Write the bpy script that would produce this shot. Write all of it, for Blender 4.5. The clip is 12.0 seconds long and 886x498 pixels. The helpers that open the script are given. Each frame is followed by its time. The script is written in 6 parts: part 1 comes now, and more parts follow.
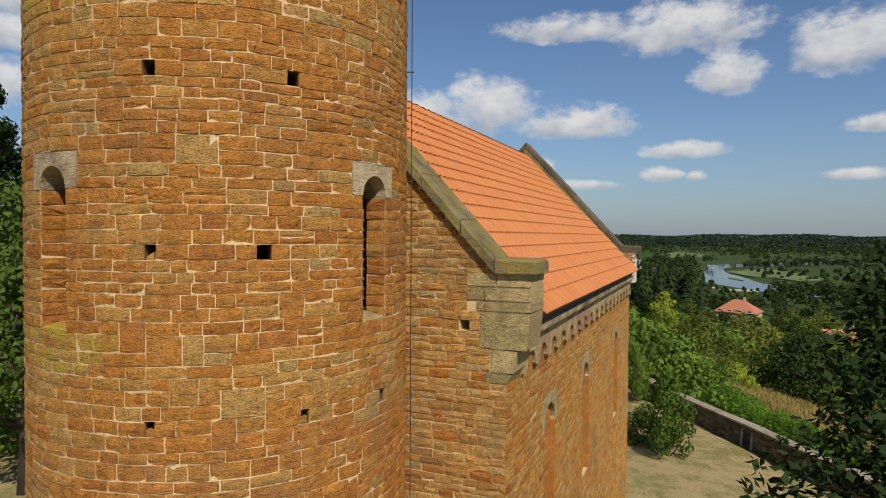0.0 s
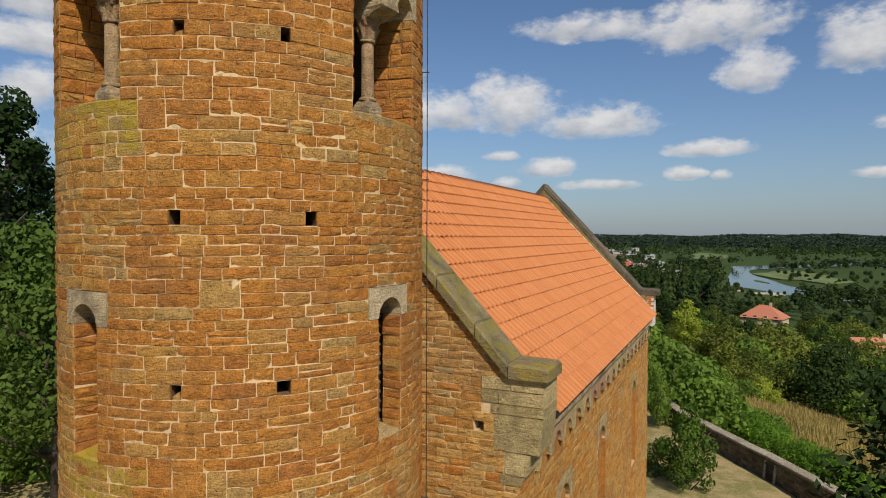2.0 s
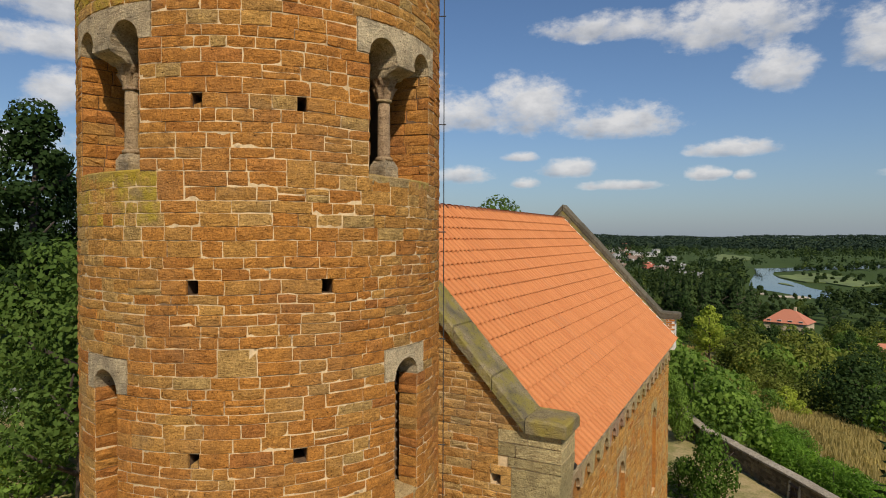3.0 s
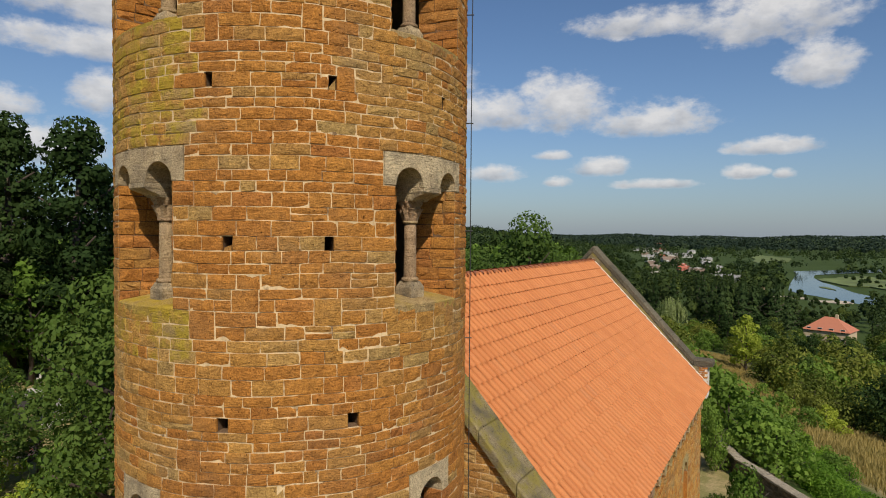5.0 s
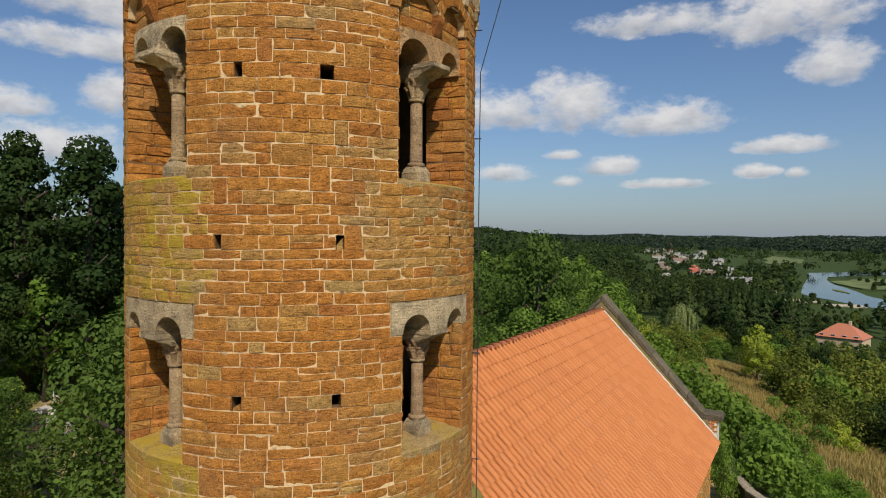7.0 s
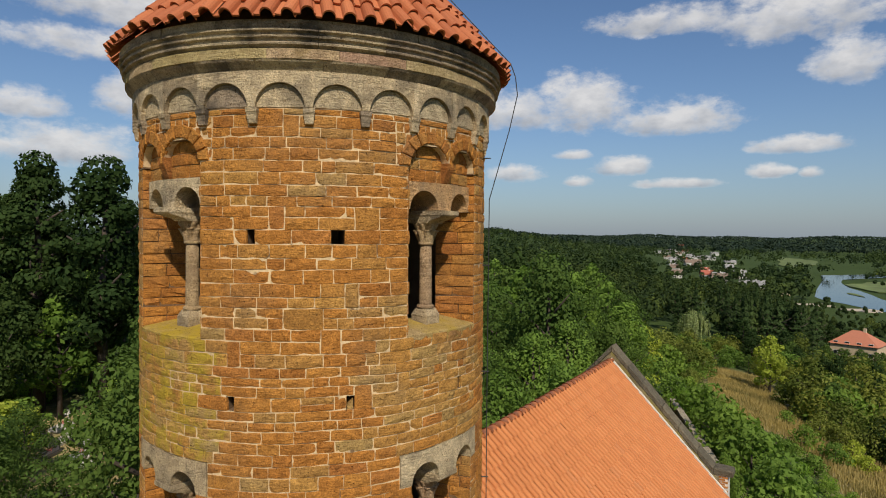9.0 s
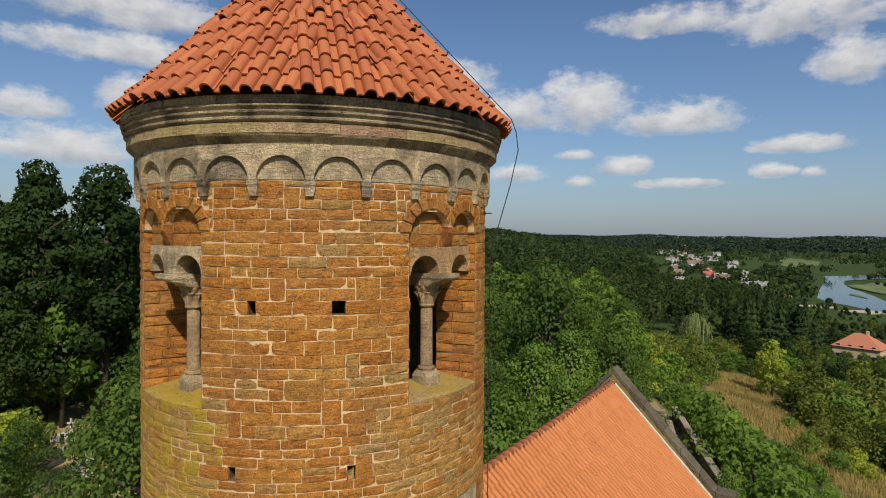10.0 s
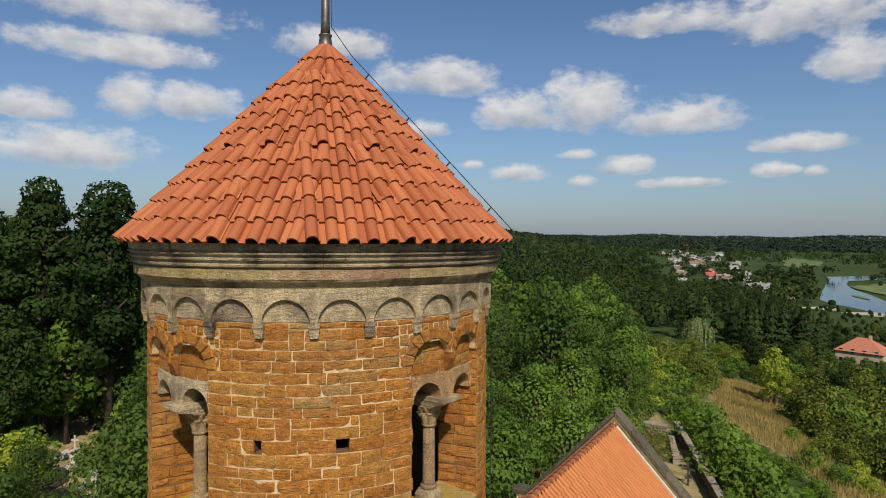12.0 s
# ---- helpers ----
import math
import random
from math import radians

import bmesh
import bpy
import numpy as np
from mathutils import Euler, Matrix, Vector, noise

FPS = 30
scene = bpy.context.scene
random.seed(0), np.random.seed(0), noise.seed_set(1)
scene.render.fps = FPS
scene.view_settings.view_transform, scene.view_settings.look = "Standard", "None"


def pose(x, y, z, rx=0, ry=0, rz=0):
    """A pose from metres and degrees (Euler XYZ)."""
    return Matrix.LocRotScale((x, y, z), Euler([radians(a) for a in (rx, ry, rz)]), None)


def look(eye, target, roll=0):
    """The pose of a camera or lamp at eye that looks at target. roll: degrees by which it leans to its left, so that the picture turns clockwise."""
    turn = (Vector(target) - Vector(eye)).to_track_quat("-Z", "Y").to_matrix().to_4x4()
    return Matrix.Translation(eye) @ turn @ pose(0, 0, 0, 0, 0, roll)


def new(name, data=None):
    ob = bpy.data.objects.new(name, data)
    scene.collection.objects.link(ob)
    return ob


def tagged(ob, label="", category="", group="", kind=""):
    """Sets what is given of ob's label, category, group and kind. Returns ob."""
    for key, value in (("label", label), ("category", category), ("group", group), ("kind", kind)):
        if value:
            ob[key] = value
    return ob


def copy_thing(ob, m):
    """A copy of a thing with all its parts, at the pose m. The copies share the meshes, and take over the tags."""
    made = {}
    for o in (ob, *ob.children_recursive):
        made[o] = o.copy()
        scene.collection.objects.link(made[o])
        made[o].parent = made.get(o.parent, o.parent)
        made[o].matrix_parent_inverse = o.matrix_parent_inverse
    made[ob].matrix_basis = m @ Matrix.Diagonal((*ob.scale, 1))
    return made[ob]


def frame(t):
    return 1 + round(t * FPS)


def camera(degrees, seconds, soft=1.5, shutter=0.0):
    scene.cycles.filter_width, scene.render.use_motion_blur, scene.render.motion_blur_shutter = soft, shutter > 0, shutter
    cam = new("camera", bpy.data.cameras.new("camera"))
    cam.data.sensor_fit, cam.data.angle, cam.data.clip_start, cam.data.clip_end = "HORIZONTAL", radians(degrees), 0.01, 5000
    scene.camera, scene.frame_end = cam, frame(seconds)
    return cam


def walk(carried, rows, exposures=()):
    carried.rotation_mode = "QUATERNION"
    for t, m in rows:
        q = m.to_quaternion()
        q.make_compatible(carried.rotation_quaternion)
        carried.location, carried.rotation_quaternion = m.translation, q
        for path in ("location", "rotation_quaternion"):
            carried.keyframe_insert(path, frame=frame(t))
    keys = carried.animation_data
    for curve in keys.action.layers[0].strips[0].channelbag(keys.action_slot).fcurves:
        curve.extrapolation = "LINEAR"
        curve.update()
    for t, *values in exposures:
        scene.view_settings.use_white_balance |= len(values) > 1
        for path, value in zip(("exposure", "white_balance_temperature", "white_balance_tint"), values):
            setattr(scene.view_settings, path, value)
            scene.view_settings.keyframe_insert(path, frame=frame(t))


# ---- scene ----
import collections
cam = camera(72.1, 12.0, soft=1.0)
ROWS = [
    (0.0, 6.182, -6.745, 9.691, 23.48, -1.28, -0.34),
    (0.5, 6.212, -6.787, 10.093, 23.53, -1.25, -0.32),
    (1.0, 6.249, -6.818, 10.478, 23.87, -1.25, -0.25),
    (1.5, 6.302, -6.848, 10.838, 24.60, -1.23, -0.22),
    (2.0, 6.328, -6.867, 11.189, 25.45, -1.25, -0.20),
    (2.5, 6.334, -6.849, 11.552, 26.26, -1.21, -0.18),
    (3.0, 6.336, -6.816, 11.931, 27.22, -1.15, -0.16),
    (5.0, 6.390, -6.789, 13.486, 30.13, -1.29, -0.40),
    (5.5, 6.391, -6.772, 13.927, 30.24, -1.31, -0.41),
    (6.0, 6.383, -6.753, 14.379, 30.44, -1.31, -0.42),
    (6.5, 6.397, -6.760, 14.822, 30.67, -1.33, -0.45),
    (7.0, 6.407, -6.776, 15.261, 31.02, -1.32, -0.41),
    (9.0, 6.437, -6.818, 17.084, 31.99, -1.31, -0.41),
    (9.5, 6.431, -6.796, 17.480, 32.04, -1.29, -0.40),
    (10.0, 6.435, -6.802, 17.876, 32.15, -1.29, -0.36),
    (10.5, 6.428, -6.812, 18.277, 32.28, -1.26, -0.31),
    (11.0, 6.431, -6.832, 18.689, 32.30, -1.27, -0.26),
    (11.5, 6.450, -6.849, 19.086, 32.33, -1.28, -0.24),
    (12.0, 6.480, -6.884, 19.472, 32.34, -1.31, -0.24),
]
walk(cam, [(t, pose(x, y, z, 90 + p, r, w)) for t, x, y, z, w, p, r in ROWS], [(0.0, 0.0, 6720, 10), (12.0, 0.0, 6720, 10)])

# ---- sky and sun ----
SUN_AZ, SUN_EL = radians(-46), radians(44)
sun_way = Vector((math.cos(SUN_EL) * math.cos(SUN_AZ), math.cos(SUN_EL) * math.sin(SUN_AZ), math.sin(SUN_EL)))
sun = new("sun", bpy.data.lights.new("sun", "SUN"))
sun.data.energy, sun.data.angle, sun.data.color = 4.5, radians(0.55), (1.0, 0.93, 0.82)
sun.matrix_world = look(sun_way * 60, (0, 0, 0))

world = bpy.data.worlds.new("summer_sky")
scene.world = world
world.use_nodes = True
WT = world.node_tree
WT.nodes.clear()


def wmath(op, a, b=None, c=None, clamp=False):
    n = WT.nodes.new("ShaderNodeMath")
    n.operation, n.use_clamp = op, clamp
    for i, v in enumerate((a, b, c)):
        if v is None:
            continue
        if isinstance(v, (int, float)):
            n.inputs[i].default_value = v
        else:
            WT.links.new(v, n.inputs[i])
    return n.outputs[0]


sky = WT.nodes.new("ShaderNodeTexSky")
sky.sky_type = "NISHITA"
sky.sun_disc = False
sky.sun_elevation, sky.sun_rotation = SUN_EL, radians(136)
sky.air_density, sky.dust_density, sky.ozone_density = 1.0, 0.45, 2.5

# clouds: (azimuth from +y, counted to the right, elevation, half width, half height) in degrees, with a ragged edge
CLOUDS = [
    (-25.1, 11.0, 4.6, 2.52), (-19.3, 11.4, 4.9, 3.7), (-11.0, 9.9, 6.1, 2.22), (-12.2, 18.1, 6.9, 1.7),
    (-2.1, 17.2, 7.0, 3.04), (1.7, 13.3, 3.2, 2.52), (-59.3, 17.8, 9.9, 2.67), (-60.4, 14.7, 8.2, 1.85),
    (-59.4, 11.0, 2.9, 2.52), (-54.6, 11.1, 4.6, 2.22), (-66.3, 9.7, 3.2, 1.63), (-63.4, 6.6, 6.5, 2.37),
    (-33.0, 14.1, 6.4, 2.37), (-34.4, 9.6, 3.0, 1.19), (-29.6, 6.5, 1.4, 0.59), (-25.3, 5.6, 3.0, 1.19),
    (-15.8, 6.1, 3.0, 1.26), (-3.9, 5.4, 1.9, 0.89), (-0.9, 5.2, 1.0, 0.67), (-1.7, 7.4, 4.1, 1.11),
    (-42.7, 16.8, 5.5, 2.07), (-19.9, 7.3, 1.9, 0.67), (-11.1, 4.6, 4.0, 0.67), (-19.5, 4.9, 1.5, 0.74),
    (9.7, 14.6, 4.7, 3.41), (-3.2, 5.4, 1.5, 0.67), (11.1, 4.9, 3.3, 0.67), (15.8, 7.9, 2.9, 1.19),
    (13.3, 8.6, 3.6, 0.96), (-80.0, 14.0, 9.0, 2.6), (-95.0, 20.0, 12.0, 3.5), (35.0, 18.0, 14.0, 3.6),
    (60.0, 11.0, 11.0, 2.5), (100.0, 20.0, 14.0, 4.0), (150.0, 15.0, 14.0, 3.5), (-140.0, 18.0, 16.0, 4.0),
    (-30.0, 34.0, 16.0, 4.0), (30.0, 42.0, 14.0, 5.0), (-110.0, 42.0, 16.0, 5.0),
]
geo = WT.nodes.new("ShaderNodeTexCoord")
sep = WT.nodes.new("ShaderNodeSeparateXYZ")
WT.links.new(geo.outputs["Generated"], sep.inputs[0])
az = wmath("MULTIPLY", wmath("ARCTAN2", sep.outputs[0], sep.outputs[1]), 57.2958)
el = wmath("MULTIPLY", wmath("ARCSINE", sep.outputs[2]), 57.2958)
plane = WT.nodes.new("ShaderNodeCombineXYZ")
WT.links.new(wmath("MULTIPLY", az, 0.3), plane.inputs[0])
WT.links.new(wmath("MULTIPLY", el, 0.5), plane.inputs[1])


def wnoise(scale, detail, rough):
    n = WT.nodes.new("ShaderNodeTexNoise")
    n.inputs["Scale"].default_value, n.inputs["Detail"].default_value, n.inputs["Roughness"].default_value = scale, detail, rough
    WT.links.new(plane.outputs[0], n.inputs["Vector"])
    return n.outputs[0]


billow = wmath("ADD", wmath("MULTIPLY", wmath("SUBTRACT", wnoise(1.0, 6, 0.6), 0.5), 2.4), wmath("MULTIPLY", wmath("SUBTRACT", wnoise(3.2, 6, 0.62), 0.5), 1.0))
mass = under = None
for a0, e0, w, h in CLOUDS:
    dx = wmath("DIVIDE", wmath("SUBTRACT", az, a0), w)
    dy = wmath("DIVIDE", wmath("SUBTRACT", el, e0), h)
    below = wmath("MULTIPLY", dy, -1.0)
    # flat undersides, rounded heads
    dy = wmath("MAXIMUM", dy, wmath("MULTIPLY", dy, -1.7))
    one = wmath("SUBTRACT", 1.0, wmath("ADD", wmath("MULTIPLY", dx, dx), wmath("MULTIPLY", dy, dy)))
    mass = one if mass is None else wmath("MAXIMUM", mass, one)
    grey = wmath("MULTIPLY", wmath("MULTIPLY", wmath("ADD", one, 0.5), 1.0, clamp=True), wmath("ADD", below, 1.0))
    under = grey if under is None else wmath("MAXIMUM", under, grey)
edge = wmath("ADD", wmath("MAXIMUM", mass, -1.6), billow)
cover = WT.nodes.new("ShaderNodeMapRange")
cover.interpolation_type = "SMOOTHSTEP"
WT.links.new(edge, cover.inputs[0])
cover.inputs[1].default_value, cover.inputs[2].default_value = -0.12, 1.0
cover.inputs[4].default_value = 0.9
# thicker parts of a cloud are greyer, its thin sunlit rim is whiter
shade = WT.nodes.new("ShaderNodeValToRGB")
WT.links.new(wmath("ADD", wmath("MULTIPLY", under, 0.42), wmath("MULTIPLY", wmath("SUBTRACT", wnoise(1.6, 4, 0.55), 0.5), 0.9)), shade.inputs[0])
shade.color_ramp.elements[0].position, shade.color_ramp.elements[0].color = 0.22, (8.6, 8.6, 8.7, 1)
shade.color_ramp.elements[1].position, shade.color_ramp.elements[1].color = 0.72, (4.3, 4.65, 5.3, 1)
mix = WT.nodes.new("ShaderNodeMix")
mix.data_type = "RGBA"
WT.links.new(cover.outputs[0], mix.inputs[0])
haze = WT.nodes.new("ShaderNodeMix")
haze.data_type = "RGBA"
low_sky = wmath("POWER", 2.718, wmath("MULTIPLY", wmath("MAXIMUM", el, 0.0), -0.21))
WT.links.new(wmath("MULTIPLY", low_sky, 0.92), haze.inputs[0])
deep = WT.nodes.new("ShaderNodeMix")
deep.data_type, deep.blend_type = "RGBA", "MULTIPLY"
deep.inputs[0].default_value = 1.0
deep.inputs[7].default_value = (0.78, 0.93, 1.1, 1)
WT.links.new(sky.outputs[0], deep.inputs[6])
WT.links.new(deep.outputs[2], haze.inputs[6])
haze.inputs[7].default_value = (3.05, 3.6, 4.3, 1)
WT.links.new(haze.outputs[2], mix.inputs[6])
WT.links.new(shade.outputs[0], mix.inputs[7])
back = WT.nodes.new("ShaderNodeBackground")
back.inputs[1].default_value = 0.085
WT.links.new(mix.outputs[2], back.inputs[0])
wout = WT.nodes.new("ShaderNodeOutputWorld")
WT.links.new(back.outputs[0], wout.inputs[0])


# ---- materials ----
def node_mat(name):
    m = bpy.data.materials.new(name)
    m.use_nodes = True
    nt = m.node_tree
    return m, nt, nt.nodes["Principled BSDF"]


def noise_of(nt, scale, detail=5, rough=0.6, vec=None, dist=0.0):
    n = nt.nodes.new("ShaderNodeTexNoise")
    n.inputs["Scale"].default_value, n.inputs["Detail"].default_value = scale, detail
    n.inputs["Roughness"].default_value, n.inputs["Distortion"].default_value = rough, dist
    if vec is None:
        g = nt.nodes.new("ShaderNodeNewGeometry")
        vec = g.outputs["Position"]
    nt.links.new(vec, n.inputs["Vector"])
    return n.outputs[0]


def ramp_of(nt, fac, stops, interp="LINEAR"):
    r = nt.nodes.new("ShaderNodeValToRGB")
    r.color_ramp.interpolation = interp
    while len(r.color_ramp.elements) < len(stops):
        r.color_ramp.elements.new(0.5)
    for e, (p, c) in zip(r.color_ramp.elements, stops):
        e.position, e.color = p, (*c, 1)
    nt.links.new(fac, r.inputs[0])
    return r.outputs[0]


def mix_of(nt, fac, a, b, mode="MIX"):
    n = nt.nodes.new("ShaderNodeMix")
    n.data_type, n.blend_type = "RGBA", mode
    for sock, v in ((0, fac), (6, a), (7, b)):
        if isinstance(v, (int, float)):
            n.inputs[sock].default_value = v
        elif isinstance(v, tuple):
            n.inputs[sock].default_value = (*v, 1)
        else:
            nt.links.new(v, n.inputs[sock])
    return n.outputs[2]


def math_of(nt, op, a, b=0.0, clamp=False):
    n = nt.nodes.new("ShaderNodeMath")
    n.operation, n.use_clamp = op, clamp
    for i, v in enumerate((a, b)):
        if isinstance(v, (int, float)):
            n.inputs[i].default_value = v
        else:
            nt.links.new(v, n.inputs[i])
    return n.outputs[0]


def bump_of(nt, bsdf, height, strength, distance):
    b = nt.nodes.new("ShaderNodeBump")
    b.inputs["Strength"].default_value, b.inputs["Distance"].default_value = strength, distance
    nt.links.new(height, b.inputs["Height"])
    nt.links.new(b.outputs[0], bsdf.inputs["Normal"])


def piece_random(nt):
    """One number per piece, whether it is an object of its own or an island of a joined mesh."""
    o = nt.nodes.new("ShaderNodeObjectInfo")
    g = nt.nodes.new("ShaderNodeNewGeometry")
    return math_of(nt, "FRACT", math_of(nt, "ADD", math_of(nt, "MULTIPLY", o.outputs["Random"], 7.31), g.outputs["Random Per Island"]))


def stretched(nt, sx, sy, sz):
    g = nt.nodes.new("ShaderNodeNewGeometry")
    v = nt.nodes.new("ShaderNodeVectorMath")
    v.operation = "MULTIPLY"
    v.inputs[1].default_value = (sx, sy, sz)
    nt.links.new(g.outputs["Position"], v.inputs[0])
    return v.outputs[0]


def stone_mat(name, stops, stain=(0.20, 0.16, 0.10), stain_amount=0.5, rough=0.92, grain=1.0, lichen=None, stain_scale=0.9, stain_from=0.48):
    """Sandstone: a tone for each block, cloudy weathering, thin dark bedding cracks, scattered pits and a fine grain."""
    m, nt, bsdf = node_mat(name)
    tone = piece_random(nt)
    col = ramp_of(nt, tone, stops)
    fine = noise_of(nt, 46, 6, 0.72)
    mid = noise_of(nt, 8, 6, 0.68)
    broad = noise_of(nt, stain_scale, 5, 0.65)
    beds = noise_of(nt, 1.0, 5, 0.7, stretched(nt, 8, 8, 34), 0.6)
    pits = noise_of(nt, 31, 4, 0.6)
    col = mix_of(nt, 0.8, col, ramp_of(nt, fine, [(0.36, (0.58, 0.52, 0.46)), (0.5, (0.95, 0.94, 0.92)), (0.66, (1.3, 1.27, 1.2))]), "MULTIPLY")
    col = mix_of(nt, 0.75, col, ramp_of(nt, mid, [(0.3, (0.62, 0.57, 0.52)), (0.52, (1.04, 1.03, 1.0)), (0.68, (1.32, 1.31, 1.24))]), "MULTIPLY")
    col = mix_of(nt, ramp_of(nt, broad, [(stain_from, (0, 0, 0)), (stain_from + 0.2, (stain_amount,) * 3)]), col, stain)
    if lichen:
        spots = math_of(nt, "MULTIPLY", noise_of(nt, 3.2, 6, 0.7), 1.0)
        col = mix_of(nt, ramp_of(nt, spots, [(0.44, (0, 0, 0)), (0.6, (0.85,) * 3)]), col, lichen)
    col = mix_of(nt, 0.6, col, ramp_of(nt, beds, [(0.32, (0.3, 0.25, 0.2)), (0.41, (1, 1, 1)), (0.6, (1, 1, 1)), (0.72, (1.22, 1.2, 1.14))]), "MULTIPLY")
    col = mix_of(nt, 0.85, col, ramp_of(nt, pits, [(0.31, (0.22, 0.17, 0.13)), (0.375, (1, 1, 1))]), "MULTIPLY")
    nt.links.new(col, bsdf.inputs["Base Color"])
    bsdf.inputs["Roughness"].default_value = rough
    bsdf.inputs["Specular IOR Level"].default_value = 0.2
    h = math_of(nt, "ADD", math_of(nt, "ADD", math_of(nt, "MULTIPLY", fine, 0.8 * grain), math_of(nt, "MULTIPLY", beds, 0.9)), math_of(nt, "ADD", math_of(nt, "MULTIPLY", mid, 1.3), math_of(nt, "MULTIPLY", math_of(nt, "MINIMUM", pits, 0.36), 1.6)))
    bump_of(nt, bsdf, h, 1.0, 0.028)
    return m


ORANGE = [(0.0, (0.372, 0.147, 0.033)), (0.1, (0.423, 0.172, 0.037)), (0.5, (0.465, 0.198, 0.042)), (0.85, (0.465, 0.212, 0.048)), (0.95, (0.442, 0.221, 0.058)), (1.0, (0.391, 0.219, 0.069))]
OLIVE = [(0.0, (0.396, 0.193, 0.049)), (0.3, (0.460, 0.230, 0.057)), (0.6, (0.497, 0.265, 0.071)), (0.85, (0.469, 0.273, 0.087)), (1.0, (0.414, 0.267, 0.097))]
GABLE = [(0.0, (0.36, 0.18, 0.05)), (0.3, (0.47, 0.242, 0.066)), (0.6, (0.53, 0.29, 0.085)), (0.85, (0.49, 0.3, 0.105)), (1.0, (0.41, 0.285, 0.12))]
stone_orange = stone_mat("sandstone_orange", ORANGE, stain_amount=0.25)
stone_olive = stone_mat("sandstone_olive", OLIVE, stain_amount=0.45)
stone_lichen = stone_mat("sandstone_lichen", OLIVE, stain=(0.24, 0.21, 0.11), stain_amount=0.5, lichen=(0.42, 0.3, 0.03))
stone_gable = stone_mat("sandstone_gable", GABLE, stain_amount=0.35)
stone_red = stone_mat("sandstone_red", [(0.0, (0.36, 0.14, 0.037)), (0.5, (0.45, 0.182, 0.045)), (1.0, (0.5, 0.215, 0.055))], stain_amount=0.15)
stone_grey = stone_mat("dressed_grey_sandstone", [(0.0, (0.46, 0.355, 0.22)), (0.5, (0.57, 0.455, 0.29)), (1.0, (0.62, 0.5, 0.33))], stain=(0.13, 0.105, 0.075), stain_amount=0.85, stain_scale=1.7, stain_from=0.45)
stone_weathered = stone_mat("weathered_cornice_stone", [(0.0, (0.32, 0.25, 0.18)), (0.5, (0.44, 0.35, 0.23)), (1.0, (0.5, 0.41, 0.27))], stain=(0.07, 0.058, 0.046), stain_amount=0.88, stain_scale=2.2, stain_from=0.48)
stone_band = stone_mat("yellowish_band_stone", [(0.0, (0.42, 0.33, 0.15)), (0.4, (0.48, 0.38, 0.2)), (0.7, (0.46, 0.33, 0.2)), (1.0, (0.4, 0.25, 0.17))], stain=(0.24, 0.17, 0.06), stain_amount=0.7, stain_scale=2.2)
dark_coping = stone_mat("dark_coping_stone", [(0.0, (0.1, 0.088, 0.065)), (1.0, (0.18, 0.155, 0.11))], stain=(0.06, 0.055, 0.042), stain_amount=0.6)
coping_stone = stone_mat("mossy_coping_stone", [(0.0, (0.2, 0.165, 0.105)), (0.5, (0.29, 0.235, 0.14)), (1.0, (0.37, 0.3, 0.18))], stain_scale=2.0, stain=(0.075, 0.067, 0.047), stain_amount=0.8, stain_from=0.43, lichen=(0.26, 0.21, 0.045))
kneeler_stone = stone_mat("olive_grey_kneeler_stone", [(0.0, (0.34, 0.27, 0.13)), (0.5, (0.44, 0.355, 0.18)), (1.0, (0.52, 0.41, 0.21))], stain=(0.2, 0.16, 0.08), stain_amount=0.6, stain_scale=2.2)
lintel_brown = stone_mat("brown_lintel_stone", [(0.0, (0.46, 0.27, 0.12)), (1.0, (0.55, 0.34, 0.165))], stain=(0.16, 0.12, 0.08), stain_amount=0.7, stain_scale=2.2)
cap_lichen = stone_mat("lichen_kneeler_stone", [(0.0, (0.22, 0.18, 0.1)), (1.0, (0.3, 0.24, 0.13))], stain=(0.33, 0.25, 0.045), stain_amount=0.8, stain_scale=2.5)
column_stone = stone_mat("column_stone", [(0.0, (0.32, 0.21, 0.13)), (0.5, (0.39, 0.27, 0.16)), (1.0, (0.46, 0.34, 0.19))], stain=(0.24, 0.16, 0.1), stain_amount=0.7)
sill_stone = stone_mat("lichen_sill_stone", [(0.0, (0.37, 0.26, 0.12)), (1.0, (0.43, 0.31, 0.15))], stain=(0.42, 0.28, 0.03), stain_amount=0.9)
sill_moss = stone_mat("yellow_lichen_sill", [(0.0, (0.4, 0.27, 0.08)), (1.0, (0.43, 0.3, 0.1))], stain=(0.44, 0.3, 0.025), stain_amount=1.0, lichen=(0.44, 0.3, 0.02))


def mortar_mat():
    """Pale lime pointing, crumbled and dirty in places."""
    m, nt, bsdf = node_mat("lime_mortar")
    n = noise_of(nt, 16, 5, 0.65)
    b = noise_of(nt, 1.1, 4, 0.6)
    c = noise_of(nt, 4.5, 4, 0.65)
    col = mix_of(nt, 0.6, (0.62, 0.45, 0.255), ramp_of(nt, n, [(0.3, (0.5, 0.47, 0.43)), (0.6, (1.12, 1.1, 1.04))]), "MULTIPLY")
    col = mix_of(nt, ramp_of(nt, b, [(0.52, (0, 0, 0)), (0.7, (0.7,) * 3)]), col, (0.34, 0.2, 0.085))
    col = mix_of(nt, ramp_of(nt, c, [(0.56, (0, 0, 0)), (0.66, (0.9,) * 3)]), col, (0.13, 0.07, 0.03))
    nt.links.new(col, bsdf.inputs["Base Color"])
    bsdf.inputs["Roughness"].default_value = 0.95
    bump_of(nt, bsdf, n, 0.6, 0.012)
    return m


mortar = mortar_mat()


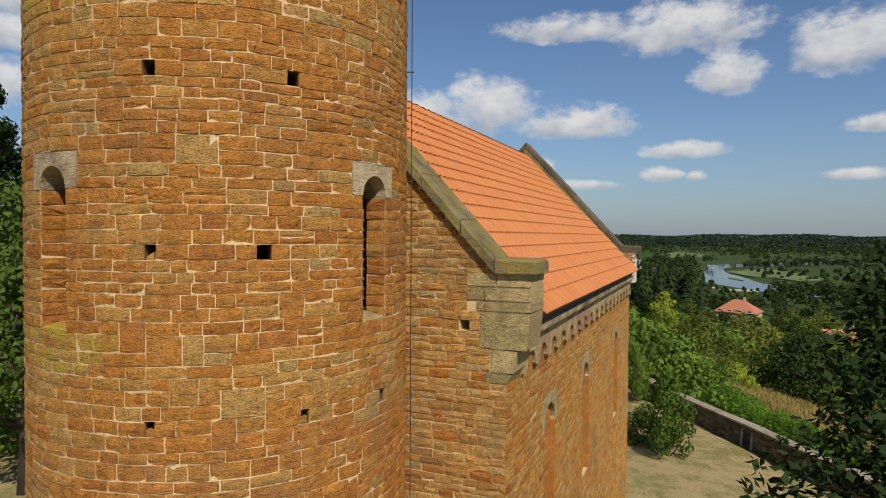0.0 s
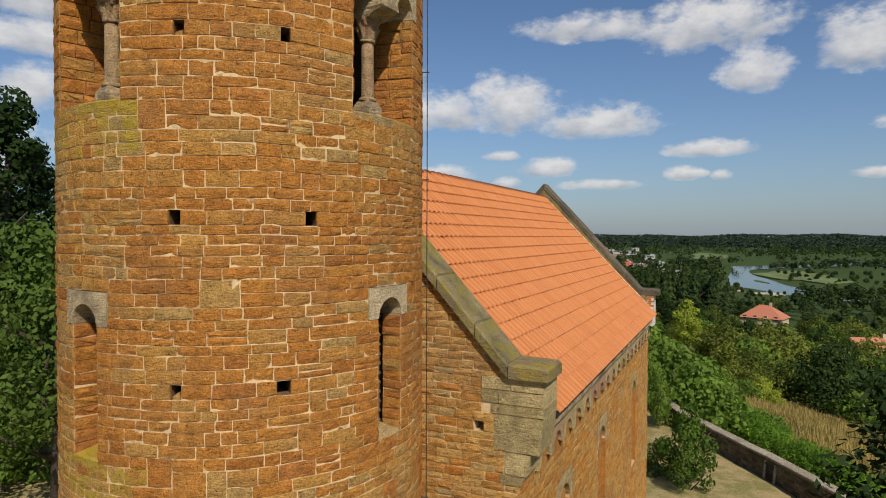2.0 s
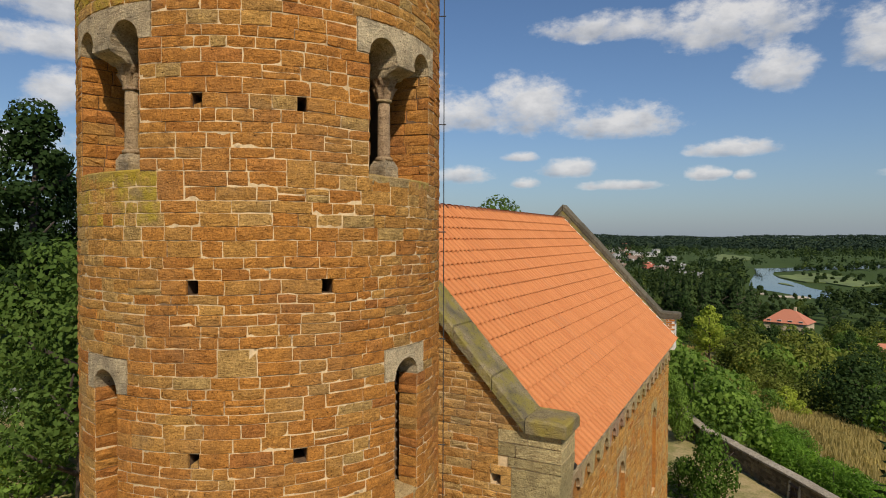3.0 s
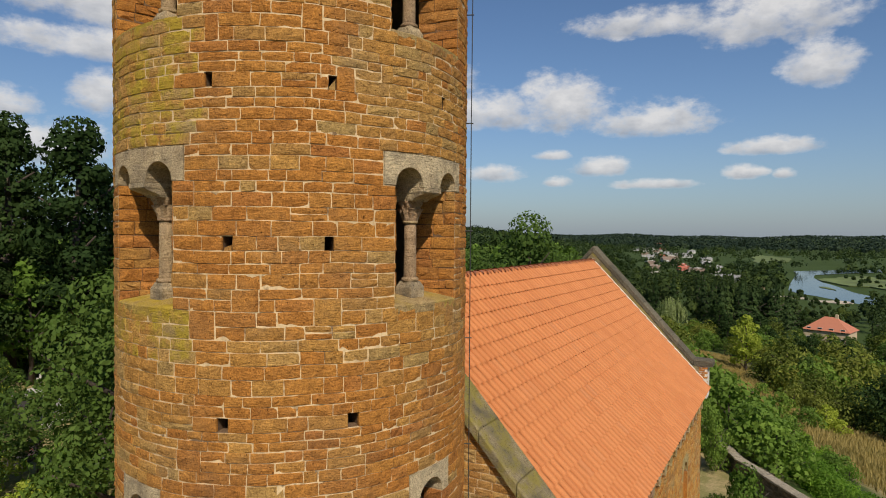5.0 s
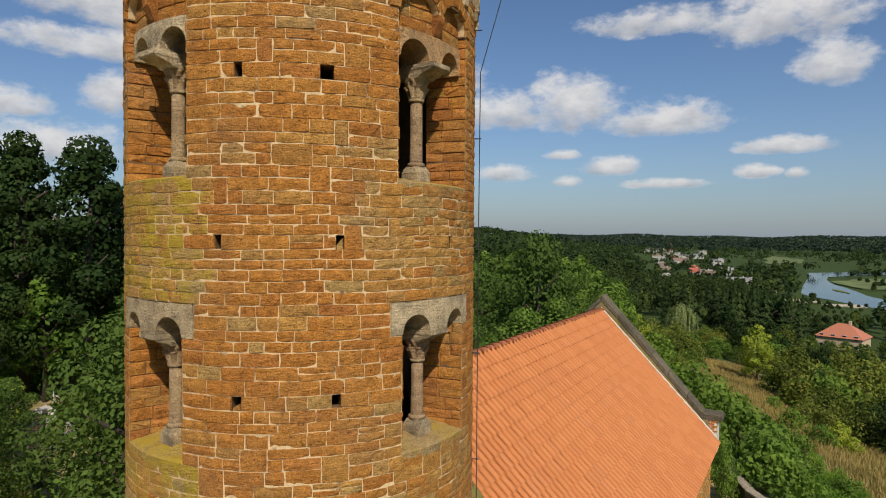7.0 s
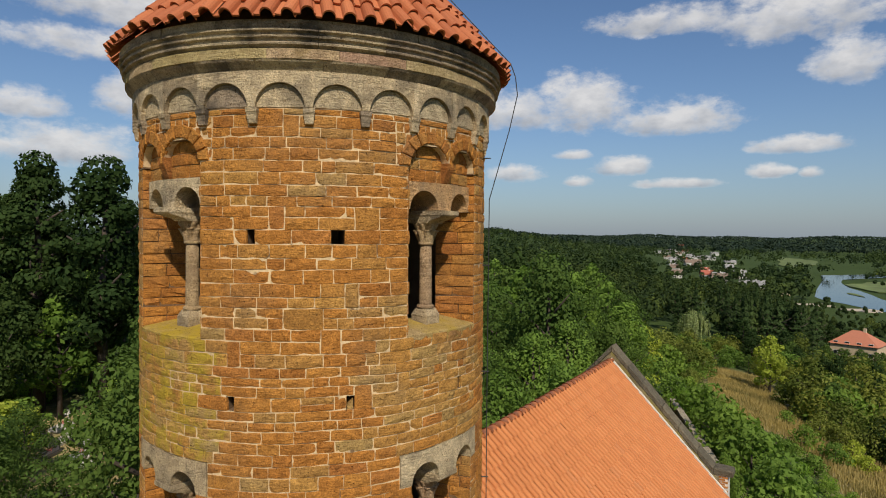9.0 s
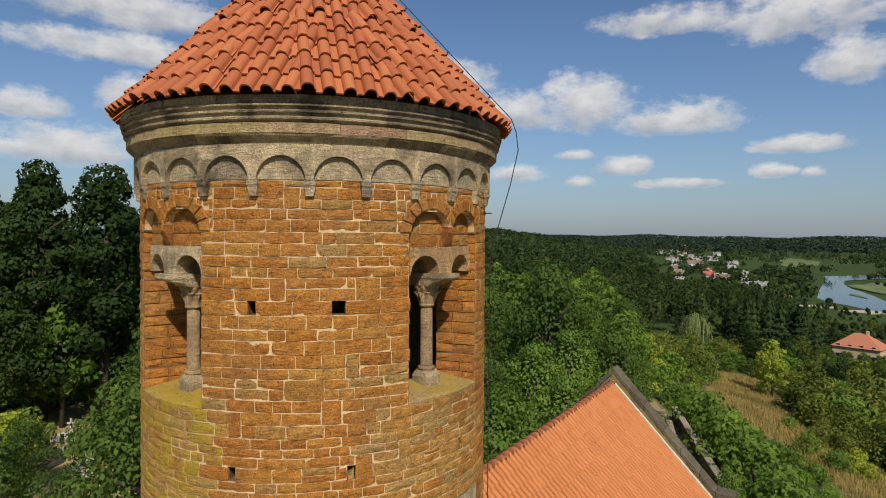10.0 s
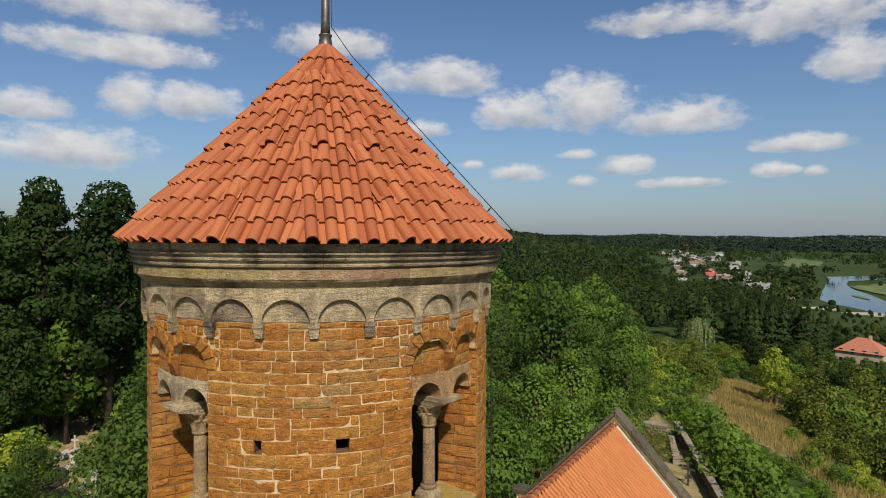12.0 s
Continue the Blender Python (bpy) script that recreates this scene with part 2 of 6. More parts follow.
def tile_mat(name, stops, stain):
    m, nt, bsdf = node_mat(name)
    col = ramp_of(nt, piece_random(nt), stops)
    fine = noise_of(nt, 55, 5, 0.65)
    broad = noise_of(nt, 1.6, 5, 0.65)
    col = mix_of(nt, 0.5, col, ramp_of(nt, fine, [(0.3, (0.68, 0.64, 0.6)), (0.65, (1.12, 1.1, 1.08))]), "MULTIPLY")
    col = mix_of(nt, ramp_of(nt, broad, [(0.5, (0, 0, 0)), (0.8, (0.45,) * 3)]), col, stain)
    nt.links.new(col, bsdf.inputs["Base Color"])
    bsdf.inputs["Roughness"].default_value = 0.72
    bsdf.inputs["Specular IOR Level"].default_value = 0.3
    bump_of(nt, bsdf, fine, 0.25, 0.004)
    return m


roof_tile = tile_mat("orange_clay_tile", [(0.0, (0.49, 0.172, 0.056)), (0.5, (0.52, 0.19, 0.063)), (0.93, (0.55, 0.205, 0.07)), (1.0, (0.48, 0.185, 0.07))], (0.42, 0.15, 0.055))
cone_tile = tile_mat("red_clay_tile", [(0.0, (0.36, 0.104, 0.04)), (0.5, (0.425, 0.13, 0.049)), (1.0, (0.48, 0.158, 0.062))], (0.34, 0.12, 0.055))
ridge_mat = tile_mat("ridge_tile_clay", [(0.0, (0.43, 0.14, 0.052)), (1.0, (0.5, 0.175, 0.068))], (0.4, 0.15, 0.06))


def plain_mat(name, col, rough=0.6, metal=0.0, var=0.25, scale=9, bump=0.2):
    m, nt, bsdf = node_mat(name)
    n = noise_of(nt, scale, 5, 0.65)
    c = mix_of(nt, 1.0, col, ramp_of(nt, n, [(0.25, (1 - 2 * var,) * 3), (0.75, (1 + var,) * 3)]), "MULTIPLY")
    nt.links.new(c, bsdf.inputs["Base Color"])
    bsdf.inputs["Roughness"].default_value, bsdf.inputs["Metallic"].default_value = rough, metal
    bump_of(nt, bsdf, n, bump, 0.01)
    return m


lead = plain_mat("weathered_sheet_metal", (0.16, 0.14, 0.12), 0.5, 0.7)
iron = plain_mat("dark_iron_wire", (0.05, 0.05, 0.05), 0.6, 0.5)
dark_wood = plain_mat("dark_roof_boards", (0.13, 0.09, 0.055), 0.85)
white_paint = plain_mat("white_mortar_fillet", (0.66, 0.6, 0.52), 0.9, 0, 0.15, 6)
# dark brown for the sides of holes and openings, darker than the wall blocks
hole_stone = plain_mat("dark_hole_stone", (0.16, 0.09, 0.042), 0.95, 0, 0.3, 30, 0.5)
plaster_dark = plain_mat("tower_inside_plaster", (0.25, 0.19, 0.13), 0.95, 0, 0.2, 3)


# ---- building helpers ----
def link_mesh(name, verts, faces, mats, slots=None, smooth=False):
    me = bpy.data.meshes.new(name)
    me.from_pydata(verts, [], faces)
    for m in mats if isinstance(mats, (list, tuple)) else [mats]:
        me.materials.append(m)
    if slots is not None:
        me.polygons.foreach_set("material_index", slots)
    if smooth:
        me.polygons.foreach_set("use_smooth", [True] * len(me.polygons))
    me.update()
    return me


def piece(name, verts, faces, mats, parent=None, label="", slots=None, smooth=False, kind=""):
    ob = new(name, link_mesh(name, verts, faces, mats, slots, smooth))
    if parent is not None:
        ob.parent = parent
    return tagged(ob, label=label, kind=kind)


def part(name, bm, mat, parent, label="", smooth=False):
    me = bpy.data.meshes.new(name)
    bm.to_mesh(me)
    bm.free()
    me.materials.append(mat)
    if smooth:
        me.polygons.foreach_set("use_smooth", [True] * len(me.polygons))
    ob = new(name, me)
    ob.parent = parent
    return tagged(ob, label=label)


def thing(name, label, category, place=(0, 0, 0), group="", kind=""):
    ob = new(name)
    ob.location = place
    ob.empty_display_size = 0.2
    return tagged(ob, label, category, group, kind)


def weld(verts, faces):
    """Joins points that lie together, so that cells become one body."""
    at, ids, out = {}, [], []
    for p in verts:
        key = tuple(round(c, 5) for c in p)
        if key not in at:
            at[key] = len(out)
            out.append(p)
        ids.append(at[key])
    seen, res = collections.Counter(), []
    new_faces = [tuple(ids[i] for i in f) for f in faces]
    for f in new_faces:
        seen[frozenset(f)] += 1
    return out, [f for f in new_faces if seen[frozenset(f)] == 1]


class Soup:
    """Collects many pieces into one joined mesh."""

    def __init__(self):
        self.v, self.f, self.s = [], [], []

    def add(self, verts, faces, slot=0):
        n = len(self.v)
        self.v += verts
        self.f += [tuple(i + n for i in f) for f in faces]
        self.s += [slot] * len(faces)

    def make(self, name, mats, parent=None, label="", smooth=False, kind="stuff"):
        return piece(name, self.v, self.f, mats, parent, label, self.s, smooth, kind)


def stone(mapf, u0, u1, v0, v1, rng, step=0.125, joint=0.0042, back=0.035, rough=1.0):
    """A block with uneven, worn edges over u0..u1, v0..v1 of a surface; mapf(u, v, d) gives the place d metres proud of it."""
    n = max(1, int(math.ceil((u1 - u0) / step)))
    out = rng.uniform(0.001, 0.011) * rough
    tilt_u, tilt_v = rng.uniform(-0.004, 0.004) * rough, rng.uniform(-0.003, 0.004) * rough
    cu, cv = (u0 + u1) / 2, (v0 + v1) / 2
    hu, hv = (u1 - u0) / 2, (v1 - v0) / 2
    us = [u0 + (u1 - u0) * i / n for i in range(n + 1)]
    lo_a, lo_b, hi_a, hi_b = (rng.uniform(-0.005, 0.005) for _ in range(4))
    le_a, le_b, ri_a, ri_b = (rng.uniform(-0.004, 0.004) for _ in range(4))
    rim = [(u, v0 + lo_a + (lo_b - lo_a) * i / n + rng.uniform(-0.003, 0.003)) for i, u in enumerate(us)]
    rim.append((u1 + rng.uniform(-0.005, 0.004), cv))
    rim += [(us[i], v1 + hi_a + (hi_b - hi_a) * i / n + rng.uniform(-0.003, 0.003)) for i in range(n, -1, -1)]
    rim.append((u0 + rng.uniform(-0.004, 0.005), cv))
    rim[0] = (rim[0][0] + le_a, rim[0][1])
    rim[2 * n + 2] = (rim[2 * n + 2][0] + le_b, rim[2 * n + 2][1])
    rim[n] = (rim[n][0] - ri_a, rim[n][1])
    rim[n + 2] = (rim[n + 2][0] - ri_b, rim[n + 2][1])
    corners = (0, n, n + 2, 2 * n + 2)
    m = len(rim)
    # now and then a corner has broken off or an edge has weathered back
    worn = {k: rng.uniform(0.0, 0.005) for k in corners}
    if rng.random() < 0.18:
        worn[corners[rng.randrange(4)]] = rng.uniform(0.005, 0.011)
    if rng.random() < 0.2:
        worn[rng.randrange(m)] = rng.uniform(0.006, 0.013)

    def inset(p, a):
        return cu + (p[0] - cu) * max(0.2, 1 - a / max(hu, 0.02)), cv + (p[1] - cv) * max(0.2, 1 - a / max(hv, 0.02))

    verts = []
    for level, (a, d) in enumerate(((joint, -back), (joint - 0.0006, out - 0.009), (joint + 0.0028, out))):
        for k, p in enumerate(rim):
            u, v = inset(p, a + (rng.uniform(0, 0.002) if level else 0) + worn.get(k, 0) * (0, 0.7, 1.0)[level])
            jut = -worn.get(k, 0) * 0.4 if level else 0
            if level == 2:
                jut += rng.uniform(-0.008, 0.001) * rough
            lean = (tilt_u * (u - cu) / max(hu, 0.02) + tilt_v * (v - cv) / max(hv, 0.02)) if level else 0
            verts.append(tuple(mapf(u, v, d + jut + lean)))
    # hewn middle of the face, with a dent or a boss at each point
    for i in range(n + 1):
        shift = 0.35 / n if i == 0 else -0.35 / n if i == n else rng.uniform(-0.2, 0.2) / n
        verts.append(tuple(mapf(us[i] + shift * (u1 - u0), cv + rng.uniform(-0.3, 0.3) * hv, out + rng.uniform(-0.004, 0.010) * rough)))
    faces = []
    for r in (0, 1):
        for k in range(m):
            a, b = r * m + k, r * m + (k + 1) % m
            faces.append((a, b, b + m, a + m))
    low, mid = 2 * m, 3 * m
    for i in range(n):
        top = low + 2 * n + 2 - i
        faces += [(low + i, low + i + 1, mid + i + 1, mid + i), (mid + i, mid + i + 1, top - 1, top)]
    faces += [(low, mid, low + m - 1), (low + m - 1, mid, low + 2 * n + 2), (low + n, low + n + 1, mid + n), (low + n + 1, low + n + 2, mid + n)]
    return verts, faces


def split_run(rng, a, b, lo, hi):
    """Cuts a..b into uneven lengths between lo and hi."""
    cuts, x = [a], a
    while b - x > hi:
        x += rng.uniform(lo, hi)
        if b - x < lo * 0.6:
            x = (cuts[-1] + b) / 2
        cuts.append(x)
    cuts.append(b)
    return list(zip(cuts[:-1], cuts[1:]))


def courses(rng, levels, lo, hi):
    """Heights of the courses between fixed levels."""
    out = [levels[0]]
    for a, b in zip(levels[:-1], levels[1:]):
        n = max(1, round((b - a) / rng.uniform(lo, hi)))
        w = [rng.uniform(0.8, 1.22) for _ in range(n)]
        t = sum(w)
        for k in range(n):
            out.append(out[-1] + (b - a) * w[k] / t if k < n - 1 else b)
    return out


def spans_free(a, b, blocks):
    """a..b without the intervals in blocks."""
    free = [(a, b)]
    for c, d in blocks:
        free = [q for p in free for q in ((p[0], min(p[1], c)), (max(p[0], d), p[1])) if q[1] - q[0] > 0.03]
    return free


def poly_stone(mapf, pts, rng, proud=0.008, joint=0.007, back=0.04):
    """A stone over a polygon of (u, v) points, for voussoirs and corners."""
    cu = sum(p[0] for p in pts) / len(pts)
    cv = sum(p[1] for p in pts) / len(pts)
    out = proud + rng.uniform(-0.004, 0.006)

    def ring(a, d):
        res = []
        for u, v in pts:
            l = math.hypot(u - cu, v - cv) or 1
            k = max(0.3, 1 - a * 1.3 / l)
            res.append(tuple(mapf(cu + (u - cu) * k, cv + (v - cv) * k, d)))
        return res

    m = len(pts)
    verts = ring(joint, -back) + ring(joint + 0.002, out - 0.012) + ring(joint + 0.014, out)
    faces = [(r * m + k, r * m + (k + 1) % m, (r + 1) * m + (k + 1) % m, (r + 1) * m + k) for r in (0, 1) for k in range(m)]
    faces.append(tuple(range(2 * m, 3 * m)))
    return verts, faces


def prism(pts_low, pts_high):
    """A closed solid between two rings of as many points."""
    m = len(pts_low)
    faces = [(k, (k + 1) % m, m + (k + 1) % m, m + k) for k in range(m)]
    return list(pts_low) + list(pts_high), faces + [tuple(reversed(range(m))), tuple(range(m, 2 * m))]


def loft(rings, caps=True):
    m = len(rings[0])
    verts = [p for r in rings for p in r]
    faces = [(r * m + k, r * m + (k + 1) % m, (r + 1) * m + (k + 1) % m, (r + 1) * m + k) for r in range(len(rings) - 1) for k in range(m)]
    if caps:
        n = len(rings) - 1
        faces += [tuple(reversed(range(m))), tuple(range(n * m, n * m + m))]
    return verts, faces


# ---- church tower ----
TR, TIN = 2.45, 1.88
SLITS = (-96.0, -5.2)
TWINS = (-96.0, -6.0)
HOLES = [(11.375, -66.8), (11.375, -32.9), (9.50, -66.7), (9.50, -40.1), (7.68, -66.9), (7.68, -29.7), (7.68, -0.9),
         (13.38, -65.4), (13.38, -39.5), (15.17, -70.5), (15.17, -38.7), (15.17, -0.3), (17.05, -64.8), (17.05, -42.1)]
tower = thing("church_tower", "round Romanesque tower of orange sandstone blocks", "tower")


def on_tower(r):
    def place(u, v, d):
        w = v + 0.016 * noise.noise((u * 1.3, v * 1.1, 2.0)) * (1 if v < 18.2 else 0)
        return (r + d) * math.cos(u / TR), (r + d) * math.sin(u / TR), w

    return place


def deg_u(a):
    return radians(a) * TR


wall_skip = []   # places in the outer masonry that other stones take: u0, u1, z0, z1
open_skip = []   # places that are open right through
for c in SLITS:
    wall_skip += [(c - 5.7, c + 5.7, 8.65, 10.16), (c - 9.7, c + 9.7, 10.16, 10.56)]
    open_skip += [(c - 9.2, c + 9.2, 8.65, 10.16), (c - 9.7, c + 9.7, 10.16, 10.56)]
for c in TWINS:
    wall_skip += [(c - 14.5, c + 14.5, 12.63, 14.07), (c - 18.3, c + 18.3, 14.07, 14.47),
                  (c - 16.2, c + 16.2, 15.87, 17.9), (c - 20.0, c + 20.0, 17.9, 18.40)]
    open_skip += [(c - 14.5, c + 14.5, 12.63, 14.07), (c - 18.3, c + 18.3, 14.07, 14.47), (c - 16.2, c + 16.2, 15.87, 17.9), (c - 15.4, c + 15.4, 17.9, 18.16)]
for z, a in HOLES:
    w = 1.3 + 0.35 * math.sin(z * 7 + a)
    wall_skip.append((a - w, a + w, z - 0.08, z + 0.08))
    open_skip.append((a - w - 0.25, a + w + 0.25, z - 0.08, z + 0.08))
LEVELS = sorted({-0.6, 2.0, 4.5, 7.60, 7.76, 8.65, 9.42, 9.58, 10.16, 10.56, 11.295, 11.455, 12.63, 13.30, 13.46, 14.07, 14.47, 15.09, 15.25, 15.87, 16.97, 17.13, 17.39, 17.9, 18.16, 18.40, 18.47, 18.87})
wall_skip.append((-181, 181, 18.47, 18.9))
rng = random.Random(5)
ZS = courses(rng, LEVELS, 0.115, 0.15)


def inside(boxes, a, z):
    return any(b[0] < a < b[1] and b[2] < z < b[3] for b in boxes)


def build_core():
    angles = sorted({-180.0 + 4 * k for k in range(91)} | {e for b in open_skip for e in b[:2]})
    zs = sorted(set(LEVELS) | {e for b in open_skip for e in b[2:]})
    verts, faces, slots, at = [], [], [], {}

    def vert(r, a, z):
        key = (r, round(a, 4), z)
        if key not in at:
            at[key] = len(verts)
            verts.append((r * math.cos(radians(a)), r * math.sin(radians(a)), z))
        return at[key]

    ro = TR - 0.005
    solid = {}
    for i in range(len(angles) - 1):
        for k in range(len(zs) - 1):
            solid[i, k] = not inside(open_skip, (angles[i] + angles[i + 1]) / 2, (zs[k] + zs[k + 1]) / 2)
    for (i, k), s in solid.items():
        a, b, c, d = angles[i], angles[i + 1], zs[k], zs[k + 1]
        if s:
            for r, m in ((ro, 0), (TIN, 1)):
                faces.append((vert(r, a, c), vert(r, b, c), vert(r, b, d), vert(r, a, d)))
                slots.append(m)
            continue
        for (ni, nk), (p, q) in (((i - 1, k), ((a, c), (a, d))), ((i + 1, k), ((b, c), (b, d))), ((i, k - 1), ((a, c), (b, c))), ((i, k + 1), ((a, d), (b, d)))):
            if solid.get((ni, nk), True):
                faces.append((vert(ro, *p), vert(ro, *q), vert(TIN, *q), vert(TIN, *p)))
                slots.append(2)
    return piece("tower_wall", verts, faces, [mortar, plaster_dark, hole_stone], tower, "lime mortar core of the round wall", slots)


tower_wall = build_core()
tower_stones = Soup()
near_stones = []
held = []   # stones of the course below that reach into this one
lichen_zone = [(-125, -73, 14.47, 15.87), (-125, -75, 12.1, 12.63), (-112, -78, 8.2, 8.65)]
grey_zone = [(-180, -78, 10.56, 12.63), (-180, -88, 6.0, 8.6), (-60, 20, 12.0, 12.63), (-35, 25, 14.47, 15.87), (-50, 20, 7.6, 8.4)]
for k in range(len(ZS) - 1):
    z0, z1 = ZS[k], ZS[k + 1]
    zm = (z0 + z1) / 2
    taken = [(deg_u(b[0]), deg_u(b[1])) for b in wall_skip if b[2] < zm < b[3]] + held
    nxt = [(deg_u(b[0]), deg_u(b[1])) for b in wall_skip if k + 2 < len(ZS) and b[2] < (z1 + ZS[k + 2]) / 2 < b[3]]
    held = []
    for a, b in spans_free(-math.pi * TR, math.pi * TR, taken):
        tall = z1 - z0 > 0.15
        for u0, u1 in split_run(rng, a, b, 0.15 if not tall else 0.2, 0.47):
            am = math.degrees((u0 + u1) / 2 / TR) + rng.uniform(-5, 5)
            zq = zm + rng.uniform(-0.12, 0.12)
            slot = 0
            if inside(lichen_zone, am, zq):
                slot = 2
            elif inside(grey_zone, am, zq) and rng.random() < 0.75:
                slot = 1
            elif am < -92 and rng.random() < 0.4 or rng.random() < 0.1:
                slot = 1
            elif rng.random() < 0.04:
                slot = 3
            cuts = [(u0, u1, z0, z1)]
            if k + 2 < len(ZS) and ZS[k + 2] - z0 < 0.34 and u1 - u0 < 0.5 and rng.random() < 0.035 and all(u1 < c or u0 > d for c, d in nxt):
                cuts = [(u0, u1, z0, ZS[k + 2])]
                held.append((u0, u1))
            elif z1 - z0 > 0.15 and rng.random() < 0.06:
                zc = z0 + (z1 - z0) * rng.uniform(0.4, 0.6)
                cuts = [(u0, u1, z0, zc), (u0, u1, zc, z1)]
            for q in cuts:
                geo_ = stone(on_tower(TR), *q, rng, step=0.11 if -140 < am < 45 else 0.6, joint=0.0035)
                if -72 < am < -22 and 10.6 < zm < 14.0 and len(near_stones) < 300:
                    near_stones.append((geo_, slot))
                else:
                    tower_stones.add(*geo_, slot)
STONE_MATS = [stone_orange, stone_olive, stone_lichen, stone_red]

# loose chips of stone lodged in some of the holes
for z, a, lean in ((9.50, -66.7, 0.05), (15.17, -38.7, 0.09), (7.68, -29.7, 0.04), (7.68, -66.9, -0.04), (13.38, -65.4, 0.03)):
    lo, hi = [], []
    for da, r, t in ((-0.9, TR - 0.015, 0), (0.8, TR - 0.03, lean), (0.9, TR - 0.2, lean), (-0.8, TR - 0.2, 0)):
        x, y = r * math.cos(radians(a + da)), r * math.sin(radians(a + da))
        lo.append((x, y, z - 0.085))
        hi.append((x, y, z - 0.045 + max(t, -0.02) + (0 if da > 0 else max(0, -lean))))
    piece("stone_chip", *prism(lo, hi), stone_olive, tower_wall)

# jambs: courses of blocks lining each opening
jambs = Soup()
for c, h, zs0, zs1 in [(c, 5.7, 8.65, 10.16) for c in SLITS] + [(c, 14.5, 12.63, 14.07) for c in TWINS] + [(c, 16.2, 15.87, 17.9) for c in TWINS]:
    for side in (-1, 1):
        edge = radians(c + side * h)
        jmap = lambda u, v, d, e=edge, s=side: (u * math.cos(e - s * (d + 0.012) / u), u * math.sin(e - s * (d + 0.012) / u), v)
        deep_r = TIN if h > 6 else TR - 0.27
        if h < 6:
            # the slit's reveal is shallow and opens wider behind it
            a0, a1 = sorted((radians(c + side * 5.7), radians(c + side * 9.19)))
            ring = [(r * math.cos(a), r * math.sin(a)) for r, a in ((deep_r, a0), (TR - 0.006, a0), (TR - 0.006, a1), (deep_r, a1))]
            piece("slit_jamb", *prism([(x, y, zs0 + 0.002) for x, y in ring], [(x, y, zs1 - 0.002) for x, y in ring]), mortar, tower, "solid side of the narrow window")
        zz = [z for z in ZS if zs0 - 1e-6 <= z <= zs1 + 1e-6]
        for za, zb in zip(zz[:-1], zz[1:]):
            for r0, r1 in split_run(rng, deep_r, TR - 0.004, 0.2, 0.5):
                jambs.add(*stone(jmap, r0, r1, za, zb, rng, step=0.6, joint=0.003, back=0.02, rough=1.6), 3 if rng.random() < 0.3 else 0)


def lintel(c, half, z0, z1, arches, r_out, r_in, mat, label):
    """A lintel block with round-headed openings cut into its lower edge; arches: (offset, half) in degrees."""
    stops = sorted({-half, half} | {-half + 2 * half * i / 60 for i in range(61)} | {o + s * w for o, w in arches for s in (-1, 1)})
    rows = []
    for a in stops:
        low = z0
        for o, w in arches:
            if abs(a - o) < w:
                rad = radians(w) * r_out
                low = z0 + math.sqrt(max(0, rad ** 2 - (radians(a - o) * r_out) ** 2))
        t = radians(c + a)
        rows.append([(r * math.cos(t), r * math.sin(t), z) for r, z in ((r_out, low), (r_out, z1), (r_in, z1), (r_in, low))])
    verts = [p for r in rows for p in r]
    faces = [(4 * i + k, 4 * i + (k + 1) % 4, 4 * i + 4 + (k + 1) % 4, 4 * i + 4 + k) for i in range(len(rows) - 1) for k in range(4)]
    faces += [(0, 1, 2, 3), tuple(4 * len(rows) - 4 + k for k in (3, 2, 1, 0))]
    return piece("lintel", verts, faces, mat, tower, label)


for c in SLITS:
    lintel(c, 9.5, 10.165, 10.552, [(0, 5.7)], TR + 0.006, TR - 0.56, stone_grey, "grey sandstone block with a round-headed cut")
# added dark slats stand in for the toothed shadow inside the slits
for c in SLITS:
    for k in range(12):
        z = 8.74 + 0.125 * k
        ring = [((TR - 0.3 - q) * math.cos(radians(c + a)), (TR - 0.3 - q) * math.sin(radians(c + a)), z + dz) for a, q, dz in ((-5.6, 0, 0), (5.6, 0, 0), (5.6, 0.09, 0.075), (-5.6, 0.09, 0.075))]
        piece("louvre_slat", *prism(ring, [(x, y, zz + 0.018) for x, y, zz in ring]), dark_wood, tower)
for c in TWINS:
    lintel(c, 18.1, 14.075, 14.462, [(-9.2, 5.2), (9.2, 5.2)], TR + 0.006, TR - 0.5, stone_grey, "grey sandstone lintel with two round heads")
    lintel(c, 16.1, 17.395, 17.73, [(-8.7, 5.6), (8.7, 5.6)], TR - 0.08, TR - 0.55, lintel_brown if c > -50 else stone_grey, "brownish sandstone lintel with two round heads" if c > -50 else "grey sandstone lintel with two round heads")


def sill(c, half, z, mat, label):
    verts = []
    n = 8
    for i in range(n + 1):
        t = radians(c - half + 2 * half * i / n)
        for r, zz in ((TR + 0.004, z - 0.10), (TR + 0.004, z + 0.0), (TR - 0.03, z + 0.02), (TIN, z + 0.11), (TIN, z - 0.10)):
            verts.append((r * math.cos(t), r * math.sin(t), zz))
    faces = [(5 * i + k, 5 * i + (k + 1) % 5, 5 * i + 5 + (k + 1) % 5, 5 * i + 5 + k) for i in range(n) for k in range(5)]
    faces += [tuple(range(5)), tuple(reversed(range(5 * n, 5 * n + 5)))]
    return piece("sill", verts, faces, mat, tower, label)


for c, mat, lab in ((SLITS[0], sill_moss, "sloping sill with yellow lichen"), (SLITS[1], sill_stone, "pale sloping sill")):
    sill(c, 5.6, 8.66, mat, lab)
for c, mat, lab in ((TWINS[0], sill_moss, "sloping sill with yellow lichen"), (TWINS[1], sill_stone, "pale sloping sill")):
    sill(c, 14.4, 12.64, mat, lab)
    sill(c, 16.1, 15.88, mat, lab)


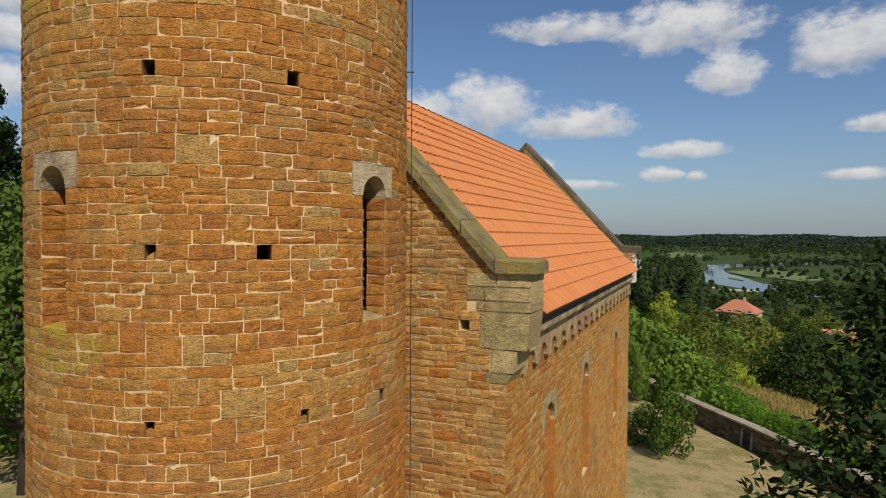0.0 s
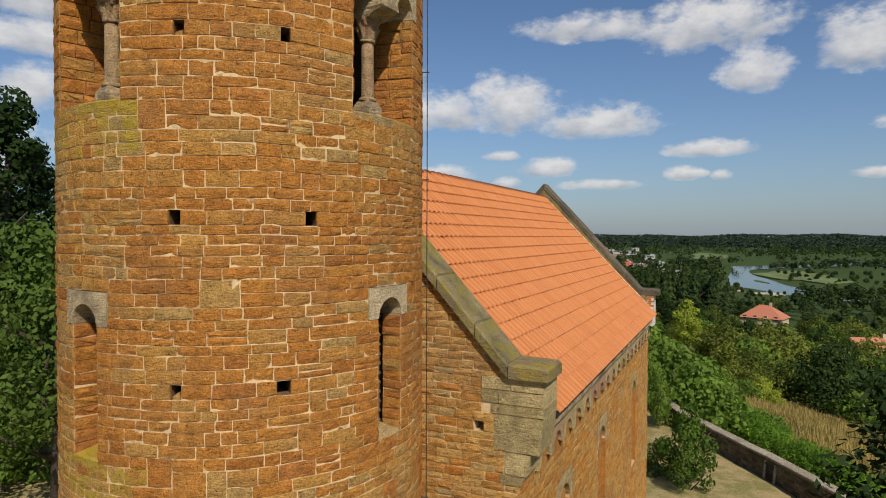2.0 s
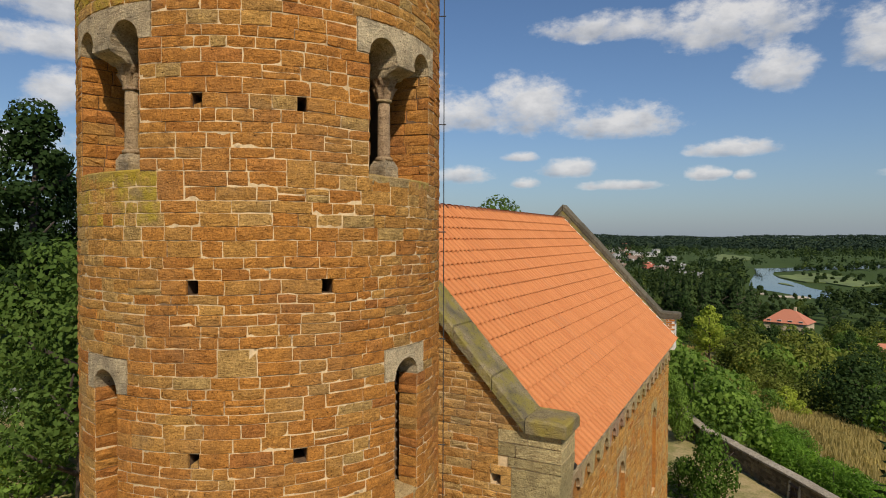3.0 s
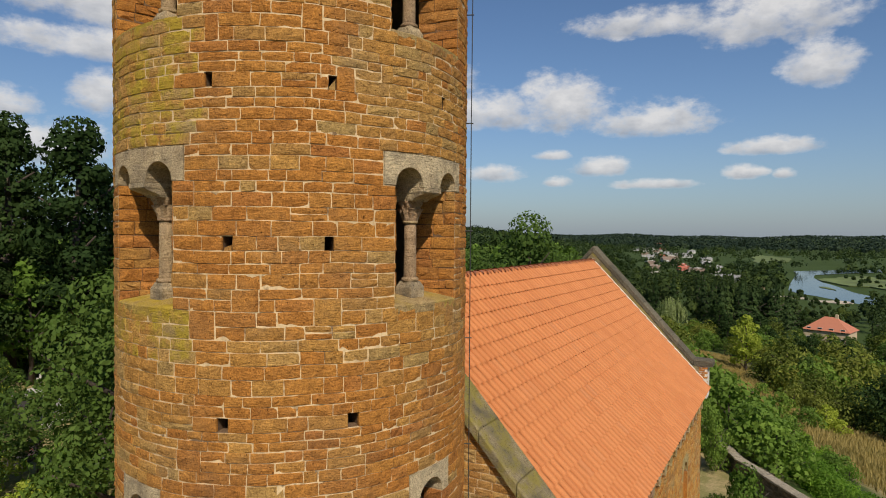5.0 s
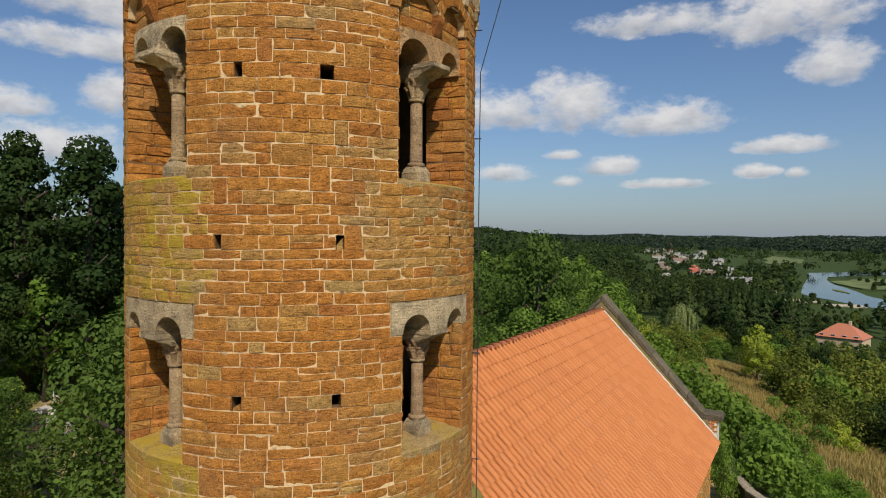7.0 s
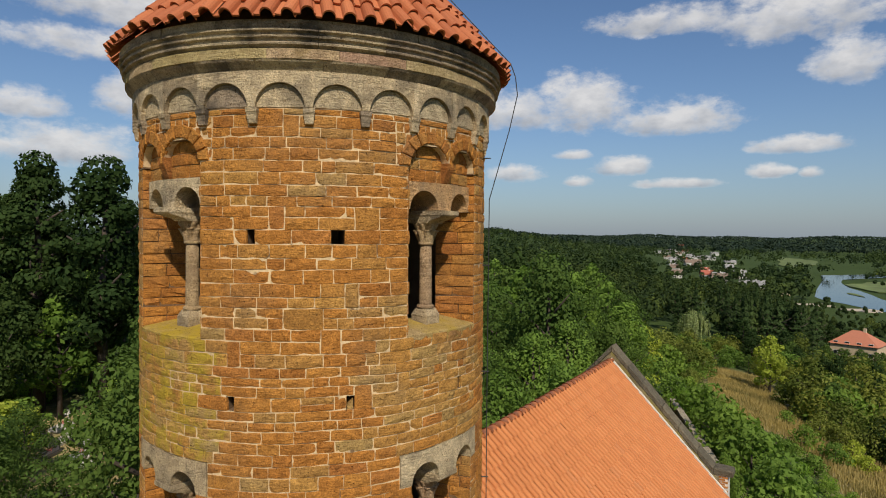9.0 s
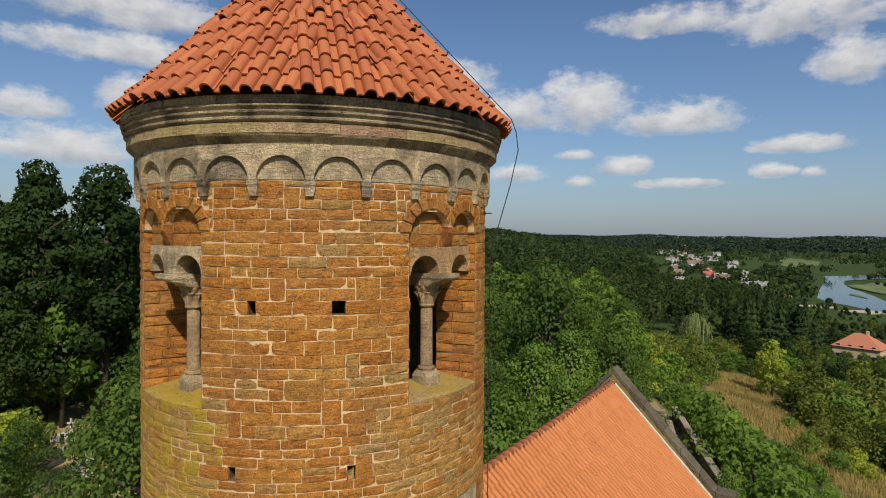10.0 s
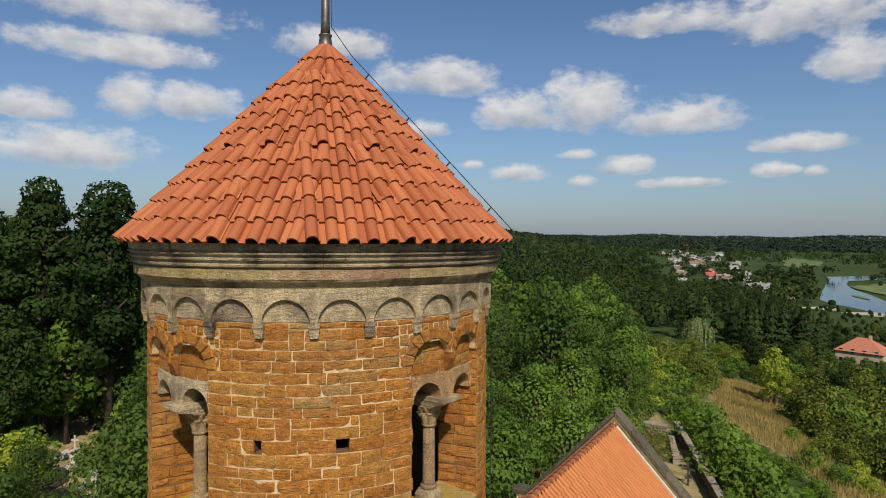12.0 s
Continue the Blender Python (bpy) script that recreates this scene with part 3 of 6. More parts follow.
def circle(x, y, z, r, n=20, wob=0.0, k=8, turn=0.0):
    return [(x + r * (1 + wob * math.cos(k * 2 * math.pi * i / n)) * math.cos(2 * math.pi * i / n + turn),
             y + r * (1 + wob * math.cos(k * 2 * math.pi * i / n)) * math.sin(2 * math.pi * i / n + turn), z) for i in range(n)]


def square(x, y, z, half, turn, half2=None):
    h2 = half if half2 is None else half2
    c, s = math.cos(turn), math.sin(turn)
    return [(x + c * a - s * b, y + s * a + c * b, z) for a, b in ((-half, -h2), (half, -h2), (half, h2), (-half, h2))]


def column(c, z, spring, rc=2.10):
    """A small column on a twin window's sill, with carved capital and saddle-shaped impost."""
    t = radians(c)
    x, y = rc * math.cos(t), rc * math.sin(t)
    zb = z + 0.035
    shaft_top, cap_top = spring - 0.43, spring - 0.16
    shaft = piece("column", *loft([circle(x, y, zb + 0.22, 0.09, 20), circle(x, y, zb + 0.26, 0.083), circle(x, y, shaft_top - 0.25, 0.079), circle(x, y, shaft_top, 0.077)]), column_stone, tower, "slender grey stone column", smooth=True)
    # plinth with sloped shoulders, then a ring
    piece("column_base", *loft([square(x, y, zb - 0.05, 0.13, t), square(x, y, zb + 0.11, 0.13, t), square(x, y, zb + 0.19, 0.092, t)]), stone_grey, shaft, "square stone base")
    piece("column_ring", *loft([circle(x, y, zb + 0.185, 0.095), circle(x, y, zb + 0.197, 0.112), circle(x, y, zb + 0.225, 0.112), circle(x, y, zb + 0.24, 0.09)]), column_stone, shaft, smooth=True)
    piece("neck_ring", *loft([circle(x, y, shaft_top - 0.015, 0.08), circle(x, y, shaft_top - 0.005, 0.1), circle(x, y, shaft_top + 0.02, 0.1), circle(x, y, shaft_top + 0.03, 0.085)]), column_stone, shaft, smooth=True)
    rows, n = [], 48
    for q, r, w in ((0.0, 0.088, 0.0), (0.25, 0.1, 0.06), (0.5, 0.118, 0.10), (0.62, 0.132, 0.13), (0.66, 0.112, 0.04), (0.85, 0.135, 0.07), (1.0, 0.15, 0.02)):
        rows.append(circle(x, y, shaft_top + 0.02 + q * (cap_top - shaft_top - 0.02), r * 1.1, n, w * 1.6, 8, t + (0.39 if q > 0.64 else 0)))
    piece("capital", *loft(rows), column_stone, shaft, "carved leaf capital")
    xm, ym = 2.02 * math.cos(t), 2.02 * math.sin(t)
    top = spring - 0.004
    piece("impost", *loft([square(x, y, cap_top - 0.002, 0.15, t), square(x, y, cap_top + 0.03, 0.19, t, 0.16), square(xm, ym, top - 0.075, 0.42, t, 0.168), square(xm, ym, top - 0.055, 0.44, t, 0.178), square(xm, ym, top, 0.44, t, 0.178)]),
          stone_grey, shaft, "saddle-shaped impost block")


for c in TWINS:
    column(c, 12.67, 14.075)
    column(c, 15.91, 17.395, 2.06)

# blind arches over the upper twin windows
for c in TWINS:
    fill = Soup()
    for za, zb in ((17.73, 17.88), (17.88, 18.02), (18.02, 18.19)):
        for u0, u1 in split_run(rng, deg_u(c - 15.6), deg_u(c + 15.6), 0.15, 0.34):
            fill.add(*stone(on_tower(TR - 0.10), u0, u1, za, zb, rng), 0)
    back_v, back_f = [], []
    for i in range(13):
        t = radians(c - 16.2 + 32.4 * i / 12)
        back_v += [((TR - 0.115) * math.cos(t), (TR - 0.115) * math.sin(t), z) for z in (17.7, 18.4)]
        if i:
            back_f.append((2 * i - 2, 2 * i, 2 * i + 1, 2 * i - 1))
    fill.add(back_v, back_f, 1)
    fill.make("tympanum", [stone_orange, mortar], tower, "recessed stone infill under blind arches")
    plate_v, plate_f = [], []
    ua, ub = deg_u(c - 20), deg_u(c + 20)
    mids, A, B, W = (deg_u(c - 8.1), deg_u(c + 8.1)), 0.315, 0.28, 0.165
    for i in range(81):
        u = ua + (ub - ua) * i / 80
        low = 17.9
        for m in mids:
            if abs(u - m) < A:
                low = 17.9 + B * math.sqrt(max(0, 1 - ((u - m) / A) ** 2))
        for r, z in ((TR - 0.012, low), (TR - 0.012, 18.4), (TR - 0.12, low)):
            plate_v.append((r * math.cos(u / TR), r * math.sin(u / TR), z))
        if i:
            plate_f += [(3 * i - 3, 3 * i, 3 * i + 1, 3 * i - 2), (3 * i - 3, 3 * i - 1, 3 * i + 2, 3 * i)]
    piece("arch_backing", plate_v, plate_f, mortar, tower)
    m0, m1 = mids
    for m in mids:
        for i in range(9):
            f0, f1 = math.pi * i / 9, math.pi * (i + 1) / 9
            pts = []
            for f, k in ((f0, 0), (f0, W), (f1, W), (f1, 0)):
                u, v = m + (A + k) * math.cos(f), 17.9 + (B + k) * math.sin(f)
                # the two rings meet over the pendant
                u = max(u, c / 57.29578 * TR + 0.004) if m == m1 else min(u, c / 57.29578 * TR - 0.004)
                pts.append((u, v))
            if abs(pts[1][0] - pts[0][0]) + abs(pts[1][1] - pts[0][1]) > 0.05:
                piece("voussoir", *poly_stone(on_tower(TR + 0.004), pts, rng, proud=0.014, joint=0.0055), stone_orange, tower_wall)
    # small stones fill the spandrels beside and above the rings
    spandrel = Soup()
    for za, zb in ((17.9, 18.03), (18.03, 18.15), (18.15, 18.28), (18.28, 18.40)):
        for u0, u1 in split_run(rng, ua, ub, 0.07, 0.13):
            inner = False
            for m in mids:
                near_u = min(max(m, u0), u1)
                inner = inner or ((near_u - m) / (A + 0.03)) ** 2 + ((za - 17.9) / (B + 0.03)) ** 2 < 1
            if not inner:
                spandrel.add(*stone(on_tower(TR - 0.002), u0, u1, za, zb, rng))
    spandrel.make("spandrel_masonry", [stone_orange], tower_wall, "small stones beside the blind arches")
    t = radians(c)
    rings = []
    for r0, hw, z in ((TR - 0.1, 0.03, 17.70), (TR - 0.06, 0.05, 17.76), (TR + 0.01, 0.065, 17.9), (TR + 0.014, 0.07, 17.98)):
        o = []
        for r, s in ((TR - 0.13, -1), (r0, -1), (r0, 1), (TR - 0.13, 1)):
            o.append((r * math.cos(t + s * hw / r), r * math.sin(t + s * hw / r), z))
        rings.append(o)
    piece("pendant_corbel", *loft(rings), stone_red, tower, "small corbel hanging between two arches")

# arched frieze on corbels: 25 blocks round the tower
N_ARCH, FR = 25, 2.52
STEP = 360 / N_ARCH
FZ0, FZ1 = 18.47, 18.868
for i in range(N_ARCH):
    c = -49.6 + STEP / 2 + STEP * i
    half = STEP / 2 - 0.10
    rad = 0.272
    rows = []
    stops = [-half, -half + 0.02] + [-rad / FR * 57.2958 * math.cos(math.pi * k / 18) for k in range(19)] + [half - 0.02, half]
    for a in stops:
        x = radians(a) * FR
        low = FZ0 + math.sqrt(max(0, rad ** 2 - x ** 2)) if abs(x) <= rad else FZ0
        t = radians(c + a)
        inset = 0.008 if abs(a) > half - 0.01 else 0
        rows.append([(r * math.cos(t), r * math.sin(t), z) for r, z in ((FR - inset, low), (FR - inset, FZ1), (TR - 0.02, FZ1), (TR - 0.02, low))])
    verts = [p for r in rows for p in r]
    faces = [(4 * j + k, 4 * j + (k + 1) % 4, 4 * j + 4 + (k + 1) % 4, 4 * j + 4 + k) for j in range(len(rows) - 1) for k in range(4)]
    faces += [(0, 1, 2, 3), tuple(4 * len(rows) - 4 + k for k in (3, 2, 1, 0))]
    piece("frieze_arch", verts, faces, stone_grey, tower, "grey stone arch of the frieze")
    # rough half-round slab inside the arch
    tv = [((TR + 0.018) * math.cos(radians(c) + a * (rad - 0.004) / TR), (TR + 0.018) * math.sin(radians(c) + a * (rad - 0.004) / TR), z)
          for a, z in [(math.cos(math.pi * k / 12), FZ0 + 0.012 + (rad - 0.02) * math.sin(math.pi * k / 12)) for k in range(13)]]
    tb = [(p[0] * 0.96, p[1] * 0.96, p[2]) for p in tv]
    piece("arch_infill", *prism(tb, tv), stone_weathered if i % 3 else stone_grey, tower)
    ce = radians(c - STEP / 2)
    rings = []
    for r0, hw, z in ((TR + 0.01, 0.036, 18.295), (TR + 0.045, 0.045, 18.30), (FR - 0.01, 0.058, 18.40), (FR + 0.006, 0.064, 18.425), (FR + 0.006, 0.064, FZ0 - 0.003)):
        rings.append([(r * math.cos(ce + s * hw / r), r * math.sin(ce + s * hw / r), z) for r, s in ((TR - 0.02, -1), (r0, -1), (r0, 1), (TR - 0.02, 1))])
    strip = [[(r * math.cos(ce + q * w / r), r * math.sin(ce + q * w / r), z) for r, q in ((FR - 0.03, -1), (FR + 0.007, -1), (FR + 0.007, 1), (FR - 0.03, 1))] for z, w in ((FZ0 + 0.002, 0.042), (FZ1 - 0.012, 0.034))]
    piece("frieze_strip", *loft(strip), stone_grey, tower)
    piece("frieze_corbel", *loft(rings), stone_weathered if i % 2 else stone_grey, tower, "tapered stone corbel")

# moulded cornice in separate stones, one ring of profile per layer
def cornice_ring(name, profile, n, turn, mat, label, inner=2.3):
    for i in range(n):
        a0, a1 = turn + 360 / n * i + 0.06, turn + 360 / n * (i + 1) - 0.06
        dr = rng.uniform(-0.006, 0.006)
        rows = []
        for k in range(9):
            t = radians(a0 + (a1 - a0) * k / 8)
            edge = -0.007 if k in (0, 8) else 0
            rows.append([((r + dr + edge) * math.cos(t), (r + dr + edge) * math.sin(t), z) for r, z in profile] +
                        [(inner * math.cos(t), inner * math.sin(t), profile[-1][1]), (inner * math.cos(t), inner * math.sin(t), profile[0][1])])
        m = len(rows[0])
        verts = [p for r in rows for p in r]
        faces = [(m * j + k, m * j + (k + 1) % m, m * j + m + (k + 1) % m, m * j + m + k) for j in range(8) for k in range(m)]
        faces += [tuple(range(m)), tuple(reversed(range(8 * m, 9 * m)))]
        piece(name, verts, faces, mat, tower, label)


cornice_ring("cornice_fillet", [(2.517, 18.870), (2.542, 18.90), (2.592, 18.945), (2.607, 18.968)], 22, 3, stone_weathered, "dark weathered fillet stone")
cornice_ring("cornice_band", [(2.614, 18.971), (2.617, 19.075), (2.602, 19.083)], 21, -8, stone_band, "yellowish band stone")
cornice_ring("cornice_moulding", [(2.592, 19.086), (2.612, 19.10), (2.647, 19.115), (2.650, 19.135), (2.627, 19.15), (2.632, 19.175), (2.667, 19.185), (2.672, 19.205), (2.647, 19.215), (2.652, 19.235), (2.687, 19.25), (2.687, 19.268)], 22, -14.5, stone_weathered, "dark moulded cornice stone")
cornice_ring("cornice_slab", [(2.652, 19.272), (2.667, 19.30), (2.672, 19.37)], 22, -6, stone_weathered, "dark cornice slab under the tiles")

# conical roof
CONE_R, CONE_Z, TIP_R, TIP_Z = 2.70, 19.40, 0.24, 22.06
SLANT = math.hypot(CONE_R - TIP_R, TIP_Z - CONE_Z)
SL_C, SL_S = (CONE_R - TIP_R) / SLANT, (TIP_Z - CONE_Z) / SLANT
cone = piece("cone_deck", *loft([circle(0, 0, CONE_Z - 0.06, CONE_R - 0.1, 64), circle(0, 0, TIP_Z - 0.06, TIP_R - 0.08, 64)]), dark_wood, tower, "dark boards under the tiles")


def tile_shape(w=0.215, length=0.375, roll=0.05, lift=0.04):
    """A pantile: x across, y up the slope, z out of the roof; its lower end lies at y 0 and is lifted."""
    prof = [(-0.5, 0.004), (-0.36, 0.0), (-0.2, 0.0)] + [(0.13 - 0.31 * math.cos(math.pi * k / 8), roll * math.sin(math.pi * k / 8) ** 0.8) for k in range(1, 8)] + [(0.45, -0.002), (0.53, -0.008)]
    verts, faces = [], []
    for y, h in ((0.0, lift), (length, 0.002)):
        for q, z in prof:
            verts.append((q * w, y, z + h))
    for q, z in prof:
        verts.append((q * w * 0.96, 0.004, z + lift - 0.022))
    n = len(prof)
    for i in range(n - 1):
        faces += [(i, i + 1, n + i + 1, n + i), (2 * n + i, 2 * n + i + 1, i + 1, i)]
    return verts, faces


def lipped_tile(w, length, roll, lift):
    """A pantile whose roll ends in a free lip over the pan of its neighbour."""
    prof = [(-0.46, 0.016), (-0.44, roll * 0.42)] + [(-0.14 - 0.29 * math.cos(math.pi * k / 8), roll * (0.35 + 0.65 * math.sin(math.pi * k / 8) ** 0.8)) for k in range(1, 7)] + [(0.14, roll * 0.3), (0.22, 0.004), (0.45, 0.0), (0.7, 0.004)]
    n = len(prof)
    verts = [(q * w, y, z + h) for y, h in ((0.0, lift), (length, 0.002)) for q, z in prof] + [(q * w * 0.97, 0.004, z + lift - 0.022) for q, z in prof]
    faces = [f for i in range(n - 1) for f in ((i, i + 1, n + i + 1, n + i), (2 * n + i, 2 * n + i + 1, i + 1, i))]
    return verts, faces


TILE_V, TILE_F = tile_shape(0.222, 0.40, 0.082, 0.042)
GAP = 0.325
tile_mesh = link_mesh("roof_tile", TILE_V, TILE_F, cone_tile)
tile_rest = Soup()
GORES = 16
near_tiles = 0
RHO = CONE_R / SL_C                 # slant length from the eaves to the cone's point
rows_n = int(SLANT / GAP) + 2


def cone_point(ga, x0, rho):
    """A point of the cone at slant length rho on the line x0 beside a gore's middle line."""
    y = math.sqrt(max(rho * rho - x0 * x0, 0.0004))
    a = ga + math.atan2(x0, y) / SL_C
    r = rho * SL_C
    return Vector((r * math.cos(a), r * math.sin(a), CONE_Z + (RHO - rho) * SL_S)), a


for g in range(GORES):
    ga = radians(-47 + 360 / GORES * g + 6)
    for col in range(-3, 4):
        x0 = col * 0.2185
        wob = rng.uniform(-0.5, 0.5)
        for row in range(rows_n):
            rho = RHO - (row * GAP - 0.07)
            rmid = (rho - 0.15) * SL_C
            if rho - 0.17 < TIP_R / SL_C - 0.1 or abs(x0) > math.pi * rmid / GORES + 0.125:
                continue
            base, az_ = cone_point(ga, x0, rho)
            head, _ = cone_point(ga, x0, max(rho - 0.3, abs(x0) + 0.03))
            up = (head - base).normalized()
            out = Vector((SL_S * math.cos(az_), SL_S * math.sin(az_), SL_C))
            across = up.cross(out).normalized()
            out = across.cross(up)
            m4 = Matrix((across, up, out)).transposed().to_4x4()
            seam = abs(x0) > math.pi * rmid / GORES - 0.10
            m4.translation = base + out * (rng.uniform(0.0, 0.005) + (0.03 if seam and col < 0 else 0.0))
            m4 = m4 @ pose(0, 0, 0, rng.uniform(-0.4, 0.4), rng.uniform(-0.6, 0.6), 0.6 * wob + rng.uniform(-0.4, 0.4))
            if math.cos(az_ - radians(-47)) > 0.35 and near_tiles < 300:
                ob = new("roof_tile", tile_mesh)
                ob.parent, ob.matrix_basis = tower, m4
                near_tiles += 1
            else:
                tile_rest.add([tuple(m4 @ Vector(v)) for v in TILE_V], TILE_F, 0)
tile_rest.make("tile_field", [cone_tile], tower, "red clay pantiles of the far side")

# sheet-metal cap and pole
piece("spire_cap", *loft([circle(0, 0, 22.05, 0.30, 28), circle(0, 0, 22.12, 0.285, 28), circle(0, 0, 22.17, 0.22, 28), circle(0, 0, 22.24, 0.15, 28), circle(0, 0, 22.34, 0.105, 28), circle(0, 0, 22.46, 0.088, 28), circle(0, 0, 22.475, 0.1, 28), circle(0, 0, 22.49, 0.1, 28), circle(0, 0, 22.5, 0.07, 28)]), lead, tower, "dark sheet-metal cap", smooth=True)
piece("spire_pole", *loft([circle(0, 0, 22.45, 0.078, 20), circle(0, 0, 22.7, 0.064, 20), circle(0, 0, 24.3, 0.05, 20)]), lead, tower, "dark metal pole", smooth=True)


def wire(name, pts, r, mat, parent=None, label=""):
    cu = bpy.data.curves.new(name, "CURVE")
    cu.dimensions, cu.bevel_depth, cu.bevel_resolution = "3D", r, 2
    sp = cu.splines.new("POLY")
    sp.points.add(len(pts) - 1)
    for p, q in zip(sp.points, pts):
        p.co = (*q, 1)
    cu.materials.append(mat)
    ob = new(name, cu)
    ob.parent = parent
    return tagged(ob, label=label)


WA = radians(24)
cw, sw = math.cos(WA), math.sin(WA)
path = [(0.06, 0.03, 24.2), (0.1 * cw, 0.1 * sw, 22.6), (0.42 * cw, 0.42 * sw, 22.15)]
path += [((TIP_R + (CONE_R - TIP_R) * k / 8 + 0.13) * cw, (TIP_R + (CONE_R - TIP_R) * k / 8 + 0.13) * sw, TIP_Z - (TIP_Z - CONE_Z) * k / 8 + 0.15) for k in range(1, 9)]
path += [(2.9 * cw, 2.9 * sw, 19.36), (2.93 * cw, 2.93 * sw, 19.1), (2.82 * cw, 2.82 * sw, 18.6), (2.68 * cw, 2.68 * sw, 18.1), (2.54 * cw, 2.54 * sw, 17.6)] + [(2.53 * cw, 2.53 * sw, z) for z in (15, 12, 9, 6, 3, 0)]
conductor = wire("lightning_conductor", path, 0.007, iron, tower, "thin dark conductor wire")
for k in range(12):
    z = 18.2 - 1.55 * k
    wire("wire_bracket", [(2.43 * cw, 2.43 * sw, z), (2.56 * cw, 2.56 * sw, z)], 0.009, iron, tower)
for k in (1, 3, 5, 7):
    r = TIP_R + (CONE_R - TIP_R) * k / 8
    z = TIP_Z - (TIP_Z - CONE_Z) * k / 8
    wire("wire_bracket", [(r * cw, r * sw, z), ((r + 0.13) * cw, (r + 0.13) * sw, z + 0.15)], 0.011, iron, tower)

# ---- nave ----
NX, NY0, NY1 = 3.65, 1.35, 15.75
RIDGE, EAVE_X, EAVE_Z = 12.62, 3.93, 8.55
RS = (RIDGE - EAVE_Z) / EAVE_X          # fall of the roof per metre
COP0, COPS = 13.15, (13.15 - 9.38) / 3.48   # coping top at the ridge, its fall
nave = thing("church_nave", "sandstone nave with orange pantile roof and stone-coped gables", "church")


def under_coping(x):
    return min(COP0 - 0.24 - COPS * abs(x), 12.9) if abs(x) < 3.48 else 9.13


def box(x0, x1, y0, y1, z0, z1):
    return prism([(x0, y0, z0), (x1, y0, z0), (x1, y1, z0), (x0, y1, z0)], [(x0, y0, z1), (x1, y0, z1), (x1, y1, z1), (x0, y1, z1)])


def gable(y0, y1, name, mat):
    xs = [-3.64, -3.45, -2.2, -1.1, 0, 1.1, 2.2, 3.45, 3.64]
    front = [(-3.64, y0, -0.8)] + [(x, y0, under_coping(x)) for x in xs] + [(3.64, y0, -0.8)]
    back = [(p[0], y1, p[2]) for p in front]
    return piece(name, *prism(front, back), mat, nave, "solid core of the gable wall")


gable_e = gable(NY1 - 0.7, NY1 - 0.013, "gable_wall", coping_stone)
WINS = [(3.9, 0.40, 4.0, 6.32), (7.4, 0.40, 4.2, 6.38), (12.4, 0.40, 4.2, 6.38)]


def side_wall(s):
    """A long wall with its recessed, walled-up windows, as a strip of cells."""
    ys = sorted({NY0 + 0.7, NY1 - 0.7} | ({y + k * h for y, h, _, _ in WINS for k in (-1, 1)} if s > 0 else set()))
    zs = sorted({-0.8, 8.1} | ({z for w in WINS for z in (w[2], w[3] + 0.4)} if s > 0 else set()))
    verts, faces = [], []
    for y0, y1 in zip(ys[:-1], ys[1:]):
        for z0, z1 in zip(zs[:-1], zs[1:]):
            hole = s > 0 and any(abs((y0 + y1) / 2 - w[0]) < w[1] and w[2] < (z0 + z1) / 2 < w[3] + 0.4 for w in WINS)
            x = (NX - 0.009 - (0.09 if hole else 0)) * s
            v, f = box(min(x, 2.9 * s), max(x, 2.9 * s), y0, y1, z0, z1)
            faces += [tuple(i + len(verts) for i in q) for q in f]
            verts += v
    return piece("side_wall", *weld(verts, faces), mortar, nave, "long wall core of lime mortar")


wall_s, wall_n = side_wall(1), side_wall(-1)
rng = random.Random(11)
nlev = courses(rng, [-0.7, 2.0, 4.0, 5.4, 6.32, 6.95, 7.62, 8.0, 8.62, 9.13], 0.11, 0.145)
HOLE_Z = next((a, b) for a, b in zip(nlev[:-1], nlev[1:]) if a <= 8.43 < b)


def west_gable():
    """The west gable's core, with a putlog hole left open in it."""
    verts, faces = [], []

    def add(v, f):
        faces.extend(tuple(i + len(verts) for i in q) for q in f)
        verts.extend(v)

    y0, y1 = NY0 + 0.009, NY0 + 0.7
    for x0, x1 in ((-3.64, 2.93), (2.93, 3.08), (3.08, 3.64)):
        for z0, z1 in ((-0.8, HOLE_Z[0]), HOLE_Z, (HOLE_Z[1], 9.13)):
            deep_ = 0.35 if x0 == 2.93 and z0 == HOLE_Z[0] else 0
            add(*box(x0, x1, y0 + deep_, y1, z0, z1))
    xs = [-3.48, -2.2, -1.1, 0, 1.1, 2.2, 3.48]
    front = [(-3.48, y0, 9.12)] + [(x, y0, min(COP0 - 0.24 - COPS * abs(x), 12.9)) for x in xs] + [(3.48, y0, 9.12)]
    add(*prism(front, [(p[0], y1, p[2]) for p in front]))
    return piece("gable_wall", *weld(verts, faces), mortar, nave, "lime mortar core of the gable wall")


gable_w = west_gable()
gable_rest = Soup()
n_gable = 0
for z0, z1 in zip(nlev[:-1], nlev[1:]):
    for s in (1, -1):
        lim = 3.64
        if z0 > 8.55:
            lim = 3.05
        elif z0 > 8.0:
            lim = 3.25
        elif z0 > 7.6:
            lim = 3.4
        runs = split_run(rng, 1.75, lim, 0.16, 0.42)
        if s > 0 and z0 == HOLE_Z[0]:
            runs = split_run(rng, 1.75, 2.93, 0.16, 0.42) + [(3.08, lim)]
        for a, b in runs:
            u0, u1 = (a, b) if s > 0 else (-b, -a)
            g = stone(lambda u, v, d: (u, NY0 - d, v), u0, u1, z0, z1, rng, step=0.3, joint=0.0035, rough=1.2)
            if s > 0 and z0 > 4.8 and n_gable < 300:
                piece("stone_block", *g, stone_gable if rng.random() < 0.8 else stone_orange, gable_w)
                n_gable += 1
            else:
                gable_rest.add(*g, 0)
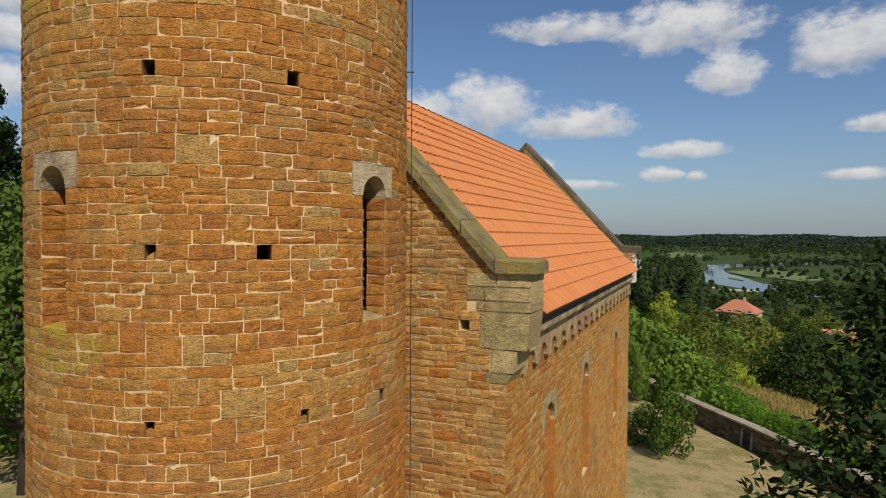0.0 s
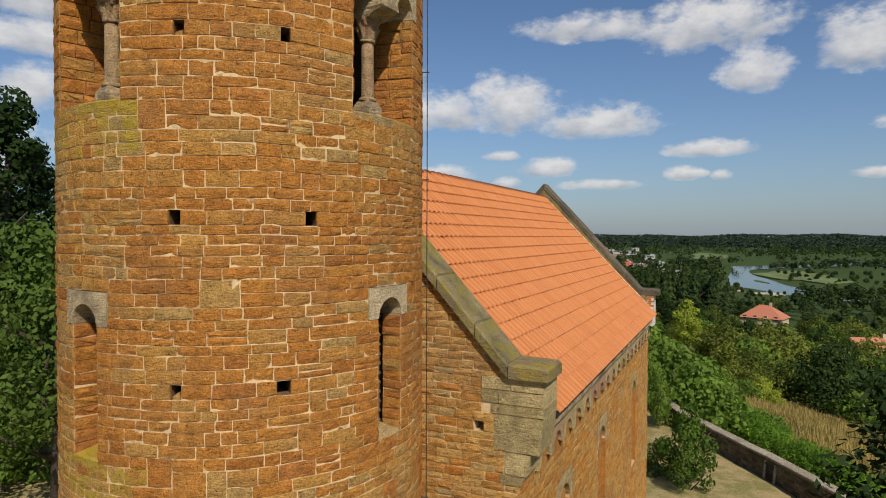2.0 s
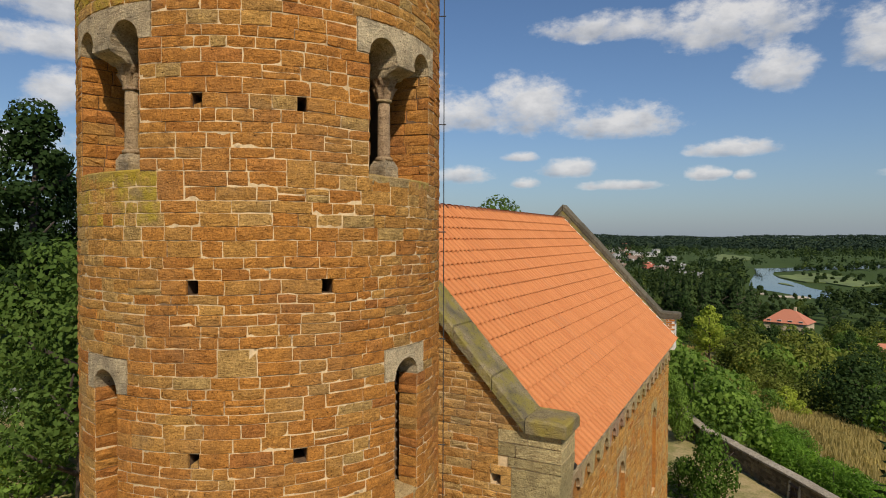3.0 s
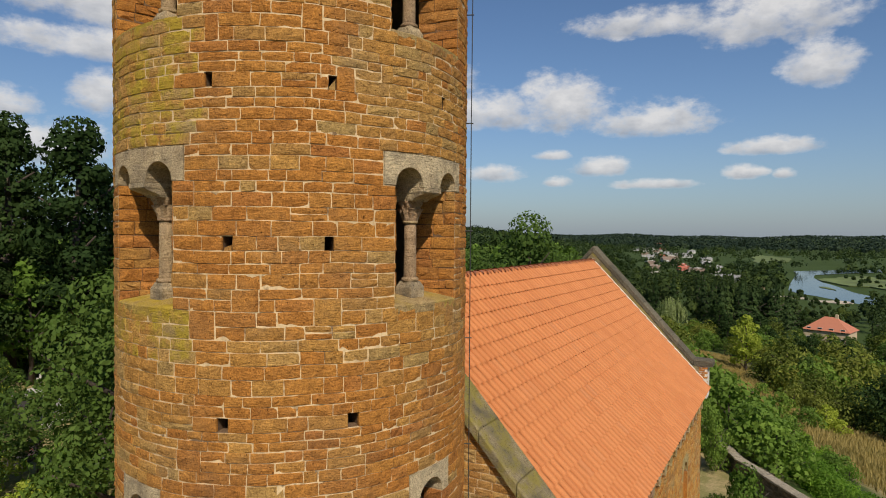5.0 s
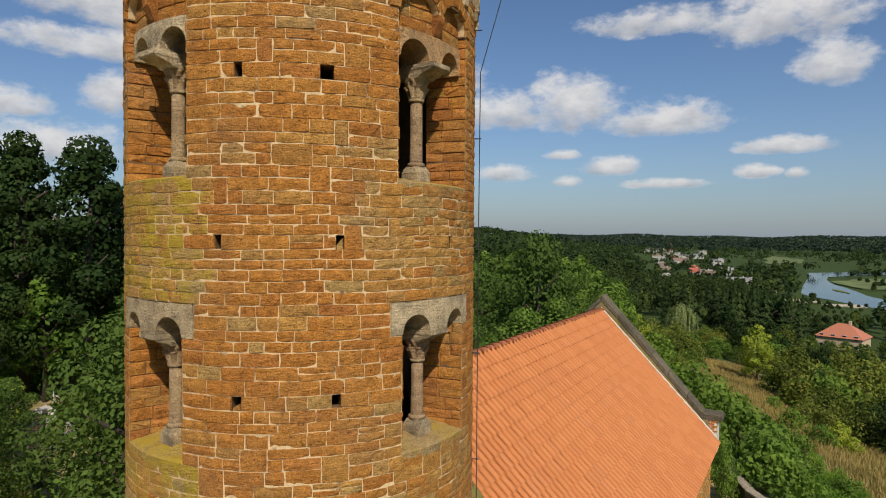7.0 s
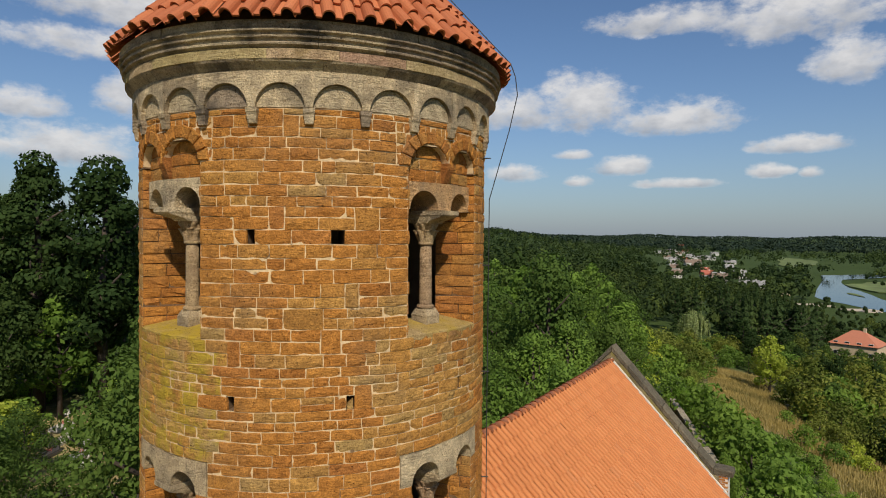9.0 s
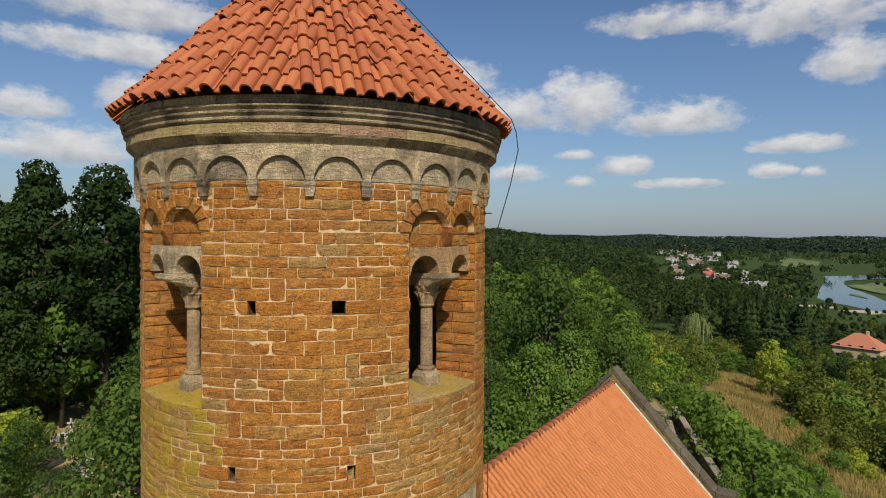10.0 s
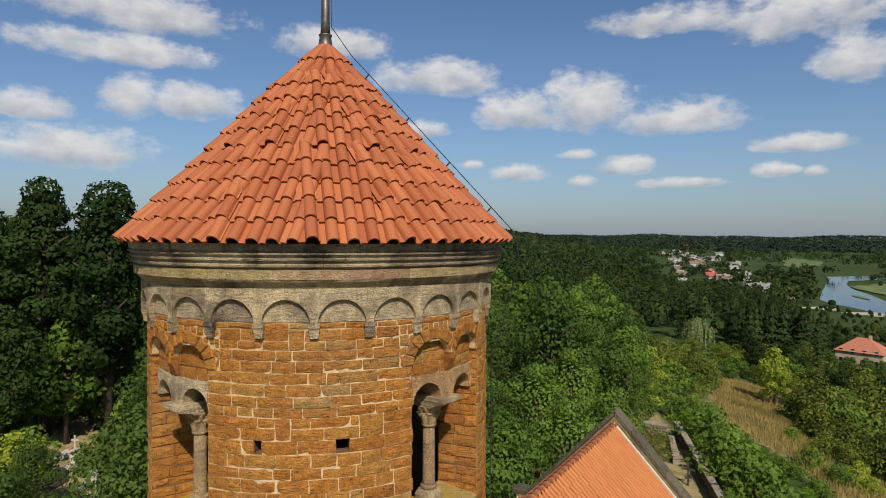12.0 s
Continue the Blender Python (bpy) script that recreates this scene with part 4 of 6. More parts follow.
gl = courses(rng, [9.13, 12.9], 0.11, 0.15)
for z0, z1 in zip(gl[:-1], gl[1:]):
    xm = (COP0 - 0.24 - z1) / COPS
    if xm > 1.7:
        for a, b in split_run(rng, 1.7, xm + 0.05, 0.16, 0.42):
            piece("stone_block", *stone(lambda u, v, d: (u, NY0 - d, v), a, b, z0, z1, rng, step=0.3, joint=0.0035, rough=1.2), stone_gable, gable_w)
            gable_rest.add(*stone(lambda u, v, d: (u, NY0 - d, v), -b, -a, z0, z1, rng, step=0.3, joint=0.0035, rough=1.2), 0)
gable_rest.make("gable_masonry", [stone_gable], gable_w, "joined sandstone blocks")

south_rest = Soup()
n_south = 0
slev = courses(rng, [-0.7, 2.0, 4.0, 4.2, 5.4, 6.32, 7.0, 7.62], 0.11, 0.145)
for z0, z1 in zip(slev[:-1], slev[1:]):
    zm = (z0 + z1) / 2
    taken = [(y - h - (0.16 if z1 > w3 else 0), y + h + (0.16 if z1 > w3 else 0)) for y, h, w2, w3 in WINS if w2 < zm < w3 + 0.55]
    for a, b in spans_free(NY0, NY1, taken):
        for u0, u1 in split_run(rng, a, b, 0.16, 0.42):
            g = stone(lambda u, v, d: (NX + d, u, v), u0, u1, z0, z1, rng, step=0.5, joint=0.003, rough=1.3)
            if u1 < 7.0 and z0 > 4.2 and n_south < 300:
                piece("stone_block", *g, stone_olive if rng.random() < 0.85 else stone_orange, wall_s)
                n_south += 1
            else:
                south_rest.add(*g, 1 if rng.random() < 0.85 else 0)
    for u0, u1 in split_run(rng, NY0, NY1, 0.3, 0.7):
        south_rest.add(*stone(lambda u, v, d: (-NX - d, u, v), u0, u1, z0, z1, rng, step=0.8), 0)
    for u0, u1 in split_run(rng, -3.64, 3.64, 0.3, 0.7):
        south_rest.add(*stone(lambda u, v, d: (u, NY1 + d, v), u0, u1, z0, z1, rng, step=0.8), 0)
south_rest.make("wall_masonry", [stone_orange, stone_olive], wall_s, "joined sandstone blocks")
for y, h, w2, w3 in WINS:
    infill = Soup()
    zz = courses(rng, [w2, w3 + 0.4], 0.18, 0.34)
    for z0, z1 in zip(zz[:-1], zz[1:]):
        for a, b in split_run(rng, y - h, y + h, 0.25, 0.7):
            infill.add(*stone(lambda u, v, d: (NX - 0.09 + d, u, v), a, b, z0, z1, rng, step=0.5), 0)
    infill.make("window_infill", [stone_orange], wall_s, "stones walling up a window")
    for k in (-1, 1):
        piece("window_jamb", *box(NX - 0.19, NX + 0.003, y + k * h - 0.02, y + k * h + 0.02, w2, w3 - 0.003), stone_orange, wall_s)
    rows = []
    for i in range(41):
        q = -h - 0.15 + (2 * h + 0.3) * i / 40
        low = w3 + (math.sqrt(max(0, h * h - q * q)) if abs(q) < h else 0)
        rows.append([(NX + 0.006, y + q, low), (NX + 0.006, y + q, w3 + 0.62), (NX - 0.3, y + q, w3 + 0.62), (NX - 0.3, y + q, low)])
    verts = [p for r in rows for p in r]
    faces = [(4 * j + k, 4 * j + (k + 1) % 4, 4 * j + 4 + (k + 1) % 4, 4 * j + 4 + k) for j in range(40) for k in range(4)] + [(0, 1, 2, 3), (163, 162, 161, 160)]
    piece("window_head", verts, faces, stone_band, wall_s, "pale round-headed stone")

# arched frieze under the eaves
for s in (1, -1):
    for i in range(18):
        yc = 2.35 + 0.75 * i
        if yc > 15.3:
            continue
        rows = []
        stops = [-0.372] + [-0.235 * math.cos(math.pi * k / 14) for k in range(15)] + [0.372]
        for q in stops:
            low = 7.70 + (math.sqrt(max(0, 0.235 ** 2 - q * q)) if abs(q) <= 0.235 else -0.06 if abs(q) > 0.3 else 0)
            rows.append([(s * (NX + 0.085), yc + q, low), (s * (NX + 0.085), yc + q, 8.08), (s * (NX - 0.1), yc + q, 8.08), (s * (NX - 0.1), yc + q, low)])
        verts = [p for r in rows for p in r]
        m = len(rows)
        faces = [(4 * j + k, 4 * j + (k + 1) % 4, 4 * j + 4 + (k + 1) % 4, 4 * j + 4 + k) for j in range(m - 1) for k in range(4)] + [(0, 1, 2, 3), tuple(4 * m - 4 + k for k in (3, 2, 1, 0))]
        piece("frieze_arch", verts, faces, stone_band, nave, "pale stone arch of the eaves frieze")
        v, f = box(min(s * 3.6, s * (NX + 0.02)), max(s * 3.6, s * (NX + 0.02)), yc - 0.37, yc + 0.37, 7.60, 8.07)
        piece("frieze_back", v, f, stone_orange, nave)
    prof = [(NX - 0.1, 8.083), (NX + 0.1, 8.083), (NX + 0.13, 8.15), (NX + 0.21, 8.23), (NX + 0.23, 8.33), (NX - 0.1, 8.33)]
    y = 2.06
    while y < 15.0:
        y2 = min(15.05, y + 1.1)
        piece("eaves_cornice", *prism([(s * a, y + 0.004, b) for a, b in prof], [(s * a, y2 - 0.004, b) for a, b in prof]), stone_grey, nave, "pale moulded eaves stone")
        y = y2
    piece("eaves_board", *prism([(s * a, 2.07, b) for a, b in ((NX - 0.1, 8.333), (NX + 0.17, 8.333), (NX + 0.2, 8.47), (NX - 0.1, 8.72))], [(s * a, 15.05, b) for a, b in ((NX - 0.1, 8.333), (NX + 0.17, 8.333), (NX + 0.2, 8.47), (NX - 0.1, 8.72))]), dark_wood, nave, "dark eaves board")

# roof deck, tiles, ridge
LEN = math.hypot(EAVE_X, RIDGE - EAVE_Z)
RC, RSN = EAVE_X / LEN, (RIDGE - EAVE_Z) / LEN
deck = [(-EAVE_X + 0.12, EAVE_Z + 0.0), (0, RIDGE - 0.08), (EAVE_X - 0.12, EAVE_Z + 0.0), (3.2, 8.5), (-3.2, 8.5)]
piece("roof_deck", *prism([(a, 2.06, b) for a, b in deck], [(a, 15.04, b) for a, b in deck]), dark_wood, nave, "roof boards under the tiles")
NT_V, NT_F = lipped_tile(0.205, 0.40, 0.078, 0.045)
nave_tile = link_mesh("roof_tile", NT_V, NT_F, roof_tile)
nave_rest = Soup()
ROWS_N = 17
gap = (LEN - 0.05) / ROWS_N
cols = int((15.02 - 2.1) / 0.203)
n_tiles = 0
for s in (1, -1):
    up = Vector((-s * RC, 0, RSN))
    out = Vector((s * RSN, 0, RC))
    across = up.cross(out).normalized()
    for col in range(cols):
        y = 2.17 + 0.203 * col
        for row in range(ROWS_N):
            d = row * gap - 0.07
            base = Vector((s * (EAVE_X - d * RC), y + rng.uniform(-0.004, 0.004), EAVE_Z + d * RSN))
            m4 = Matrix((across, up, out)).transposed().to_4x4()
            m4.translation = base + out * rng.uniform(0, 0.006)
            m4 = m4 @ pose(0, 0, 0, rng.uniform(-0.6, 0.6), rng.uniform(-1, 1), rng.uniform(-0.7, 0.7))
            if s > 0 and y < 6.1 and n_tiles < 300:
                ob = new("roof_tile", nave_tile)
                ob.parent, ob.matrix_basis = nave, m4
                n_tiles += 1
            else:
                nave_rest.add([tuple(m4 @ Vector(v)) for v in NT_V], NT_F, 0)
nave_rest.make("tile_field", [roof_tile], nave, "orange clay pantiles joined")
y = 2.1
while y < 14.95:
    rings = []
    for q, r in ((0.0, 0.128), (0.03, 0.128), (0.031, 0.112), (0.36, 0.10)):
        rings.append([(r * 1.1 * math.cos(a), y + q, RIDGE - 0.035 + r * 0.85 * math.sin(a)) for a in [math.pi * (k / 8) for k in range(9)]])
    piece("ridge_tile", *loft(rings, False), ridge_mat, nave, smooth=True)
    y += 0.335


def coping(y0, y1, name, mat, label):
    """Sloping gable coping of long stones, with a flat kneeler at each foot."""
    th = 0.21
    for s in (1, -1):
        x = 0.0
        k = 0
        while x < 3.44:
            x2 = min(3.48, x + (0.62, 0.48, 0.7, 0.55)[k % 4])
            if 3.48 - x2 < 0.25:
                x2 = 3.48
            e = 0.009
            zz = [COP0 - COPS * q for q in (x + e, x2 - e)]
            lift = rng.uniform(-0.016, 0.012)
            sec0 = [(s * (x + e), y0 + 0.0, zz[0] - 0.035 + lift), (s * (x + e), y0 + 0.04, zz[0] + lift), (s * (x + e), y1 - 0.04, zz[0] + lift), (s * (x + e), y1, zz[0] - 0.035 + lift), (s * (x + e), y1, zz[0] - th), (s * (x + e), y1 - 0.1, zz[0] - th - 0.05), (s * (x + e), y0 + 0.1, zz[0] - th - 0.05), (s * (x + e), y0, zz[0] - th)]
            sec1 = [(s * (x2 - e), p[1], p[2] + zz[1] - zz[0]) for p in sec0]
            piece(name, *prism(sec0, sec1), mat, nave, label)
            x, k = x2, k + 1
        zt = COP0 - COPS * 3.48
        rings = []
        for q, dz in ((3.485, 0.0), (3.9, -0.01), (4.04, -0.02), (4.07, -0.05)):
            t, b = zt + dz, zt - th + 0.0
            rings.append([(s * q, y0, t - 0.035), (s * q, y0 + 0.04, t), (s * q, y1 - 0.04, t), (s * q, y1, t - 0.035), (s * q, y1, b), (s * q, y0, b)])
        piece("kneeler_cap", *loft(rings), cap_lichen if mat is coping_stone else mat, nave, "flat kneeler cap with yellow lichen" if mat is coping_stone else "flat kneeler cap stone")


coping(1.26, 1.99, "coping_stone", coping_stone, "mossy tan-grey coping stone")
coping(15.07, 15.66, "coping_stone", dark_coping, "dark grey coping stone")
for s in (1, -1):
    for ya, yb in ((NY0 - 0.012, 2.04),):
        for x0, x1, x1b, z0, z1 in ((3.5, 3.99, 3.99, 8.98, 9.165), (3.05, 3.49, 3.49, 8.98, 9.165), (3.32, 3.99, 3.99, 8.78, 8.97), (3.05, 3.31, 3.31, 8.78, 8.97), (3.2, 3.99, 3.99, 8.63, 8.77), (3.25, 3.99, 3.93, 8.10, 8.62), (3.42, 3.80, 3.74, 7.77, 8.09), (3.34, 3.72, 3.66, 7.62, 7.76)):
            e = 0.005
            y_in = yb if x1 > 3.6 else (ya + 0.3 if ya < 5 else yb)
            lo = [(s * (x0 + e), ya, z0 + e), (s * (x1b - e), ya, z0 + e), (s * (x1b - e), y_in, z0 + e), (s * (x0 + e), y_in, z0 + e)]
            hi = [(s * (x0 + e), ya, z1 - e), (s * (x1 - e), ya, z1 - e), (s * (x1 - e), y_in, z1 - e), (s * (x0 + e), y_in, z1 - e)]
            piece("kneeler_block", *prism(lo, hi), kneeler_stone, nave, "olive-grey dressed corner block")
        piece("kneeler_core", *box(min(s * 3.1, s * 3.975), max(s * 3.1, s * 3.975), ya + 0.02, yb - 0.02, 8.64, 9.16), mortar, nave)
        piece("kneeler_core", *box(min(s * 3.3, s * 3.9), max(s * 3.3, s * 3.9), ya + 0.02, yb - 0.02, 8.12, 8.636), mortar, nave)
    piece("kneeler_core", *box(min(s * 3.1, s * 3.9), max(s * 3.1, s * 3.9), 15.1, NY1 - 0.02, 8.1, 9.16), white_paint, nave, "white mortar of the brick kneeler")
    for k in range(7):
        z = 8.62 + 0.077 * k
        for j in range(4):
            x0 = 3.02 + 0.235 * j - (0.11 if k % 2 else 0)
            x1 = min(x0 + 0.21, 3.908)
            if x1 - x0 > 0.05:
                piece("brick", *box(min(s * x0, s * x1), max(s * x0, s * x1), 15.088, 15.19, z, z + 0.057), stone_red, nave)
# white mortar fillet where the tiles meet the far gable
piece("mortar_fillet", *prism([(a, 14.96, b) for a, b in ((0.02, RIDGE - 0.05), (EAVE_X - 0.02, EAVE_Z - 0.01), (EAVE_X - 0.02, EAVE_Z + 0.11), (0.02, RIDGE + 0.07))], [(a, 15.06, b) for a, b in ((0.02, RIDGE - 0.05), (EAVE_X - 0.02, EAVE_Z - 0.01), (EAVE_X - 0.02, EAVE_Z + 0.11), (0.02, RIDGE + 0.07))]), white_paint, nave, "white mortar fillet along the gable")

# ---- ground ----
def wall_side(x, y):
    return (x - 11.1) * 0.893 + (y - 22.5) * 0.449


def smooth(a, b, x):
    t = min(1, max(0, (x - a) / (b - a)))
    return t * t * (3 - 2 * t)


def ground_z(x, y):
    s = wall_side(x, y)
    r = math.hypot(x, y - 8)
    z = -0.7 * smooth(5, 22, r)
    if s > 0.4:
        z -= 20.5 * (1 - math.exp(-(s - 0.4) / 45))
    z -= 9 * smooth(45, 260, r) * (1 - smooth(0, 60, s))
    z = max(z, -22.0) if r < 900 else z
    az = math.degrees(math.atan2(x, y))
    far = smooth(1200, 4200, r)
    z += far * (30 + 5 * math.sin(az * 0.35) + 4 * math.sin(az * 0.9 + 1))
    z += 27 * math.exp(-((az + 28) / 11) ** 2) * smooth(420, 1300, r) * (1 - smooth(2000, 4000, r))
    return z


DRY_LINE = [(-10, 138), (-6, 120), (-3, 100), (1.5, 85), (8, 80), (13, 67), (15, 54), (22, 47), (38, 36)]


DRY_LINE2 = [(8, 80), (12, 82), (19, 74), (28, 66)]


def near_line(x, y, pts):
    best = 1e9
    for (ax, ay), (bx, by) in zip(pts[:-1], pts[1:]):
        t = ((x - ax) * (bx - ax) + (y - ay) * (by - ay)) / ((bx - ax) ** 2 + (by - ay) ** 2)
        t = min(1, max(0, t))
        best = min(best, math.hypot(x - ax - t * (bx - ax), y - ay - t * (by - ay)))
    return best


def dryness(x, y):
    """How dry the grass is: the trodden yard and a strip of the slope."""
    s = wall_side(x, y)
    yard = (1 - smooth(-0.5, 1.5, s)) * (1 - smooth(60, 75, math.hypot(x, y)))
    strip = 1 - smooth(3.5, 8.5, min(near_line(x, y, DRY_LINE), near_line(x, y, DRY_LINE2)))
    glade = 1 - smooth(9, 16, math.hypot(x + 25, y - 168))
    return max(yard, strip, glade)


def ground_mat():
    m, nt, bsdf = node_mat("meadow_and_earth")
    fine = noise_of(nt, 9, 8, 0.75)
    mid = noise_of(nt, 0.35, 6, 0.65)
    at = nt.nodes.new("ShaderNodeAttribute")
    at.attribute_name = "dryness"
    dry = ramp_of(nt, fine, [(0.25, (0.2, 0.145, 0.065)), (0.5, (0.36, 0.275, 0.135)), (0.8, (0.48, 0.39, 0.21))])
    worn = mix_of(nt, ramp_of(nt, mid, [(0.55, (0, 0, 0)), (0.68, (0.7,) * 3)]), dry, ramp_of(nt, fine, [(0.25, (0.08, 0.085, 0.022)), (0.7, (0.22, 0.2, 0.075))]))
    patch = noise_of(nt, 0.9, 6, 0.7)
    worn = mix_of(nt, ramp_of(nt, patch, [(0.44, (0, 0, 0)), (0.58, (0.85,) * 3)]), worn, ramp_of(nt, fine, [(0.25, (0.1, 0.1, 0.028)), (0.7, (0.27, 0.24, 0.09))]))
    green = ramp_of(nt, fine, [(0.25, (0.018, 0.032, 0.01)), (0.55, (0.05, 0.078, 0.02)), (0.8, (0.1, 0.125, 0.036))])
    fac = math_of(nt, "ADD", math_of(nt, "MULTIPLY", at.outputs["Fac"], 1.6), math_of(nt, "MULTIPLY", math_of(nt, "SUBTRACT", mid, 0.62), 1.5), True)
    nt.links.new(mix_of(nt, fac, green, worn), bsdf.inputs["Base Color"])
    bsdf.inputs["Roughness"].default_value = 0.95
    bsdf.inputs["Specular IOR Level"].default_value = 0.1
    bump_of(nt, bsdf, fine, 0.8, 0.05)
    return m


ground_material = ground_mat()


def build_ground():
    radii = [0, 3] + [6 + 3 * k for k in range(40)] + [126 * 1.13 ** k for k in range(1, 30)] + [4700]
    n = 144
    verts, faces = [(0, 8, ground_z(0, 8))], []
    for r in radii[1:]:
        for k in range(n):
            a = 2 * math.pi * k / n
            x, y = r * math.sin(a), 8 + r * math.cos(a)
            bump = 0.12 * noise.noise((x * 0.15, y * 0.15, 0)) if r > 9 else 0
            verts.append((x, y, ground_z(x, y) + bump))
    for k in range(n):
        faces.append((0, 1 + (k + 1) % n, 1 + k))
    for i in range(len(radii) - 2):
        for k in range(n):
            a, b = 1 + i * n + k, 1 + i * n + (k + 1) % n
            faces.append((a, b, b + n, a + n))
    ob = piece("ground", verts, faces, ground_material, None, smooth=True)
    dry = ob.data.attributes.new("dryness", "FLOAT", "POINT")
    dry.data.foreach_set("value", [dryness(x, y) for x, y, _ in verts])
    return tagged(ob, "hillside of dry yellow grass and green meadow", "ground", kind="structure")


ground = build_ground()

# ---- plants ----
def leaf_mat(name, stops, light=0.35, rough=0.75, vary=1.0):
    m, nt, bsdf = node_mat(name)
    g = nt.nodes.new("ShaderNodeNewGeometry")
    o = nt.nodes.new("ShaderNodeObjectInfo")
    col = mix_of(nt, 0.55, ramp_of(nt, g.outputs["Random Per Island"], stops), stops[len(stops) // 2][1])
    tint = ramp_of(nt, o.outputs["Random"], [(0.0, (0.58, 0.64, 0.56)), (0.5, (0.92, 0.94, 0.92)), (1.0, (1.2, 1.12, 0.94))])
    col = mix_of(nt, vary, col, tint, "MULTIPLY")
    at = nt.nodes.new("ShaderNodeAttribute")
    at.attribute_name = "tone"
    col = mix_of(nt, 1.0, col, ramp_of(nt, at.outputs["Fac"], [(0.0, (1, 1, 1)), (0.02, (0.5, 0.58, 0.55)), (0.5, (0.9, 0.95, 0.9)), (0.85, (1.35, 1.3, 1.0)), (1.0, (1.75, 1.6, 1.1))]), "MULTIPLY")
    clump = noise_of(nt, 0.16, 4, 0.65)
    col = mix_of(nt, 0.8 * vary, col, ramp_of(nt, clump, [(0.32, (0.5, 0.56, 0.5)), (0.52, (1, 1, 1)), (0.7, (1.26, 1.22, 1.0))]), "MULTIPLY")
    nt.links.new(col, bsdf.inputs["Base Color"])
    bsdf.inputs["Roughness"].default_value = rough
    bsdf.inputs["Specular IOR Level"].default_value = 0.06
    tr = nt.nodes.new("ShaderNodeBsdfTranslucent")
    nt.links.new(mix_of(nt, 1.0, col, (1.1, 1.25, 0.6), "MULTIPLY"), tr.inputs[0])
    sh = nt.nodes.new("ShaderNodeMixShader")
    sh.inputs[0].default_value = light
    nt.links.new(bsdf.outputs[0], sh.inputs[1])
    nt.links.new(tr.outputs[0], sh.inputs[2])
    nt.links.new(sh.outputs[0], nt.nodes["Material Output"].inputs[0])
    return m


leaf_dark = leaf_mat("dark_oak_leaf", [(0.0, (0.016, 0.032, 0.01)), (0.6, (0.036, 0.063, 0.018)), (1.0, (0.062, 0.092, 0.028))], 0.2)
leaf_mid = leaf_mat("green_leaf", [(0.0, (0.075, 0.13, 0.024)), (0.6, (0.15, 0.235, 0.044)), (1.0, (0.22, 0.31, 0.066))], 0.36)
leaf_bright = leaf_mat("bright_shrub_leaf", [(0.0, (0.09, 0.17, 0.022)), (0.6, (0.17, 0.3, 0.042)), (1.0, (0.25, 0.37, 0.07))], 0.45)
leaf_yellow = leaf_mat("yellow_green_leaf", [(0.0, (0.2, 0.25, 0.025)), (0.6, (0.32, 0.37, 0.05)), (1.0, (0.42, 0.44, 0.09))], 0.36, vary=0.3)
leaf_pale = leaf_mat("pale_willow_leaf", [(0.0, (0.14, 0.18, 0.06)), (0.6, (0.25, 0.3, 0.12)), (1.0, (0.34, 0.37, 0.18))], 0.3, vary=0.3)
leaf_olive = leaf_mat("olive_shrub_leaf", [(0.0, (0.085, 0.105, 0.02)), (0.6, (0.17, 0.2, 0.042)), (1.0, (0.26, 0.245, 0.066))], 0.3)
leaf_fir = leaf_mat("larch_needles", [(0.0, (0.028, 0.052, 0.017)), (0.6, (0.055, 0.088, 0.03)), (1.0, (0.08, 0.112, 0.04))], 0.2)
leaf_far = leaf_mat("far_wood_foliage", [(0.0, (0.018, 0.032, 0.014)), (0.6, (0.036, 0.057, 0.022)), (1.0, (0.058, 0.08, 0.03))], 0.18)
# distance haze is mixed into this leaf colour as a blue tint
leaf_hazy = leaf_mat("haze_tinted_foliage", [(0.0, (0.03, 0.045, 0.042)), (1.0, (0.05, 0.07, 0.058))], 0.1, 0.9)
grass_dry = leaf_mat("dry_grass_blade", [(0.0, (0.3, 0.21, 0.075)), (0.6, (0.44, 0.32, 0.125)), (1.0, (0.54, 0.41, 0.18))], 0.25, 0.8)
# walnut leaf colour is lowered to stand for the shade lying on the tree
leaf_walnut = leaf_mat("shaded_walnut_leaf", [(0.0, (0.018, 0.034, 0.012)), (0.6, (0.036, 0.06, 0.02)), (1.0, (0.07, 0.09, 0.034))], 0.08)
leaf_maple = leaf_mat("maple_leaf", [(0.0, (0.084, 0.140, 0.027)), (0.6, (0.162, 0.252, 0.047)), (1.0, (0.235, 0.336, 0.074))], 0.32)
leaf_ash = leaf_mat("ash_leaf", [(0.0, (0.039, 0.071, 0.015)), (0.6, (0.079, 0.129, 0.028)), (1.0, (0.116, 0.168, 0.041))], 0.27, vary=0.5)
bark = plain_mat("rough_bark", (0.075, 0.055, 0.04), 0.95, 0, 0.35, 14, 0.8)
fruit_mat = plain_mat("green_walnut_fruit", (0.3, 0.34, 0.12), 0.5, 0, 0.1)

nrng = np.random.default_rng(7)


def leaf_quads(points, normals, size, aspect=0.6, spread=0.36):
    """Verts of folded, pointed leaves at the given points, as an array of shape (n, 4, 3)."""
    n = len(points)
    nn = normals + nrng.normal(0, spread, (n, 3))
    nn /= np.linalg.norm(nn, axis=1)[:, None] + 1e-9
    t = nrng.normal(0, 1, (n, 3))
    t -= (t * nn).sum(1)[:, None] * nn
    t /= np.linalg.norm(t, axis=1)[:, None] + 1e-9
    b = np.cross(nn, t)
    s = (size * nrng.uniform(0.6, 1.35, n))[:, None]
    w = s * aspect
    return np.stack([points - t * s * 0.5, points + b * w * 0.5 - nn * s * 0.08, points + t * s * 0.5, points - b * w * 0.5 - nn * s * 0.08], 1)


